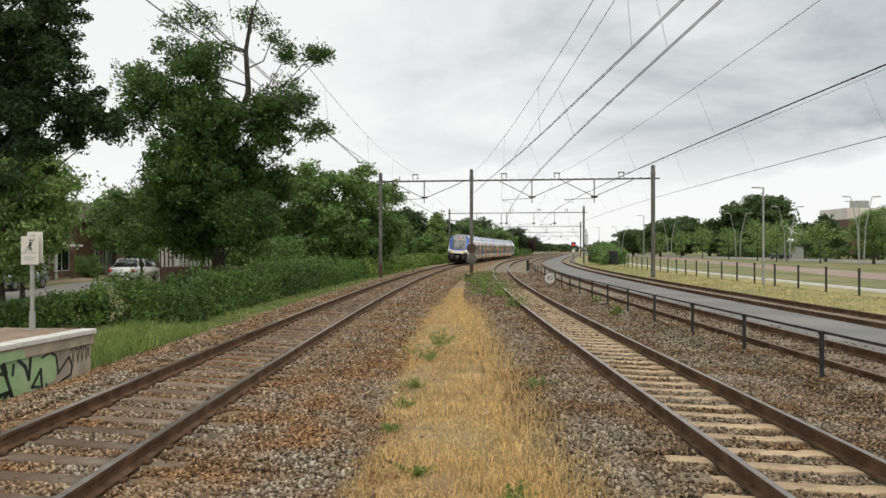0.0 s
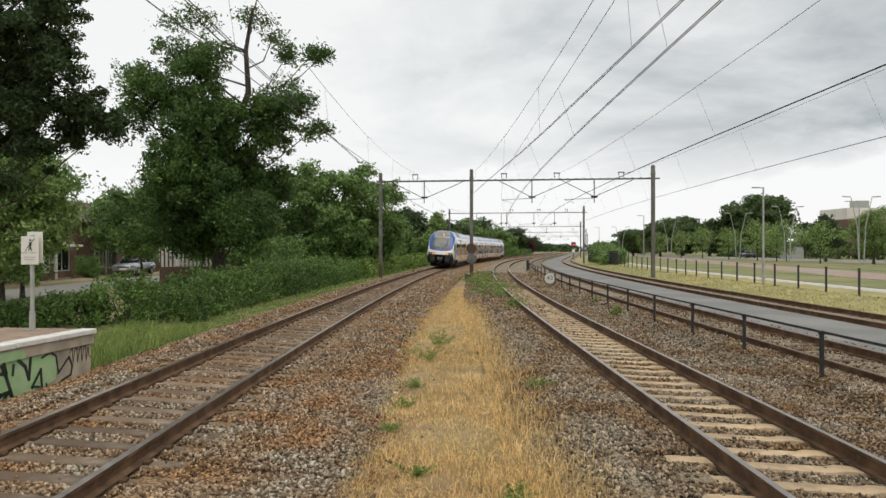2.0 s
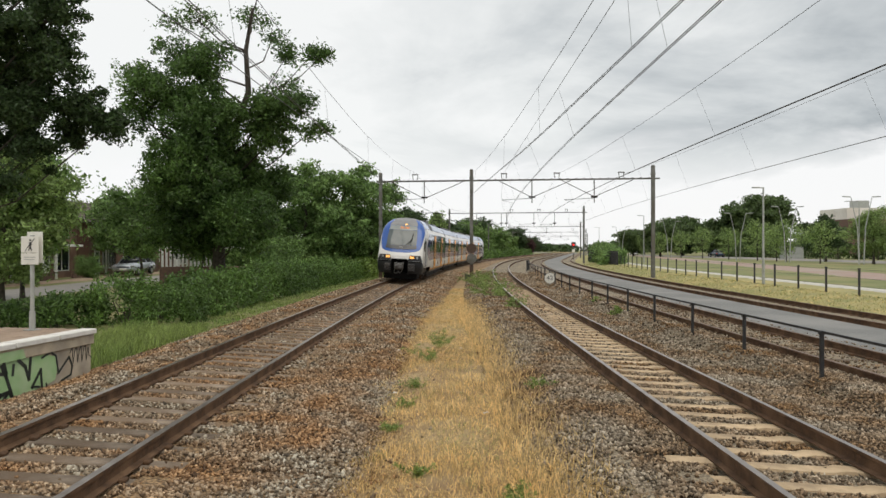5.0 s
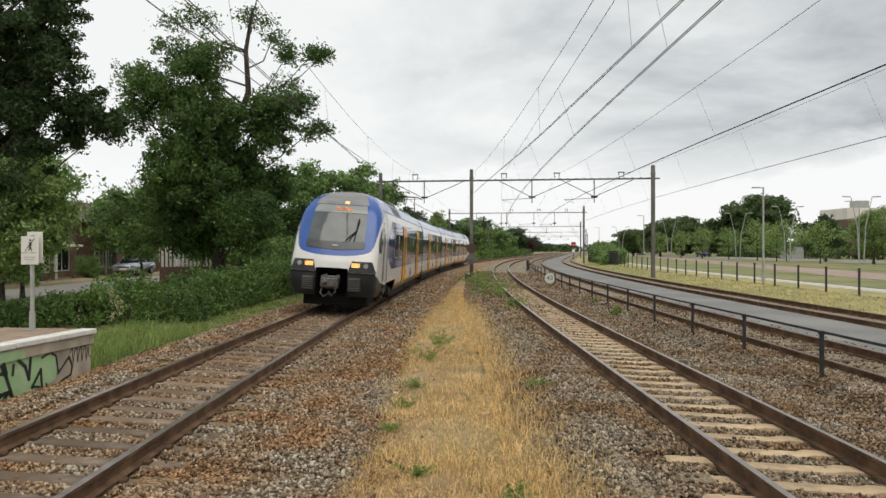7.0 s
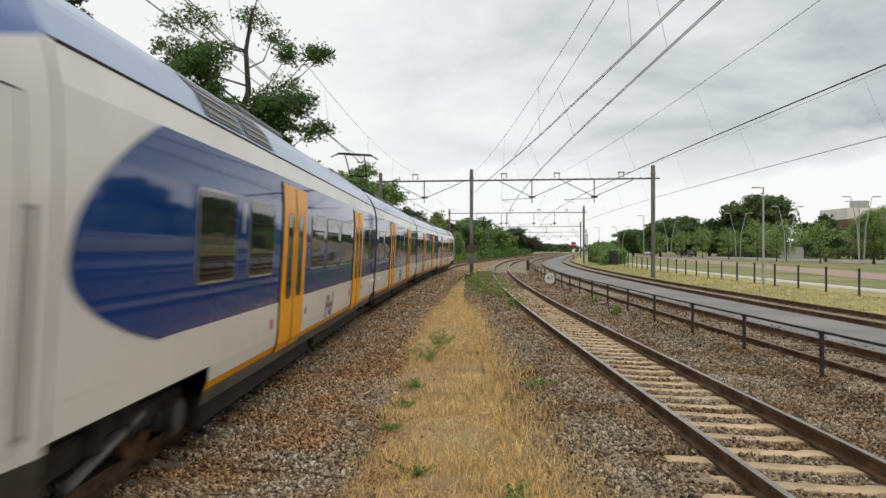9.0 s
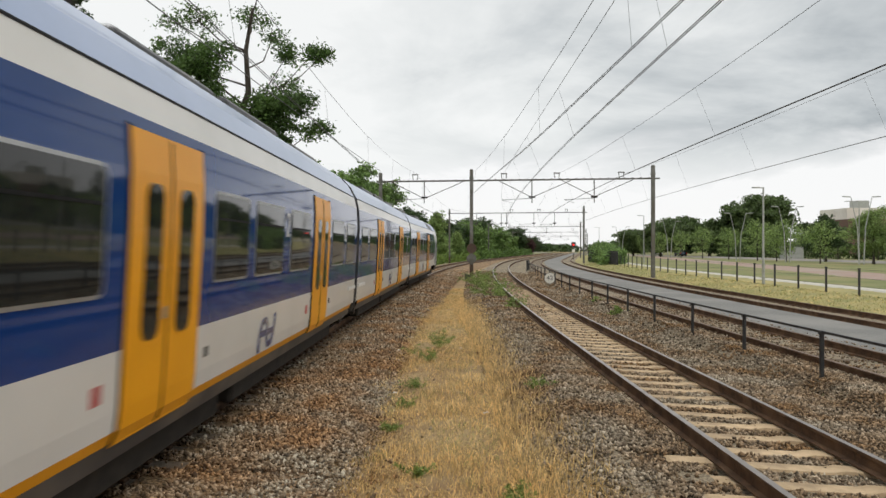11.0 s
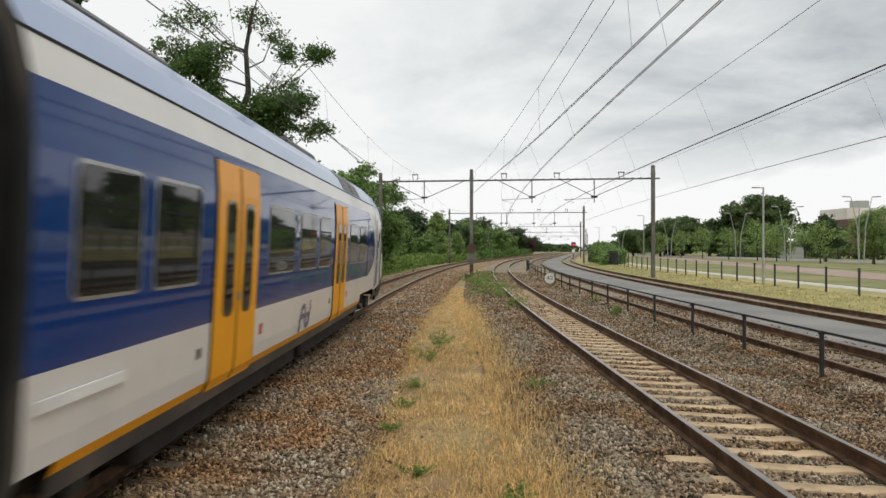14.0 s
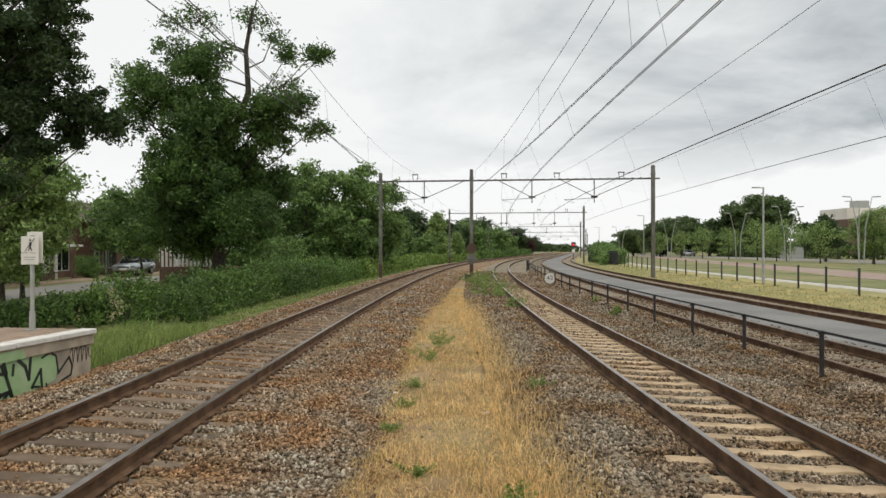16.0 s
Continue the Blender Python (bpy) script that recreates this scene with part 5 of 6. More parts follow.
def joint(car, y, sg):
    """Half of the dark bellows between two cars."""
    n = len(PROF)
    a, b = y + sg * 0.26, y + 0.0
    vs = []
    for yy, k in ((a, 0.90), (y + sg * 0.17, 0.955), (y + sg * 0.13, 0.90), (y + sg * 0.06, 0.955), (b, 0.91)):
        vs += [(x * k, yy, 0.5 + (z - 0.5) * (0.99 if k > 0.96 else 0.975)) for x, z in PROF] + [(-x * k, yy, 0.5 + (z - 0.5) * (0.99 if k > 0.96 else 0.975)) for x, z in PROF]
    fs = []
    for i in range(4):
        for s in range(2):
            for j in range(n - 1):
                q = i * 2 * n + s * n + j
                fs.append((q, q + 1, q + 2 * n + 1, q + 2 * n))
    put("bellows", mesh_of("bellows", vs, fs, M["t_rubber"]), car)


def collector(car):
    # raised current collector
    pan = part("pantograph", rods([((-0.45, 3.40, 4.15), (-0.3, 4.60, 4.75), 0.03), ((0.45, 3.40, 4.15), (0.3, 4.60, 4.75), 0.03), ((-0.3, 4.60, 4.75), (-0.35, 3.50, 5.38), 0.022), ((0.3, 4.60, 4.75), (0.35, 3.50, 5.38), 0.022), ((-0.3, 4.60, 4.75), (0.3, 4.60, 4.75), 0.03)], 6), M["t_under"], car, "raised dark current collector")
    part("collector_shoe", rods([((-0.6, 3.40, 5.42), (0.6, 3.40, 5.42), 0.03), ((-0.6, 3.60, 5.42), (0.6, 3.60, 5.42), 0.03), ((-0.6, 3.50, 5.42), (-0.85, 3.50, 5.28), 0.025), ((0.6, 3.50, 5.42), (0.85, 3.50, 5.28), 0.025)], 6), M["t_under"], pan)
    part("pantograph_base", boxes((-0.6, 0.6, 2.80, 4.90, 4.02, 4.14), bevel=0.02), M["t_under"], pan)


def mid_car(label):
    car = thing("train_car", label, "train", "coupled cars of the train")
    car["len"] = MID_L
    shell(car, 0.25, MID_L - 0.25, False)
    for s in (-1, 1):
        wins = [(0.7, 1.9), (2.35, 3.9), (6.35, 7.6), (7.95, 9.45), (9.95, 11.45), (13.85, 15.4), (15.9, 17.2)]
        side_set(car, wins, [5.1, 12.65], [8.75], [("2", 2.13), ("2", 15.65), ("2", 9.7)], s)
    for q in ((-0.62, 0.62, 5.6, 8.5, 3.95, 4.13), (-0.62, 0.62, 9.0, 12.0, 3.95, 4.15), (-0.6, 0.6, 13.5, 16.0, 3.95, 4.13)):
        part("roof_equipment", boxes(q, bevel=0.06), M["t_grey"], car)
    for q in ((-1.2, 1.2, 2.2, 7.5, 0.12, 0.52), (-1.2, 1.2, 8.0, 15.5, 0.14, 0.52)):
        part("underframe_box", boxes(q, bevel=0.04), M["t_under"], car)
    for s in (-1, 1):
        for y in (0.35, MID_L - 1.55):
            side_panel("step_handle", y, y + 1.2, 1.09, 1.17, M["white_paint"], car, s, 0.035)
    joint(car, 0, 1)
    joint(car, MID_L, -1)
    return car


def build_train():
    c1 = end_car("white and blue end car with lit headlights and yellow doors")
    bogie(c1, END_L)
    c2 = mid_car("blue and white middle car with a raised current collector")
    collector(c2)
    bogie(c2, MID_L)
    c3 = mid_car("blue and white middle car behind the first articulation")
    bogie(c3, MID_L)
    k = len(WHEELS)
    c4 = end_car("white and blue trailing end car with rounded cab")
    WHEELS[k:] = [(w, y, -1) for w, y, _ in WHEELS[k:]]
    return c1, c2, c3, c4


TRAIN = build_train()


def car_pose(s_front, length, back=False):
    """The pose of a car whose front end is at s_front; back: its cab trails."""
    (x0, d0), (x1, d1) = path_at(s_front), path_at(s_front + length)
    h = -math.degrees(math.atan2(x1 - x0, d1 - d0))
    tilt = math.degrees(math.atan(CANT))
    if back:
        return pose(x1, d1, 0, 0, 0, h) @ pose(0, 0, 0, 0, tilt, 0) @ pose(0, 0, 0, 0, 0, 180)
    return pose(x0, d0, 0, 0, 0, h) @ pose(0, 0, 0, 0, tilt, 0)




# (trees, houses, street and small things)
def tree_at(src, x, y, s=1.0, turn=0.0, label=""):
    t = copy_thing(src, pose(x, y, ground_z(x, y) - 0.05, 0, 0, turn) @ Matrix.Scale(s, 4))
    return tagged(t, label) if label else t


lobed_tree("tall locust tree with dense dark crown and open top branches", -10.55, 35.0, [(0, 0, 0), (0.05, 0, 2.5), (0.1, 0.1, 5.0), (0.6, 0, 7.4), (1.45, -0.1, 9.6), (1.3, 0, 11.6), (1.6, 0.1, 13.6)],
           [(-3.63, 10.53, 1.19, 1.2), (-3.77, 8.54, 1.01, 1.1), (-2.04, 11.59, 1.27, 1.1), (-2.04, 9.33, 1.64, 1.4), (-2.31, 7.48, 1.27, 1.4), (-0.72, 12.78, 1.01, 0.5), (-0.19, 10.53, 1.54, 1.3), (-0.05, 8.01, 1.99, 1.7), (-0.72, 5.62, 2.12, 1.9), (1.14, 5.36, 1.99, 1.9), (-1.38, 3.5, 2.07, 1.9), (1.41, 3.5, 1.96, 1.9), (0.08, 4.16, 2.25, 2.0), (-2.31, 4.96, 1.19, 1.6), (2.47, 5.22, 1.11, 1.6), (0.08, 6.55, 1.86, 1.8), (2.15, 8.54, 1.64, 1.4), (3.79, 8.94, 1.22, 1.2), (4.4, 7.93, 0.85, 0.9), (2.78, 7.34, 1.06, 1.2), (3.47, 11.22, 0.58, 0.7), (4.38, 11.75, 0.64, 0.7), (2.2, 12.65, 0.95, 0.4), (1.01, 13.71, 1.06, 0.5), (2.92, 10.39, 0.8, 0.35), (2.47, 14.24, 0.95, 0.4), (-2.17, 13.05, 0.8, 0.35), (4.8, 11.43, 0.4, 0.6), (-3.1, 9.6, 1.06, 1.2)], 21, "leaf", 155000, 0.08, 0.30, 1.9, 0.32)
lobed_tree("tall dark tree with overhanging branches above the street", -13.9, 19.0, [(0, 0, 0), (0.1, 0, 2.5), (0.3, 0, 5.0), (0.5, 0, 7.0), (0.7, 0, 9.0)],
           [(4.13, 8.02, 0.92, 1.2), (4.41, 7.01, 0.65, 1.0), (4.7, 5.93, 0.55, 1.0), (5.21, 5.55, 0.37, 0.8), (3.48, 7.01, 0.95, 1.1), (3.91, 5.79, 0.75, 1.1), (2.9, 7.73, 1.12, 1.2), (3.05, 6.15, 0.95, 1.2), (2.83, 5.0, 0.69, 0.9), (3.41, 4.83, 0.55, 0.8), (4.2, 5.26, 0.37, 0.6), (2.04, 6.87, 1.3, 1), (1.75, 5.0, 1.15, 1), (2.9, 9.17, 1.15, 1), (4.2, 9.17, 0.83, 1.1), (2.76, 3.99, 0.49, 0.5), (0.31, 7.73, 1.58, 0.7), (0.17, 5.72, 1.58, 0.7), (-1.42, 7.16, 1.58, 0.6)], 25, "leaf_dark", 110000, 0.052, 0.28, 1.2, 0.20)
lime = tree("tree", "broad green lime tree behind the hedge", -11.9, 64.0, 8.9, 3.3, 31, "leaf_mid", 17000, 0.15, 0.95, 24, 0.12, 0.22, group="trees behind the hedge")
tree_at(lime, -8.9, 66.0, 1.02, 70)
tree_at(lime, -6.7, 70.0, 0.95, 200)
tree_at(lime, -14.5, 72.0, 1.0, 140)
tree_at(lime, -17.5, 66.0, 0.95, 20)
young = tree("tree", "young light green street tree with thin trunk", -24.5, 40.0, 5.6, 1.9, 32, "leaf_mid", 8000, 0.11, 0.75, 18, 0.34, 0.09, group="young street trees")
for x, y, s, a in ((-17.2, 30.5, 1.12, 40), (-25.5, 47, 1.0, 80), (-16.6, 41.0, 1.0, 160), (-25.5, 58, 1.1, 220), (-15.8, 52, 1.1, 10), (-20.5, 70, 1.25, 100), (-26, 72, 1.3, 300), (-14.5, 45.0, 0.9, 0), (-25.4, 42.5, 1.25, 60), (-25.6, 38.0, 1.2, 200)):
    tree_at(young, x, y, s, a)
pale = tree("tree", "light green maple tree in a garden", -16.6, 28.0, 6.2, 2.1, 33, "leaf_light", 20000, 0.085, 0.8, 22, 0.2, 0.14, group="garden trees")
tree_at(pale, -27.5, 36.0, 1.0, 90)
bush = tree("shrub", "dense green garden shrub", -15.5, 49.5, 2.2, 1.2, 34, "leaf_mid", 7000, 0.07, 0.5, 14, 0.05, 0.05, group="garden shrubs")
bush["category"] = "shrub"
for x, y, s, a in ((-24.5, 44, 0.6, 10), (-24.7, 52, 0.7, 10), (-15.2, 54, 1.2, 70), (-16.5, 58, 1.3, 70), (-13.5, 50, 1.5, 190), (-12.5, 58, 1.3, 150), (-17.5, 62, 1.6, 150), (-24.6, 61, 0.9, 150)):
    tree_at(bush, x, y, s, a)
shrub_row("hedge", "taller rough hedge between the trees and the street", "hedge", [(-11.6, 46), (-11.0, 52), (-9.0, 64), (-5.5, 82)], 1.6, [1.5, 1.6, 1.5, 1.5], "leaf_mid", 700, 0.09, 15)

# far trees, left of the line
col = tree("tree", "slim light green tree beside the line", -1.0, 126.0, 8.8, 2.3, 41, "leaf_light", 9000, 0.2, 0.9, 22, 0.08, 0.18, "cone", group="trees along the line")
tree_at(col, 2.6, 140, 0.66, 50)
far_oak = tree("tree", "distant dark green broadleaf tree", -9.5, 150.0, 9.5, 4.4, 42, "leaf_dark", 9000, 0.32, 1.5, 22, 0.10, 0.3, group="distant trees")
rr = random.Random(5)
for k in range(34):
    d = 130 + k * 11.5 + rr.uniform(-4, 4)
    x = left_x(d) - 9 - rr.uniform(0, 16) - (0 if d < 330 else 4)
    tree_at(far_oak, x, d, rr.uniform(0.62, 1.05), rr.uniform(0, 360))
far_pale = tree("tree", "distant lighter green tree", 6.0, 176.0, 8.5, 3.4, 43, "leaf_mid", 7000, 0.32, 1.3, 20, 0.08, 0.2, group="distant trees")
for x, y, s in ((-7.5, 112, 0.6), (-3.2, 118, 0.5), (1.8, 150, 0.55), (10.0, 190, 0.9), (14.0, 205, 0.95), (19, 230, 0.9), (-13, 100, 0.8), (-18, 120, 1.0)):
    tree_at(far_pale, x, y, s, x * 20)
beech = tree("tree", "round copper beech with dark red leaves", 34.3, 300.0, 6.4, 2.3, 44, "leaf_red", 5000, 0.3, 1.1, 18, 0.05, 0.15)
shrub_row("hedge", "low rough hedge along the far bend of the line", "hedge", [(left_x(d) - 4.5, d) for d in (160, 190, 220, 260, 300)], 2.5, [1.7, 1.9, 2.2, 2.2, 2.2], "hedge", 120, 0.28, 16)

# right side: park trees
big = tree("tree", "very large dark oak beyond the road", 68.0, 162.0, 12.2, 6.6, 51, "leaf_park", 26000, 0.34, 1.6, 34, 0.10, 0.5)
park = tree("tree", "dark green park tree beyond the road", 60.0, 168.0, 8.0, 4.2, 52, "leaf_park", 11000, 0.30, 1.3, 22, 0.08, 0.3, group="park trees")
for x, y, s in ((53, 182, 1.0), (66, 176, 0.95), (50, 196, 0.85), (72, 170, 1.05), (81, 160, 0.95), (57, 178, 0.7), (76, 182, 1.2), (61, 190, 1.2), (88, 172, 0.8)):
    tree_at(park, x, y, s, x * 31)
light = tree("tree", "young light green roadside tree with thin trunk", 46.0, 100.0, 5.4, 1.7, 53, "leaf_light", 1700, 0.14, 0.75, 20, 0.26, 0.09, group="roadside trees")
for x, y, s in ((47.2, 112, 1.1), (47.5, 124, 0.95), (44.5, 88, 0.9), (48, 138, 1.05), (48.5, 152, 1.0), (46.5, 104, 0.9), (49, 168, 1.0), (50, 186, 1.0), (51, 205, 1.0), (62.5, 118, 0.9), (62.5, 130, 0.95), (62, 144, 1.0), (62, 158, 1.0), (50.3, 81, 1.05), (63, 108, 0.9)):
    tree_at(light, x, y, s, x * 47)
tree_at(pale, 48.5, 84.0, 1.0, 77, "light green roadside tree near a bend")
pine = tree("tree", "dark conifer with flat drooping boughs", 50.8, 99.0, 6.6, 2.2, 54, "leaf_dark", 7000, 0.16, 0.55, 20, 0.22, 0.16, "cone")
shrub_row("hedge", "tall dense dark hedge behind the road", "hedge", [(88, 96), (72, 105), (64, 122), (62, 140), (61.5, 165)], 2.0, [3.2, 3.0, 2.6, 2.6, 2.4], "leaf_park", 300, 0.22, 17)
shrub_row("shrub_row", "green shrubs at the end of the bar fence", "shrubs", [(22.5, 98), (23.8, 107), (25.2, 118), (27, 130)], 3.0, [1.6, 2.6, 3.0, 2.6], "leaf_mid", 700, 0.16, 18)
rr = random.Random(8)
for k in range(22):
    d = 240 + k * 17
    tree_at(park, right_x(d) + 26 + rr.uniform(0, 24) + (d - 240) * 0.03, d, rr.uniform(0.6, 1.0), rr.uniform(0, 360))


def far_woods():
    rng = np.random.default_rng(77)
    n = 26000
    a = rng.uniform(-1.0, 0.95, n)
    d = rng.uniform(560, 640, n)
    h = 7 + 4.5 * np.array([noise.noise(Vector((v * 9, 0, 0))) for v in a]) + 2 * np.array([noise.noise(Vector((v * 60, 3, 0))) for v in a])
    c = np.stack([d * np.tan(a), d, rng.uniform(0, 1, n) ** 0.7 * h], 1)
    keep = ~((c[:, 0] > 104) & (c[:, 0] < 118))
    put_ob = put("far_woods", fast_mesh("far_woods", leaf_quads(c[keep], 2.0, rng), 4, M["leaf_dark"]))
    tagged(put_ob, "distant dark woods along the horizon", "woods", kind="stuff")


far_woods()


# ================= street and houses on the left =================
strip("street", "grey residential street beyond the hedge", "road", lambda d: -20.8, -3.0, 3.0, M["road"], [*np.arange(-10, 160, 6.0)], 0.05)
strip("pavement", "pale paved footway along the houses", "pavement", lambda d: -24.6, -0.7, 0.7, M["paver"], [*np.arange(-10, 160, 6.0)], 0.10)


def sash(parent, x, y0, y1, z0, z1, face=1):
    fr = part("window", boxes((x, x + 0.06 * face, y0 - 0.07, y0, z0 - 0.07, z1 + 0.07), (x, x + 0.06 * face, y1, y1 + 0.07, z0 - 0.07, z1 + 0.07), (x, x + 0.06 * face, y0, y1, z1, z1 + 0.07), (x, x + 0.06 * face, y0, y1, z0 - 0.07, z0), (x, x + 0.05 * face, (y0 + y1) / 2 - 0.03, (y0 + y1) / 2 + 0.03, z0, z1)), M["white_paint"], parent)
    part("pane", boxes((x, x + 0.02 * face, y0, y1, z0, z1)), M["glass_dark"], fr)


def house(x0, x1, y0, y1, eaves, ridge, label, canopy=True):
    h = thing("house", label, "house", "houses along the street", at=pose(0, 0, -0.15))
    part("wall", boxes((x0, x1, y0, y1, -0.3, eaves)), M["house_wall"], h)
    bm = bmesh.new()
    xm = (x0 + x1) / 2
    v = [bm.verts.new(p) for p in ((x0 - 0.4, y0 - 0.3, eaves), (x1 + 0.4, y0 - 0.3, eaves), (xm, y0 - 0.3, ridge), (x0 - 0.4, y1 + 0.3, eaves), (x1 + 0.4, y1 + 0.3, eaves), (xm, y1 + 0.3, ridge))]
    for f in ((0, 1, 2), (3, 5, 4), (1, 4, 5, 2), (0, 2, 5, 3), (0, 3, 4, 1)):
        bm.faces.new([v[i] for i in f])
    rf = part("roof", bm, M["roof_tile"], h)
    part("gutter", boxes((x1 + 0.35, x1 + 0.5, y0 - 0.3, y1 + 0.3, eaves - 0.05, eaves + 0.08)), M["white_paint"], rf)
    part("chimney", boxes((xm - 0.4, xm + 0.4, y0 + 1, y0 + 1.6, ridge - 0.8, ridge + 0.8), bevel=0.03), M["brick"], rf)
    y = y0 + 0.8
    while y + 4.4 < y1:
        d = part("door", boxes((x1, x1 + 0.05, y, y + 0.95, 0.0, 2.1), bevel=0.01), M["white_paint"], h, "white front door")
        part("door_pane", boxes((x1 + 0.05, x1 + 0.06, y + 0.2, y + 0.75, 1.1, 1.9)), M["glass_dark"], d)
        sash(h, x1, y + 1.6, y + 3.6, 0.6, 2.2)
        sash(h, x1, y + 0.1, y + 1.2, 3.1, 4.3)
        sash(h, x1, y + 2.0, y + 3.5, 3.1, 4.3)
        if canopy:
            part("canopy", boxes((x1, x1 + 1.1, y - 0.2, y + 3.7, 2.32, 2.48), bevel=0.02), M["white_paint"], h)
            part("canopy_post", boxes((x1 + 0.95, x1 + 1.07, y - 0.1, y + 0.02, 0, 2.32)), M["white_paint"], h)
        part("garden_wall", boxes((x1 + 1.4, x1 + 1.6, y + 1.2, y + 4.0, -0.2, 0.55), bevel=0.01), M["brick"], h)
        y += 5.4
    for yy, nn in ((y0, -1),):
        for xa in (x0 + 1.5, x0 + 4.5):
            if xa + 1.2 < x1:
                fr = part("window", boxes((xa - 0.07, xa + 1.27, yy - 0.05, yy, 0.83, 2.27)), M["white_paint"], h)
                part("pane", boxes((xa, xa + 1.2, yy - 0.06, yy - 0.05, 0.9, 2.2)), M["glass_dark"], fr)


house(-36, -28.0, 40.5, 57.0, 4.5, 6.7, "brown brick terraced house with white canopies and frames")
house(-36, -28.0, 59, 73.5, 4.2, 6.3, "brick terraced house with white window frames behind trees")
house(-35, -28.0, 77, 97.5, 4.4, 6.6, "brick terraced house further along the street", False)


def flat_block():
    b = thing("flat_roofed_building", "low white-trimmed building with a flat roof behind trees", "building", at=pose(-27, 104, 0))
    part("wall", boxes((-9, 3, 0, 10, -0.3, 6.6)), M["cream"], b)
    part("roof_edge", boxes((-9.5, 3.5, -0.5, 10.5, 6.6, 7.3), bevel=0.04), M["white_paint"], b)
    for k in range(5):
        for z in (1.0, 4.0):
            w = part("window", boxes((-8.4 + k * 2.3, -6.8 + k * 2.3, -0.06, 0, z, z + 1.5)), M["white_paint"], b)
            part("pane", boxes((-8.3 + k * 2.3, -6.9 + k * 2.3, -0.08, -0.06, z + 0.1, z + 1.4)), M["glass_dark"], w)


flat_block()


def picket_fence():
    f = thing("garden_fence", "white painted garden fence with tall pickets", "fence")
    me = bpy.data.meshes.new("picket")
    bm = boxes((-0.07, 0.07, -0.015, 0.015, 0, 1.15), bevel=0.008)
    bm.to_mesh(me)
    me.materials.append(M["white_paint"])
    for k in range(14):
        put("picket", me, f, m=pose(-17.3 + k * 0.16 * 1.35, 46.0 + k * 0.1, 0.9))
    part("fence_base", boxes((-17.5, -12.5, 46.05, 48.4, -0.3, 0.9)), M["brick"], f, "brick base wall")
    part("cap_rail", rods([((-17.5, 46.0, 2.08), (-12.5, 48.2, 2.08), 0.06)], 6), M["white_paint"], f)


picket_fence()


# ================= vehicles =================
def vehicle(label, paint, at, kind="hatch"):
    c = thing("car", label, "car", at=at)
    # side outline, nose towards -y
    low = [(-2.05, 0.32), (-2.1, 0.62), (-1.95, 0.80), (-1.0, 0.93), (1.75, 0.98), (2.05, 0.90), (2.1, 0.55), (2.0, 0.30)]
    roof = [(-1.0, 0.93), (-0.35, 1.38), (0.2, 1.47), (1.1, 1.45), (1.75, 0.98)]
    def slab(pts, w0, w1):
        bm = bmesh.new()
        zs = [p[1] for p in pts]
        lo, hi = min(zs), max(zs)
        l = [bm.verts.new((-(w0 + (w1 - w0) * (z - lo) / (hi - lo)), y, z)) for y, z in pts]
        r = [bm.verts.new(((w0 + (w1 - w0) * (z - lo) / (hi - lo)), y, z)) for y, z in pts]
        bm.faces.new(l), bm.faces.new(r[::-1])
        for k in range(len(pts)):
            q = (k + 1) % len(pts)
            bm.faces.new((l[k], r[k], r[q], l[q]))
        bmesh.ops.recalc_face_normals(bm, faces=bm.faces)
        bmesh.ops.bevel(bm, geom=list(bm.edges), offset=0.05, segments=2, affect="EDGES")
        return bm
    body = part("body", slab(low, 0.86, 0.83), paint, c, smooth=True)
    part("glasshouse", slab(roof, 0.80, 0.60), M["glass_dark"], c, "dark car windows", smooth=True)
    part("roof", boxes((-0.58, 0.58, -0.3, 1.1, 1.43, 1.485), bevel=0.02), paint, c)
    for y in (-1.0, 0.35, 1.55):
        for s in (-1, 1):
            top = (s * 0.60, {-1.0: -0.3, 0.35: 0.35, 1.55: 1.1}[y], 1.45)
            part("pillar", rods([((s * 0.82, y, 0.92), top, 0.035)], 5), paint, c)
    for s in (-1, 1):
        part("headlight", boxes((s * 0.7 - 0.16, s * 0.7 + 0.16, -2.1, -1.98, 0.62, 0.74), bevel=0.02), M["t_silver"], body)
        part("tail_light", boxes((s * 0.72 - 0.1, s * 0.72 + 0.1, 2.0, 2.12, 0.65, 0.85), bevel=0.02), M["t_red"], body)
        for y in (-1.28, 1.25):
            bm = bmesh.new()
            disc(bm, (s * 0.78, y, 0.31), 0.31, 0.2, "X", 20)
            wh = part("tyre", bm, M["tyre"], c)
            bm = bmesh.new()
            disc(bm, (s * 0.87, y, 0.31), 0.2, 0.03, "X", 12)
            part("rim", bm, M["t_silver"], wh)
    part("plate", boxes((-0.26, 0.26, -2.13, -2.1, 0.42, 0.53)), M["white_paint"], body)
    part("grille", boxes((-0.45, 0.45, -2.12, -2.08, 0.58, 0.68), bevel=0.01), M["tyre"], body)
    return c


def road_x(d):
    return 53.0 + 0.02 * d


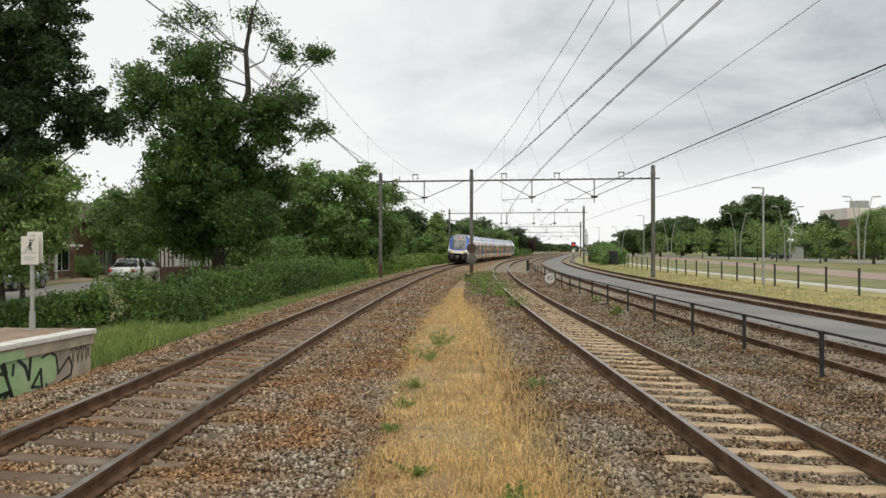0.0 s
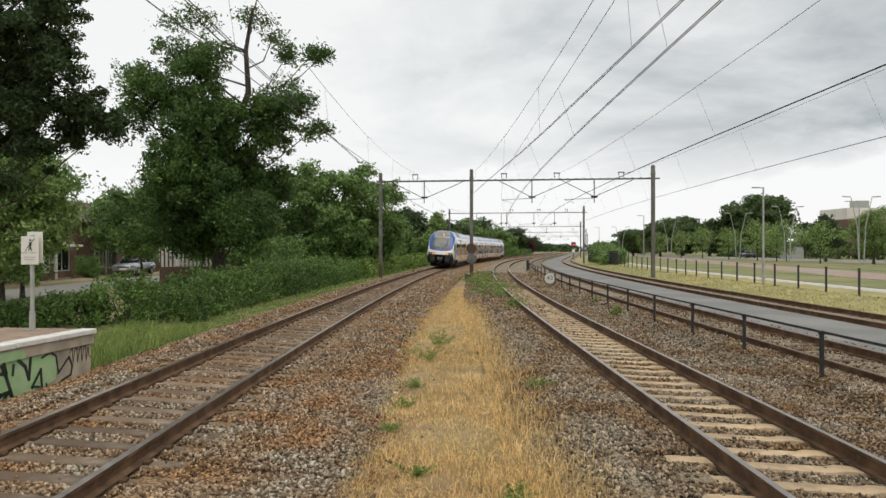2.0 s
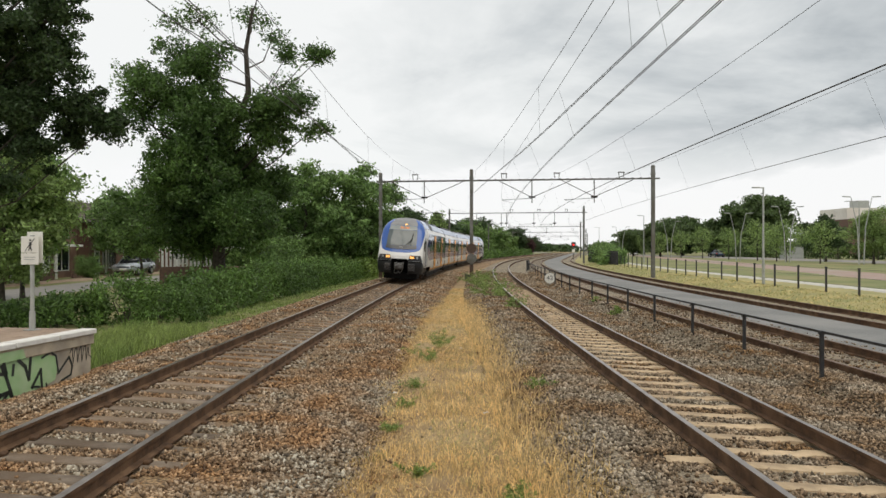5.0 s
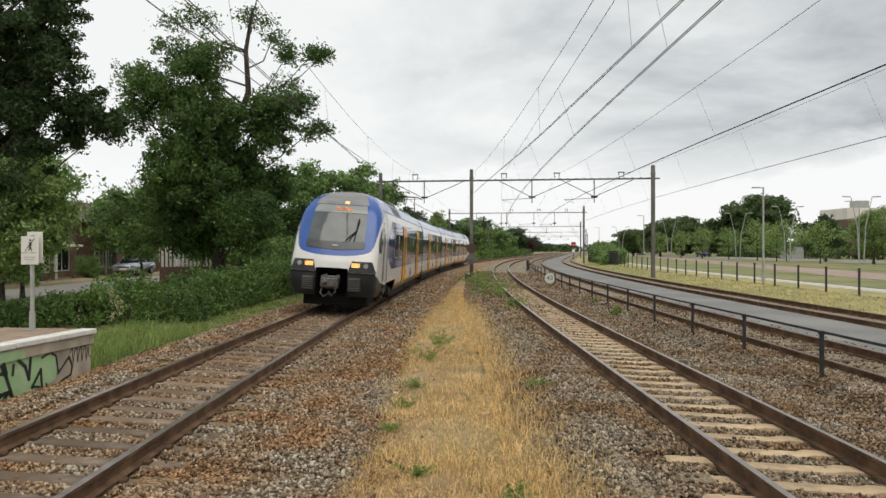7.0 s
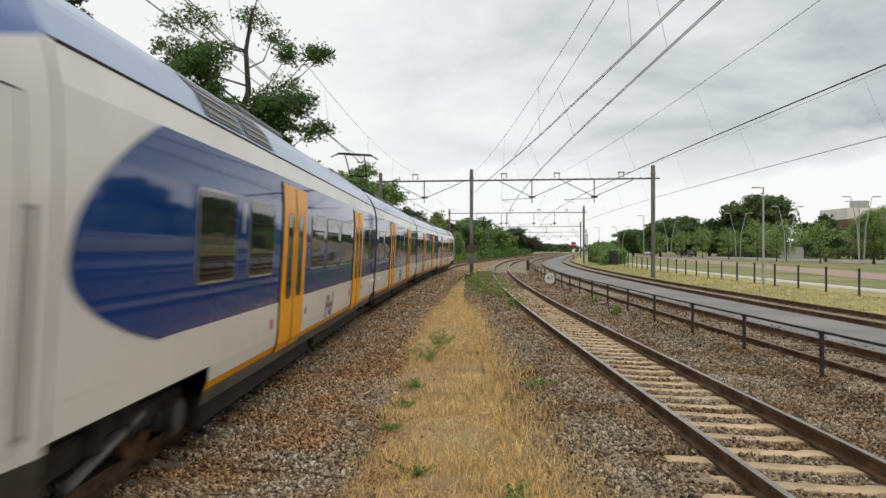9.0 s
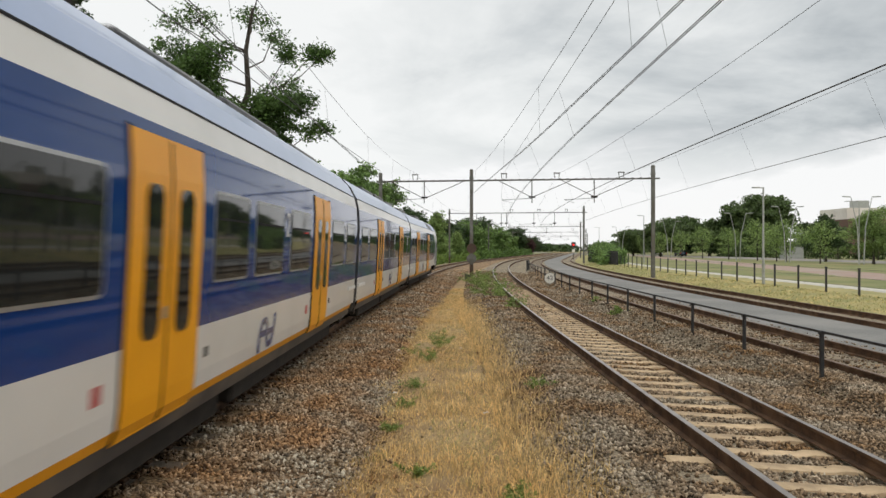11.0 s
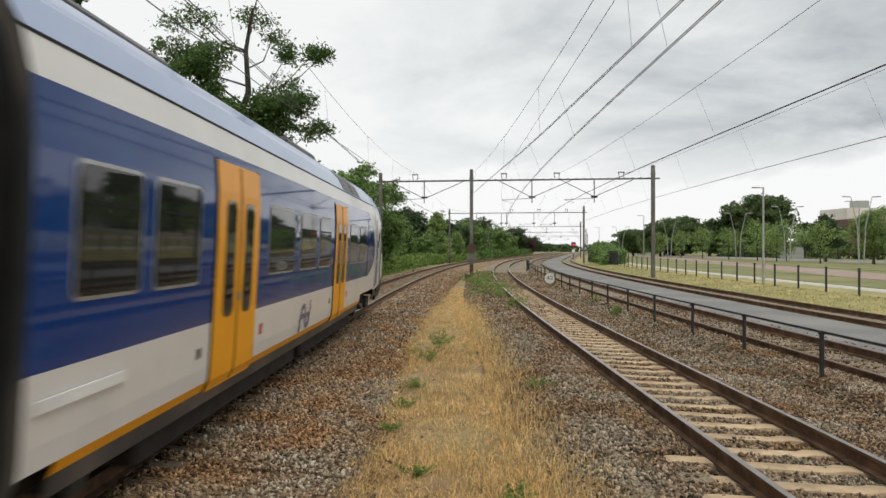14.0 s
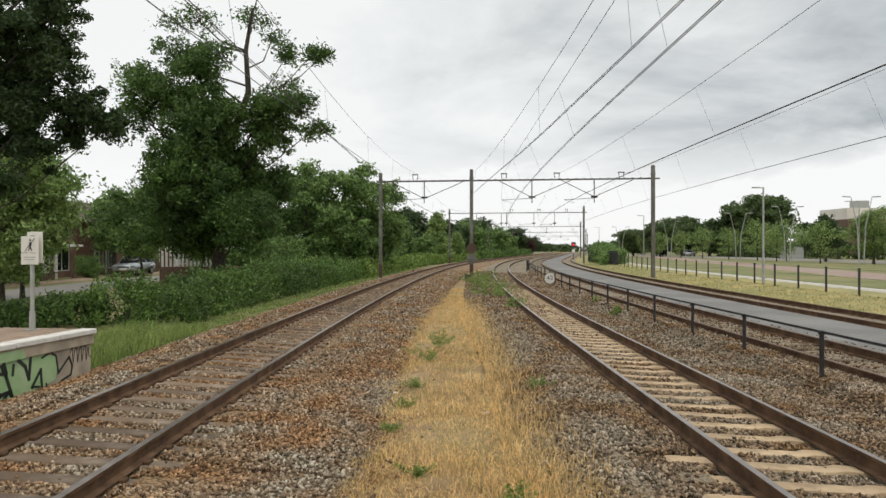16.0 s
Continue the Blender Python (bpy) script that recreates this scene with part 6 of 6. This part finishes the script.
CARS = [
    (vehicle("dark blue car driving away along the main road", M["car_dark"], pose(56, 118, 0.5)), [(0, -2.0, 118), (1, -2, 125), (2, -2, 131.5), (3, -2, 137), (4, -2, 142.5), (6.5, -2, 153), (9, -2, 164), (12, -2, 174), (16, -2, 187)], True, "road"),
    (vehicle("white car driving towards the station on the main road", M["car_white"], pose(53, 180, 0.5)), [(0, 0.3, 246), (12.5, 0.3, 192), (14, 0.3, 184), (15, 0.3, 178), (16, 0.3, 172)], False, "road"),
    (vehicle("silver car driving along the street behind the hedge", M["car_silver"], pose(-22, 38, 0)), [(0, -22.1, 38.3), (0.2, -22.1, 36.0), (2, -22.1, 16.0), (5, -22.1, -18), (16, -22.1, -140)], False, "street"),
    (vehicle("white car driving away along the street behind the hedge", M["car_white"], pose(-19.5, 48, 0)), [(0, -20.0, 48.5), (0.6, -20.0, 53.5), (1.6, -20.0, 61.5), (4, -20, 80), (8, -20, 112), (16, -20, 178)], True, "street"),
]
vehicle("grey-blue car parked beside the street", M["car_silver"], pose(-24.2, 58.5, ground_z(-24.2, 58.5) + 0.12))


# ================= lamps, signal, boards =================
def tall_lamp(x, y, h, arm, label):
    z = ground_z(x, y)
    l = thing("street_lamp", label, "street lamp", "lamp posts along the road", at=pose(x, y, z))
    part("pole", rods([((0, 0, -0.1), (0, 0, 1.2), 0.085), ((0, 0, 1.2), (0, 0, h), 0.065, 0.045)], 10), M["pole"], l)
    part("arm", rods([((0.05, 0, h), (arm, 0, h + 0.03), 0.03)], 6), M["pole"], l)
    part("lamp_head", boxes(*[sorted((arm, arm * 0.35)) + [-0.09, 0.09, h - 0.02, h + 0.05]], bevel=0.015), M["pole"], l)


tall_lamp(18.25, 42.5, 5.5, -0.65, "slim grey lamp post on the verge")
tall_lamp(28.0, 104, 6.6, -0.9, "distant grey lamp post on the verge")
tall_lamp(33.5, 160, 6.6, -0.9, "distant grey lamp post on the verge")
tall_lamp(46.3, 83, 7.0, -1.6, "grey lamp post beside the cycle path")


def leaning_lamp(x, y, h, label="pair of slanted grey lamp masts beside the cycle path"):
    z = ground_z(x, y)
    l = thing("leaning_lamp", label, "street lamp", "slanted lamp masts", at=pose(x, y, z))
    for s in (-1, 1):
        m = part("mast", rods([((s * 0.25, 0, -0.1), (s * 0.45, 0, h * 0.55), 0.075, 0.06), ((s * 0.45, 0, h * 0.55), (s * 1.15, 0, h), 0.06, 0.04)], 8), M["pole"], l)
        part("lamp_head", rods([((s * 1.2, 0, h + 0.03), (s * 2.1, 0, h + 0.08), 0.06)], 6), M["pole"], m)


for x, y, h in ((43.5, 110, 7.0), (42.5, 140, 7.0), (44.8, 97, 7.2), (41.0, 172, 7.0), (46.0, 82, 7.4)):
    leaning_lamp(x, y, h)


def signal():
    s = thing("railway_signal", "railway signal showing red on a thin post", "signal", at=pose(26.4, 151, -0.2))
    part("post", rods([((0, 0, 0), (0, 0, 2.6), 0.07)], 8), M["steel"], s)
    hd = part("signal_head", boxes((-0.45, 0.45, -0.1, 0.12, 2.5, 3.6), bevel=0.15), M["black"], s)
    bm = bmesh.new()
    disc(bm, (0, -0.14, 3.05), 0.17, 0.08, "Y", 16)
    part("red_lamp", bm, M["lamp_red"], hd, "lit red signal lamp")
    part("marker_board", boxes((-0.3, 0.3, -0.1, -0.06, 1.5, 2.1), bevel=0.02), M["sign_white"], s)


signal()


def board(text):
    x, y = off_x(2.55)(46.5), 46.5
    b = thing("distance_board", "round white board with black number 42 by the railing", "sign", at=pose(x, y, 0))
    part("post", rods([((0, 0.03, -0.6), (0, 0.03, 0.4), 0.03)], 8), M["pole"], b)
    bm = bmesh.new()
    disc(bm, (0, 0, 0.18), 0.33, 0.02, "Y", 28)
    part("disc", bm, M["sign_white"], b)
    bm = bmesh.new()
    disc(bm, (0, 0.012, 0.18), 0.355, 0.015, "Y", 28)
    part("rim", bm, M["black"], b)
    cu = bpy.data.curves.new("number", "FONT")
    cu.body, cu.size, cu.extrude, cu.align_x, cu.align_y = text, 0.40, 0.003, "CENTER", "CENTER"
    ob = new("tmp", cu)
    me = bpy.data.meshes.new_from_object(ob.evaluated_get(bpy.context.evaluated_depsgraph_get()))
    bpy.data.objects.remove(ob)
    me.materials.clear()
    me.materials.append(M["sign_black"])
    q = put("number", me, b)
    q.matrix_basis = pose(0, -0.016, 0.18, 90, 0, 0)


board("42")


def mast_boards():
    y = 57.4
    for z, mt, lb in ((2.05, "rust", "round brown back of a trackside sign"), (1.25, "steel", "round grey back of a trackside sign")):
        b = thing("trackside_sign", lb, "sign", at=pose(2.2, y, z))
        bm = bmesh.new()
        disc(bm, (0, 0, 0), 0.38, 0.03, "Y", 24)
        part("disc", bm, M[mt], b)
        part("bracket", boxes((-0.05, 0.05, 0.01, 0.14, -0.2, 0.2)), M["steel"], b)
    b = thing("junction_box", "small black equipment box on a post beside the mast", "box", at=pose(1.85, 56.8, -0.75))
    part("post", rods([((0, 0, 0), (0, 0, 0.5), 0.04)], 8), M["black"], b)
    part("case", boxes((-0.2, 0.2, -0.15, 0.15, 0.4, 0.85), bevel=0.04), M["black"], b)


mast_boards()


# ================= building on the right =================
def far_building():
    b = thing("office_building", "pale and brick office building with tall window strips beyond the trees", "building", at=pose(113.5, 186, 0))
    part("brick_wing", boxes((-12, 0, 0, 14, -0.3, 9.5)), M["brick"], b, "red-brown brick wing")
    part("white_block", boxes((-9.5, 4, 6, 20, -0.3, 12.6)), M["cream"], b, "white upper block")
    part("lift_house", boxes((-5.6, -2.6, 8, 12, 12.6, 14.6)), M["pole"], b, "grey rooftop plant room")
    w = part("front_wing", boxes((0.01, 16, -1.5, 14, -0.3, 9.6)), M["cream"], b, "cream front with tall windows")
    for k in range(8):
        part("tall_window", boxes((1.2 + k * 1.8, 2.1 + k * 1.8, -1.6, -1.5, 1.0, 8.2)), M["glass_dark"], w)
    for k in range(4):
        part("window", boxes((-11 + k * 2.8, -9.4 + k * 2.8, -0.1, 0, 5.0, 6.8)), M["glass_dark"], b)
    c = thing("utility_cabin", "small grey-blue utility cabin beside the road", "cabin", at=pose(57.5, 122, 0.4))
    part("walls", boxes((-1.5, 1.5, 0, 2.2, 0, 2.0), bevel=0.03), M["pole"], c)
    part("roof", boxes((-1.6, 1.6, -0.1, 2.3, 2.0, 2.15), bevel=0.03), M["steel"], c)


far_building()


# ================= stones, grass, weeds =================
def indexed(name, verts, faces, material):
    me = bpy.data.meshes.new(name)
    nv, nf, k = len(verts), len(faces), faces.shape[1]
    me.vertices.add(nv), me.loops.add(nf * k), me.polygons.add(nf)
    me.vertices.foreach_set("co", verts.astype(np.float32).ravel())
    me.loops.foreach_set("vertex_index", faces.astype(np.int32).ravel())
    me.polygons.foreach_set("loop_start", np.arange(0, nf * k, k, dtype=np.int32))
    me.materials.append(material)
    me.update(calc_edges=True)
    return me


OCTA = np.array([(1, 0, 0), (-1, 0, 0), (0, 1, 0), (0, -1, 0), (0, 0, 1), (0, 0, -1)], float)
CF = np.array([(0, 2, 4), (2, 1, 4), (1, 3, 4), (3, 0, 4), (2, 0, 5), (1, 2, 5), (3, 1, 5), (0, 3, 5)])


def rocks(name, label, x, y, z, size, material, seed):
    rng = np.random.default_rng(seed)
    n = len(x)
    v = (OCTA[None] * rng.uniform(0.7, 1.25, (n, 6, 1)) + rng.normal(size=(n, 6, 3)) * 0.28) * rng.uniform(0.65, 1.15, (n, 1, 3))
    q = rng.normal(size=(n, 4))
    q /= np.linalg.norm(q, axis=1)[:, None]
    w, a, b, c = q.T
    R = np.stack([1 - 2 * (b * b + c * c), 2 * (a * b - c * w), 2 * (a * c + b * w), 2 * (a * b + c * w), 1 - 2 * (a * a + c * c), 2 * (b * c - a * w), 2 * (a * c - b * w), 2 * (b * c + a * w), 1 - 2 * (a * a + b * b)], 1).reshape(n, 3, 3)
    v = np.einsum("nij,nkj->nki", R, v) * size[:, None, None] + np.stack([x, y, z], 1)[:, None]
    f = CF[None] + (np.arange(n) * 6)[:, None, None]
    ob = put(name, indexed(name, v.reshape(-1, 3), f.reshape(-1, 3), material))
    tagged(ob, label, "stones", kind="stuff")


def scatter(fx, cant, u0, u1, n_near, n_far, seed, pitch_start, sleepers=True, top=-0.205, d1=13.0, d2=34.0, bury=1.3):
    rng = np.random.default_rng(seed)
    d = np.concatenate([rng.uniform(4.5, d1, n_near), d1 + (d2 - d1) * rng.uniform(0, 1, n_far) ** 1.9])
    u = rng.uniform(u0, u1, len(d))
    edge = np.minimum(u - u0, u1 - u)
    keep = rng.uniform(size=len(d)) < np.clip(edge / 0.3 + 0.3, 0, 1)
    rail = np.minimum(np.abs(u - 0.7535), np.abs(u + 0.7535)) < 0.10
    at = np.array(SLEEPERS[pitch_start])
    k = np.clip(np.searchsorted(at, d), 1, len(at) - 1)
    skew = np.array([slope_of(fx, v) for v in d]) * u
    ph = np.minimum(np.abs(d + skew - at[k - 1]), np.abs(d + skew - at[k]))
    if sleepers:
        reach = np.where(d < 7.6, 1.30, bury + 0.06 * rng.normal(size=len(d)))
        on = (ph < 0.155) & (np.abs(u) < reach)
        keep &= ~(on & (rng.uniform(size=len(d)) < 0.985))
    keep &= ~rail
    d, u = d[keep], u[keep]
    size = rng.uniform(0.014, 0.032, len(d)) * np.interp(d, [d1, d1 + 5, 35, 80], [1.0, 1.2, 1.5, 2.2])
    x = np.array([fx(v) for v in d]) + u
    z = top + np.where(np.abs(u) > 0.9, 0.035, 0.0) - u * cant + rng.uniform(-0.008, 0.022, len(d)) + np.where((np.abs(u) > bury) & (d > 7.6), 0.028, 0.0)
    z -= np.where(u < 0, np.clip(-1.65 - u, 0, 2) * 0.27, np.clip(u - 2.6, 0, 2) * 0.12)
    return x, d, z, size


L1 = scatter(left_x, CANT, -2.9, 3.3, 58000, 44000, 1, 3, top=-0.200, d2=80)
rocks("loose_stones", "loose rust-stained ballast stones around the wooden sleepers", *L1, M["stone"], 1)
R1 = scatter(right_x, CANT, -2.75, 3.5, 56000, 50000, 2, 4, top=-0.222, d2=70, bury=0.84)
RU = R1[0] - np.array([right_x(v) for v in R1[1]])
R1 = (R1[0], R1[1], np.where(RU > 2.35, np.interp(RU, [2.35, 2.65], [-0.34, -0.14]) + 0.01, R1[2]), R1[3])
rocks("loose_stones", "loose grey-brown ballast stones around the concrete sleepers", *R1, M["stone_grey"], 2)
S3 = scatter(off_x(4.2), 0.0, -1.6, 1.4, 5000, 9000, 3, 5, top=-0.168, d1=16)
rocks("loose_stones", "loose grey stones in the siding track", *S3, M["stone_grey"], 3)


def blades(name, label, x, y, h, material, seed, width=0.006, lean=0.45):
    rng = np.random.default_rng(seed)
    n = len(x)
    z = np.array([ground_z(a, b) for a, b in zip(x, y)]) - 0.01
    an = rng.uniform(0, 2 * math.pi, n)
    sx, sy = np.cos(an) * width, np.sin(an) * width
    lx, ly = rng.normal(size=n) * lean * h, rng.normal(size=n) * lean * h
    p = np.stack([x, y, z], 1)
    s = np.stack([sx, sy, np.zeros(n)], 1)
    mid = p + np.stack([lx * 0.35, ly * 0.35, h * 0.6], 1)
    tip = p + np.stack([lx, ly, h * np.clip(1 - 0.3 * np.hypot(lx, ly) / (h + 1e-6), 0.4, 1)], 1)
    v = np.stack([p - s, p + s, mid + s * 0.8, tip, mid - s * 0.8], 1).reshape(-1, 3)
    f = np.array([(0, 1, 2), (0, 2, 4), (4, 2, 3)])[None] + (np.arange(n) * 5)[:, None, None]
    ob = put(name, indexed(name, v, f.reshape(-1, 3), material))
    tagged(ob, label, "grass", kind="stuff")


def strip_points(rng, n, d0, d1, lo, hi, power=1.6):
    d = d0 + (d1 - d0) * rng.uniform(0, 1, n) ** power
    f = rng.uniform(0, 1, n)
    x = np.array([lo(v) + (hi(v) - lo(v)) * q for v, q in zip(d, f)])
    return x, d


rng = np.random.default_rng(90)
lo = lambda d: float(np.interp(d, [4, 7, 15, 30, 60], [-1.25, -1.25, -1.6, -1.2, 0.6]))
hi = lambda d: float(np.interp(d, [4, 7, 15, 30, 60], [1.75, 1.75, 1.9, 1.5, 2.6]))
x, d = strip_points(rng, 120000, 4.6, 50, lambda v: lo(v) - 0.3, lambda v: hi(v) + 0.35)
rag = np.array([0.45 * noise.noise(Vector((0.0, q * 0.9, 4.0))) + 0.3 * noise.noise(Vector((a * 2.0, q * 2.6, 6.0))) for a, q in zip(x, d)])
keep = (x > np.array([lo(q) for q in d]) + rag) & (x < np.array([hi(q) for q in d]) - rag)
x, d = x[keep], d[keep]
nz = np.array([noise.noise(Vector((a * 0.9, b * 0.6, 2.0))) + 0.5 * noise.noise(Vector((a * 3.1, b * 2.2, 8.0))) for a, b in zip(x, d)])
mid = np.array([(a - lo(b)) / (hi(b) - lo(b)) for a, b in zip(x, d)])
keep = (nz + 0.25 * mid + rng.normal(size=len(x)) * 0.15) > -0.22
x, d, mid = x[keep], d[keep], mid[keep]
blades("dry_grass", "straw-coloured dry grass between the tracks", x, d, rng.uniform(0.025, 0.10, len(x)) * (0.8 + 1.5 * np.clip(mid, 0, 1) ** 3), M["grass_dry"], 91, 0.0035, 0.8)
x, d = strip_points(rng, 24000, 4.6, 34, lambda v: hi(v) - 1.1, lambda v: hi(v) + 0.35 * noise.noise(Vector((0.0, v * 0.9, 9.0))) + 0.1)
blades("dry_grass", "tall straw-coloured dry stalks beside the ballast", x, d, rng.uniform(0.12, 0.36, len(x)) * rng.uniform(0.6, 1.2, len(x)), M["grass_dry"], 92, 0.0042, 0.4)
x, d = strip_points(rng, 34000, 4.6, 40, lambda v: lo(v) - 0.2, hi)
nz = np.array([noise.noise(Vector((a * 1.3, q * 0.8, 22.0))) + 0.5 * noise.noise(Vector((a * 4.0, q * 3.0, 28.0))) for a, q in zip(x, d)])
x, d, nz = x[nz > -0.05], d[nz > -0.05], nz[nz > -0.05]
blades("dry_grass", "knee-high straw tufts in patches between the tracks", x, d, rng.uniform(0.07, 0.17, len(x)) * (0.7 + 1.2 * np.clip(nz, 0, 0.6)), M["grass_dry"], 98, 0.0035, 0.55)
x, d = strip_points(rng, 26000, 4.6, 45, lambda v: lo(v) - 0.85, lambda v: lo(v) + 0.9)
nz = np.array([noise.noise(Vector((a * 1.0, q * 0.7, 32.0))) + 0.5 * noise.noise(Vector((a * 3.0, q * 2.0, 38.0))) for a, q in zip(x, d)])
x, d = x[nz > 0.0], d[nz > 0.0]
blades("dead_grass", "brown dead grass creeping over the edge of the ballast", x, d, rng.uniform(0.04, 0.13, len(x)), M["grass_dead"], 99, 0.0035, 0.9)
n = 9000
d = 4.6 + 30 * rng.uniform(0, 1, n) ** 1.7
x = np.array([lo(v) for v in d]) - 0.5 + np.abs(rng.normal(size=n)) * 0.55
rocks("loose_stones", "scattered ballast stones strewn into the dry grass", x, d, np.array([ground_z(a, q) for a, q in zip(x, d)]) + 0.012, rng.uniform(0.012, 0.03, n), M["stone"], 7)
x, d = strip_points(rng, 26000, 4.6, 45, lo, hi)
nz = np.array([noise.noise(Vector((a * 1.1, q * 0.5, 12.0))) + 0.6 * noise.noise(Vector((a * 3.5, q * 2.0, 18.0))) for a, q in zip(x, d)])
x, d = x[nz > 0.12], d[nz > 0.12]
blades("green_grass", "thin green tufts among the dry grass", x, d, rng.uniform(0.03, 0.11, len(x)), M["grass_verge"], 97, 0.0035, 0.7)
x, d = strip_points(rng, 9000, 13.2, 20.5, lambda v: -8.6 + (v - 13) * 0.02, lambda v: -6.55 + (v - 13) * 0.02, 1.0)
blades("green_grass", "tall green grass and weeds behind the platform end", x, d, rng.uniform(0.15, 0.5, len(x)), M["grass_green"], 89, 0.005, 0.45)
x, d = strip_points(rng, 30000, 9, 90, lambda v: left_x(v) - 4.3, lambda v: left_x(v) - 2.2, 1.4)
blades("green_grass", "green grass bank between the ballast and the hedge", x, d, rng.uniform(0.05, 0.14, len(x)), M["grass_green"], 93, 0.010, 0.6)
x, d = strip_points(rng, 22000, 14, 110, lambda v: off_x(10.9)(v), lambda v: off_x(14.6)(v), 1.3)
blades("verge_grass", "yellow-green rough grass along the post fence", x, d, rng.uniform(0.03, 0.09, len(x)), M["grass_verge"], 94, 0.012, 0.8)
x, d = strip_points(rng, 6000, 10, 60, lambda v: off_x(10.9)(v), lambda v: off_x(14.6)(v), 1.3)
blades("verge_grass", "dry straw tufts along the post fence", x, d, rng.uniform(0.04, 0.10, len(x)), M["grass_dry"], 95, 0.01, 0.8)
x, d = strip_points(rng, 5000, 9, 30, lambda v: off_x(2.5)(v), lambda v: off_x(3.0)(v), 1.2)
nz = np.array([noise.noise(Vector((a * 0.2, b * 0.45, 5.0))) for a, b in zip(x, d)])
x, d = x[nz > 0.08], d[nz > 0.08]
blades("dry_grass", "dry grass tufts at the foot of the railing", x, d, rng.uniform(0.1, 0.3, len(x)), M["grass_dry"], 96, 0.006)


def weed(x, y, h, w, n, seed, leaf, size=0.03, label="green weed growing in the dry grass"):
    rng = np.random.default_rng(seed)
    z = ground_z(x, y)
    t = thing("weed", label, "weed", "weeds between the tracks", at=pose(x, y, z))
    rows, tips = [], []
    for k in range(9):
        e = np.array([rng.normal() * w * 0.5, rng.normal() * w * 0.5, h * rng.uniform(0.5, 1.0)])
        rows.append(([(0, 0, -0.02), e * 0.5 + rng.normal(size=3) * 0.02, e], [0.005, 0.004, 0.002]))
        tips += [e * f for f in (0.4, 0.6, 0.8, 1.0)]
    put("stems", tubes_mesh("stems", rows, M["grass_green"], 4), t)
    put("leaves", fast_mesh("leaves", clumps(np.array(tips), rng, n, size, w * 0.28, 0.2), 4, M[leaf]), t)


for i, (px, d, h, w, n) in enumerate(((775, 17.5, 0.42, 0.5, 600), (760, 15.5, 0.3, 0.4, 400), (738, 12.5, 0.14, 0.3, 250), (955, 11.5, 0.35, 0.28, 500), (500, 8.9, 0.22, 0.25, 350), (915, 6.6, 0.22, 0.22, 350), (715, 11.0, 0.12, 0.25, 200), (850, 50, 0.9, 1.2, 900), (842, 46, 0.8, 1.2, 900), (862, 40, 0.8, 1.3, 900), (880, 33, 0.7, 0.9, 700), (905, 27, 0.6, 0.7, 500), (856, 36, 0.7, 1.0, 700), (1095, 26, 0.5, 0.5, 500), (1055, 31, 0.5, 0.6, 500), (1425, 11.8, 0.2, 0.3, 300), (735, 7.6, 0.12, 0.2, 200), (690, 9.6, 0.12, 0.25, 200), (1540, 12.5, 0.22, 0.4, 300))):
    weed((px - 784) / 1320 * d, d, h, w * 0.8, n * 2, 300 + i, "grass_green", 0.016 if d < 20 else 0.035)


def litter(x, y, s, seed):
    z = ground_z(x, y)
    bm = bmesh.new()
    bmesh.ops.create_grid(bm, x_segments=3, y_segments=3, size=s)
    q = random.Random(seed)
    for v in bm.verts:
        v.co.z = q.uniform(0, s * 0.7)
    bmesh.ops.solidify(bm, geom=list(bm.faces), thickness=0.002)
    ob = part("litter", bm, M["white_paint"])
    ob.matrix_basis = pose(x, y, z + 0.04, 0, 0, q.uniform(0, 90))
    tagged(ob, "crumpled scrap of white paper on the ground", "litter", "scraps of litter")


for i, (px, d, s) in enumerate(((705, 17.3, 0.06), (860, 10.3, 0.03), (977, 8.0, 0.03), (815, 17, 0.03), (1343, 31, 0.10), (1345, 17.0, 0.06), (1305, 19.0, 0.07), (700, 12.0, 0.03))):
    litter((px - 784) / 1320 * d, d, s, i)
def motions():
    ts = [k * 0.5 for k in range(33)]
    ends = [0, END_L, END_L + MID_L, END_L + 2 * MID_L]
    for k, car in enumerate(TRAIN):
        rows = []
        for t in ts:
            s = NOSE_S - SPEED * t + ends[k]
            rows.append((t, car_pose(s, END_L if k in (0, 3) else MID_L, k == 3)))
        walk(car, rows)
    for car, rows, away, where in CARS:
        out = []
        for t, a, d in rows:
            x = road_x(d) + a if where == "road" else a
            z = ground_z(x, d) + (0.08 if where == "road" else 0.05)
            out.append((t, pose(x, d, z, 0, 0, 180 if away else 0)))
        walk(car, out)
    # wheels roll with the cars
    for wheel, y, sense in WHEELS:
        walk(wheel, [(k / 30, pose(0, y, 0.43, sense * math.degrees(SPEED / 0.43) * k / 30)) for k in range(481)])

motions()
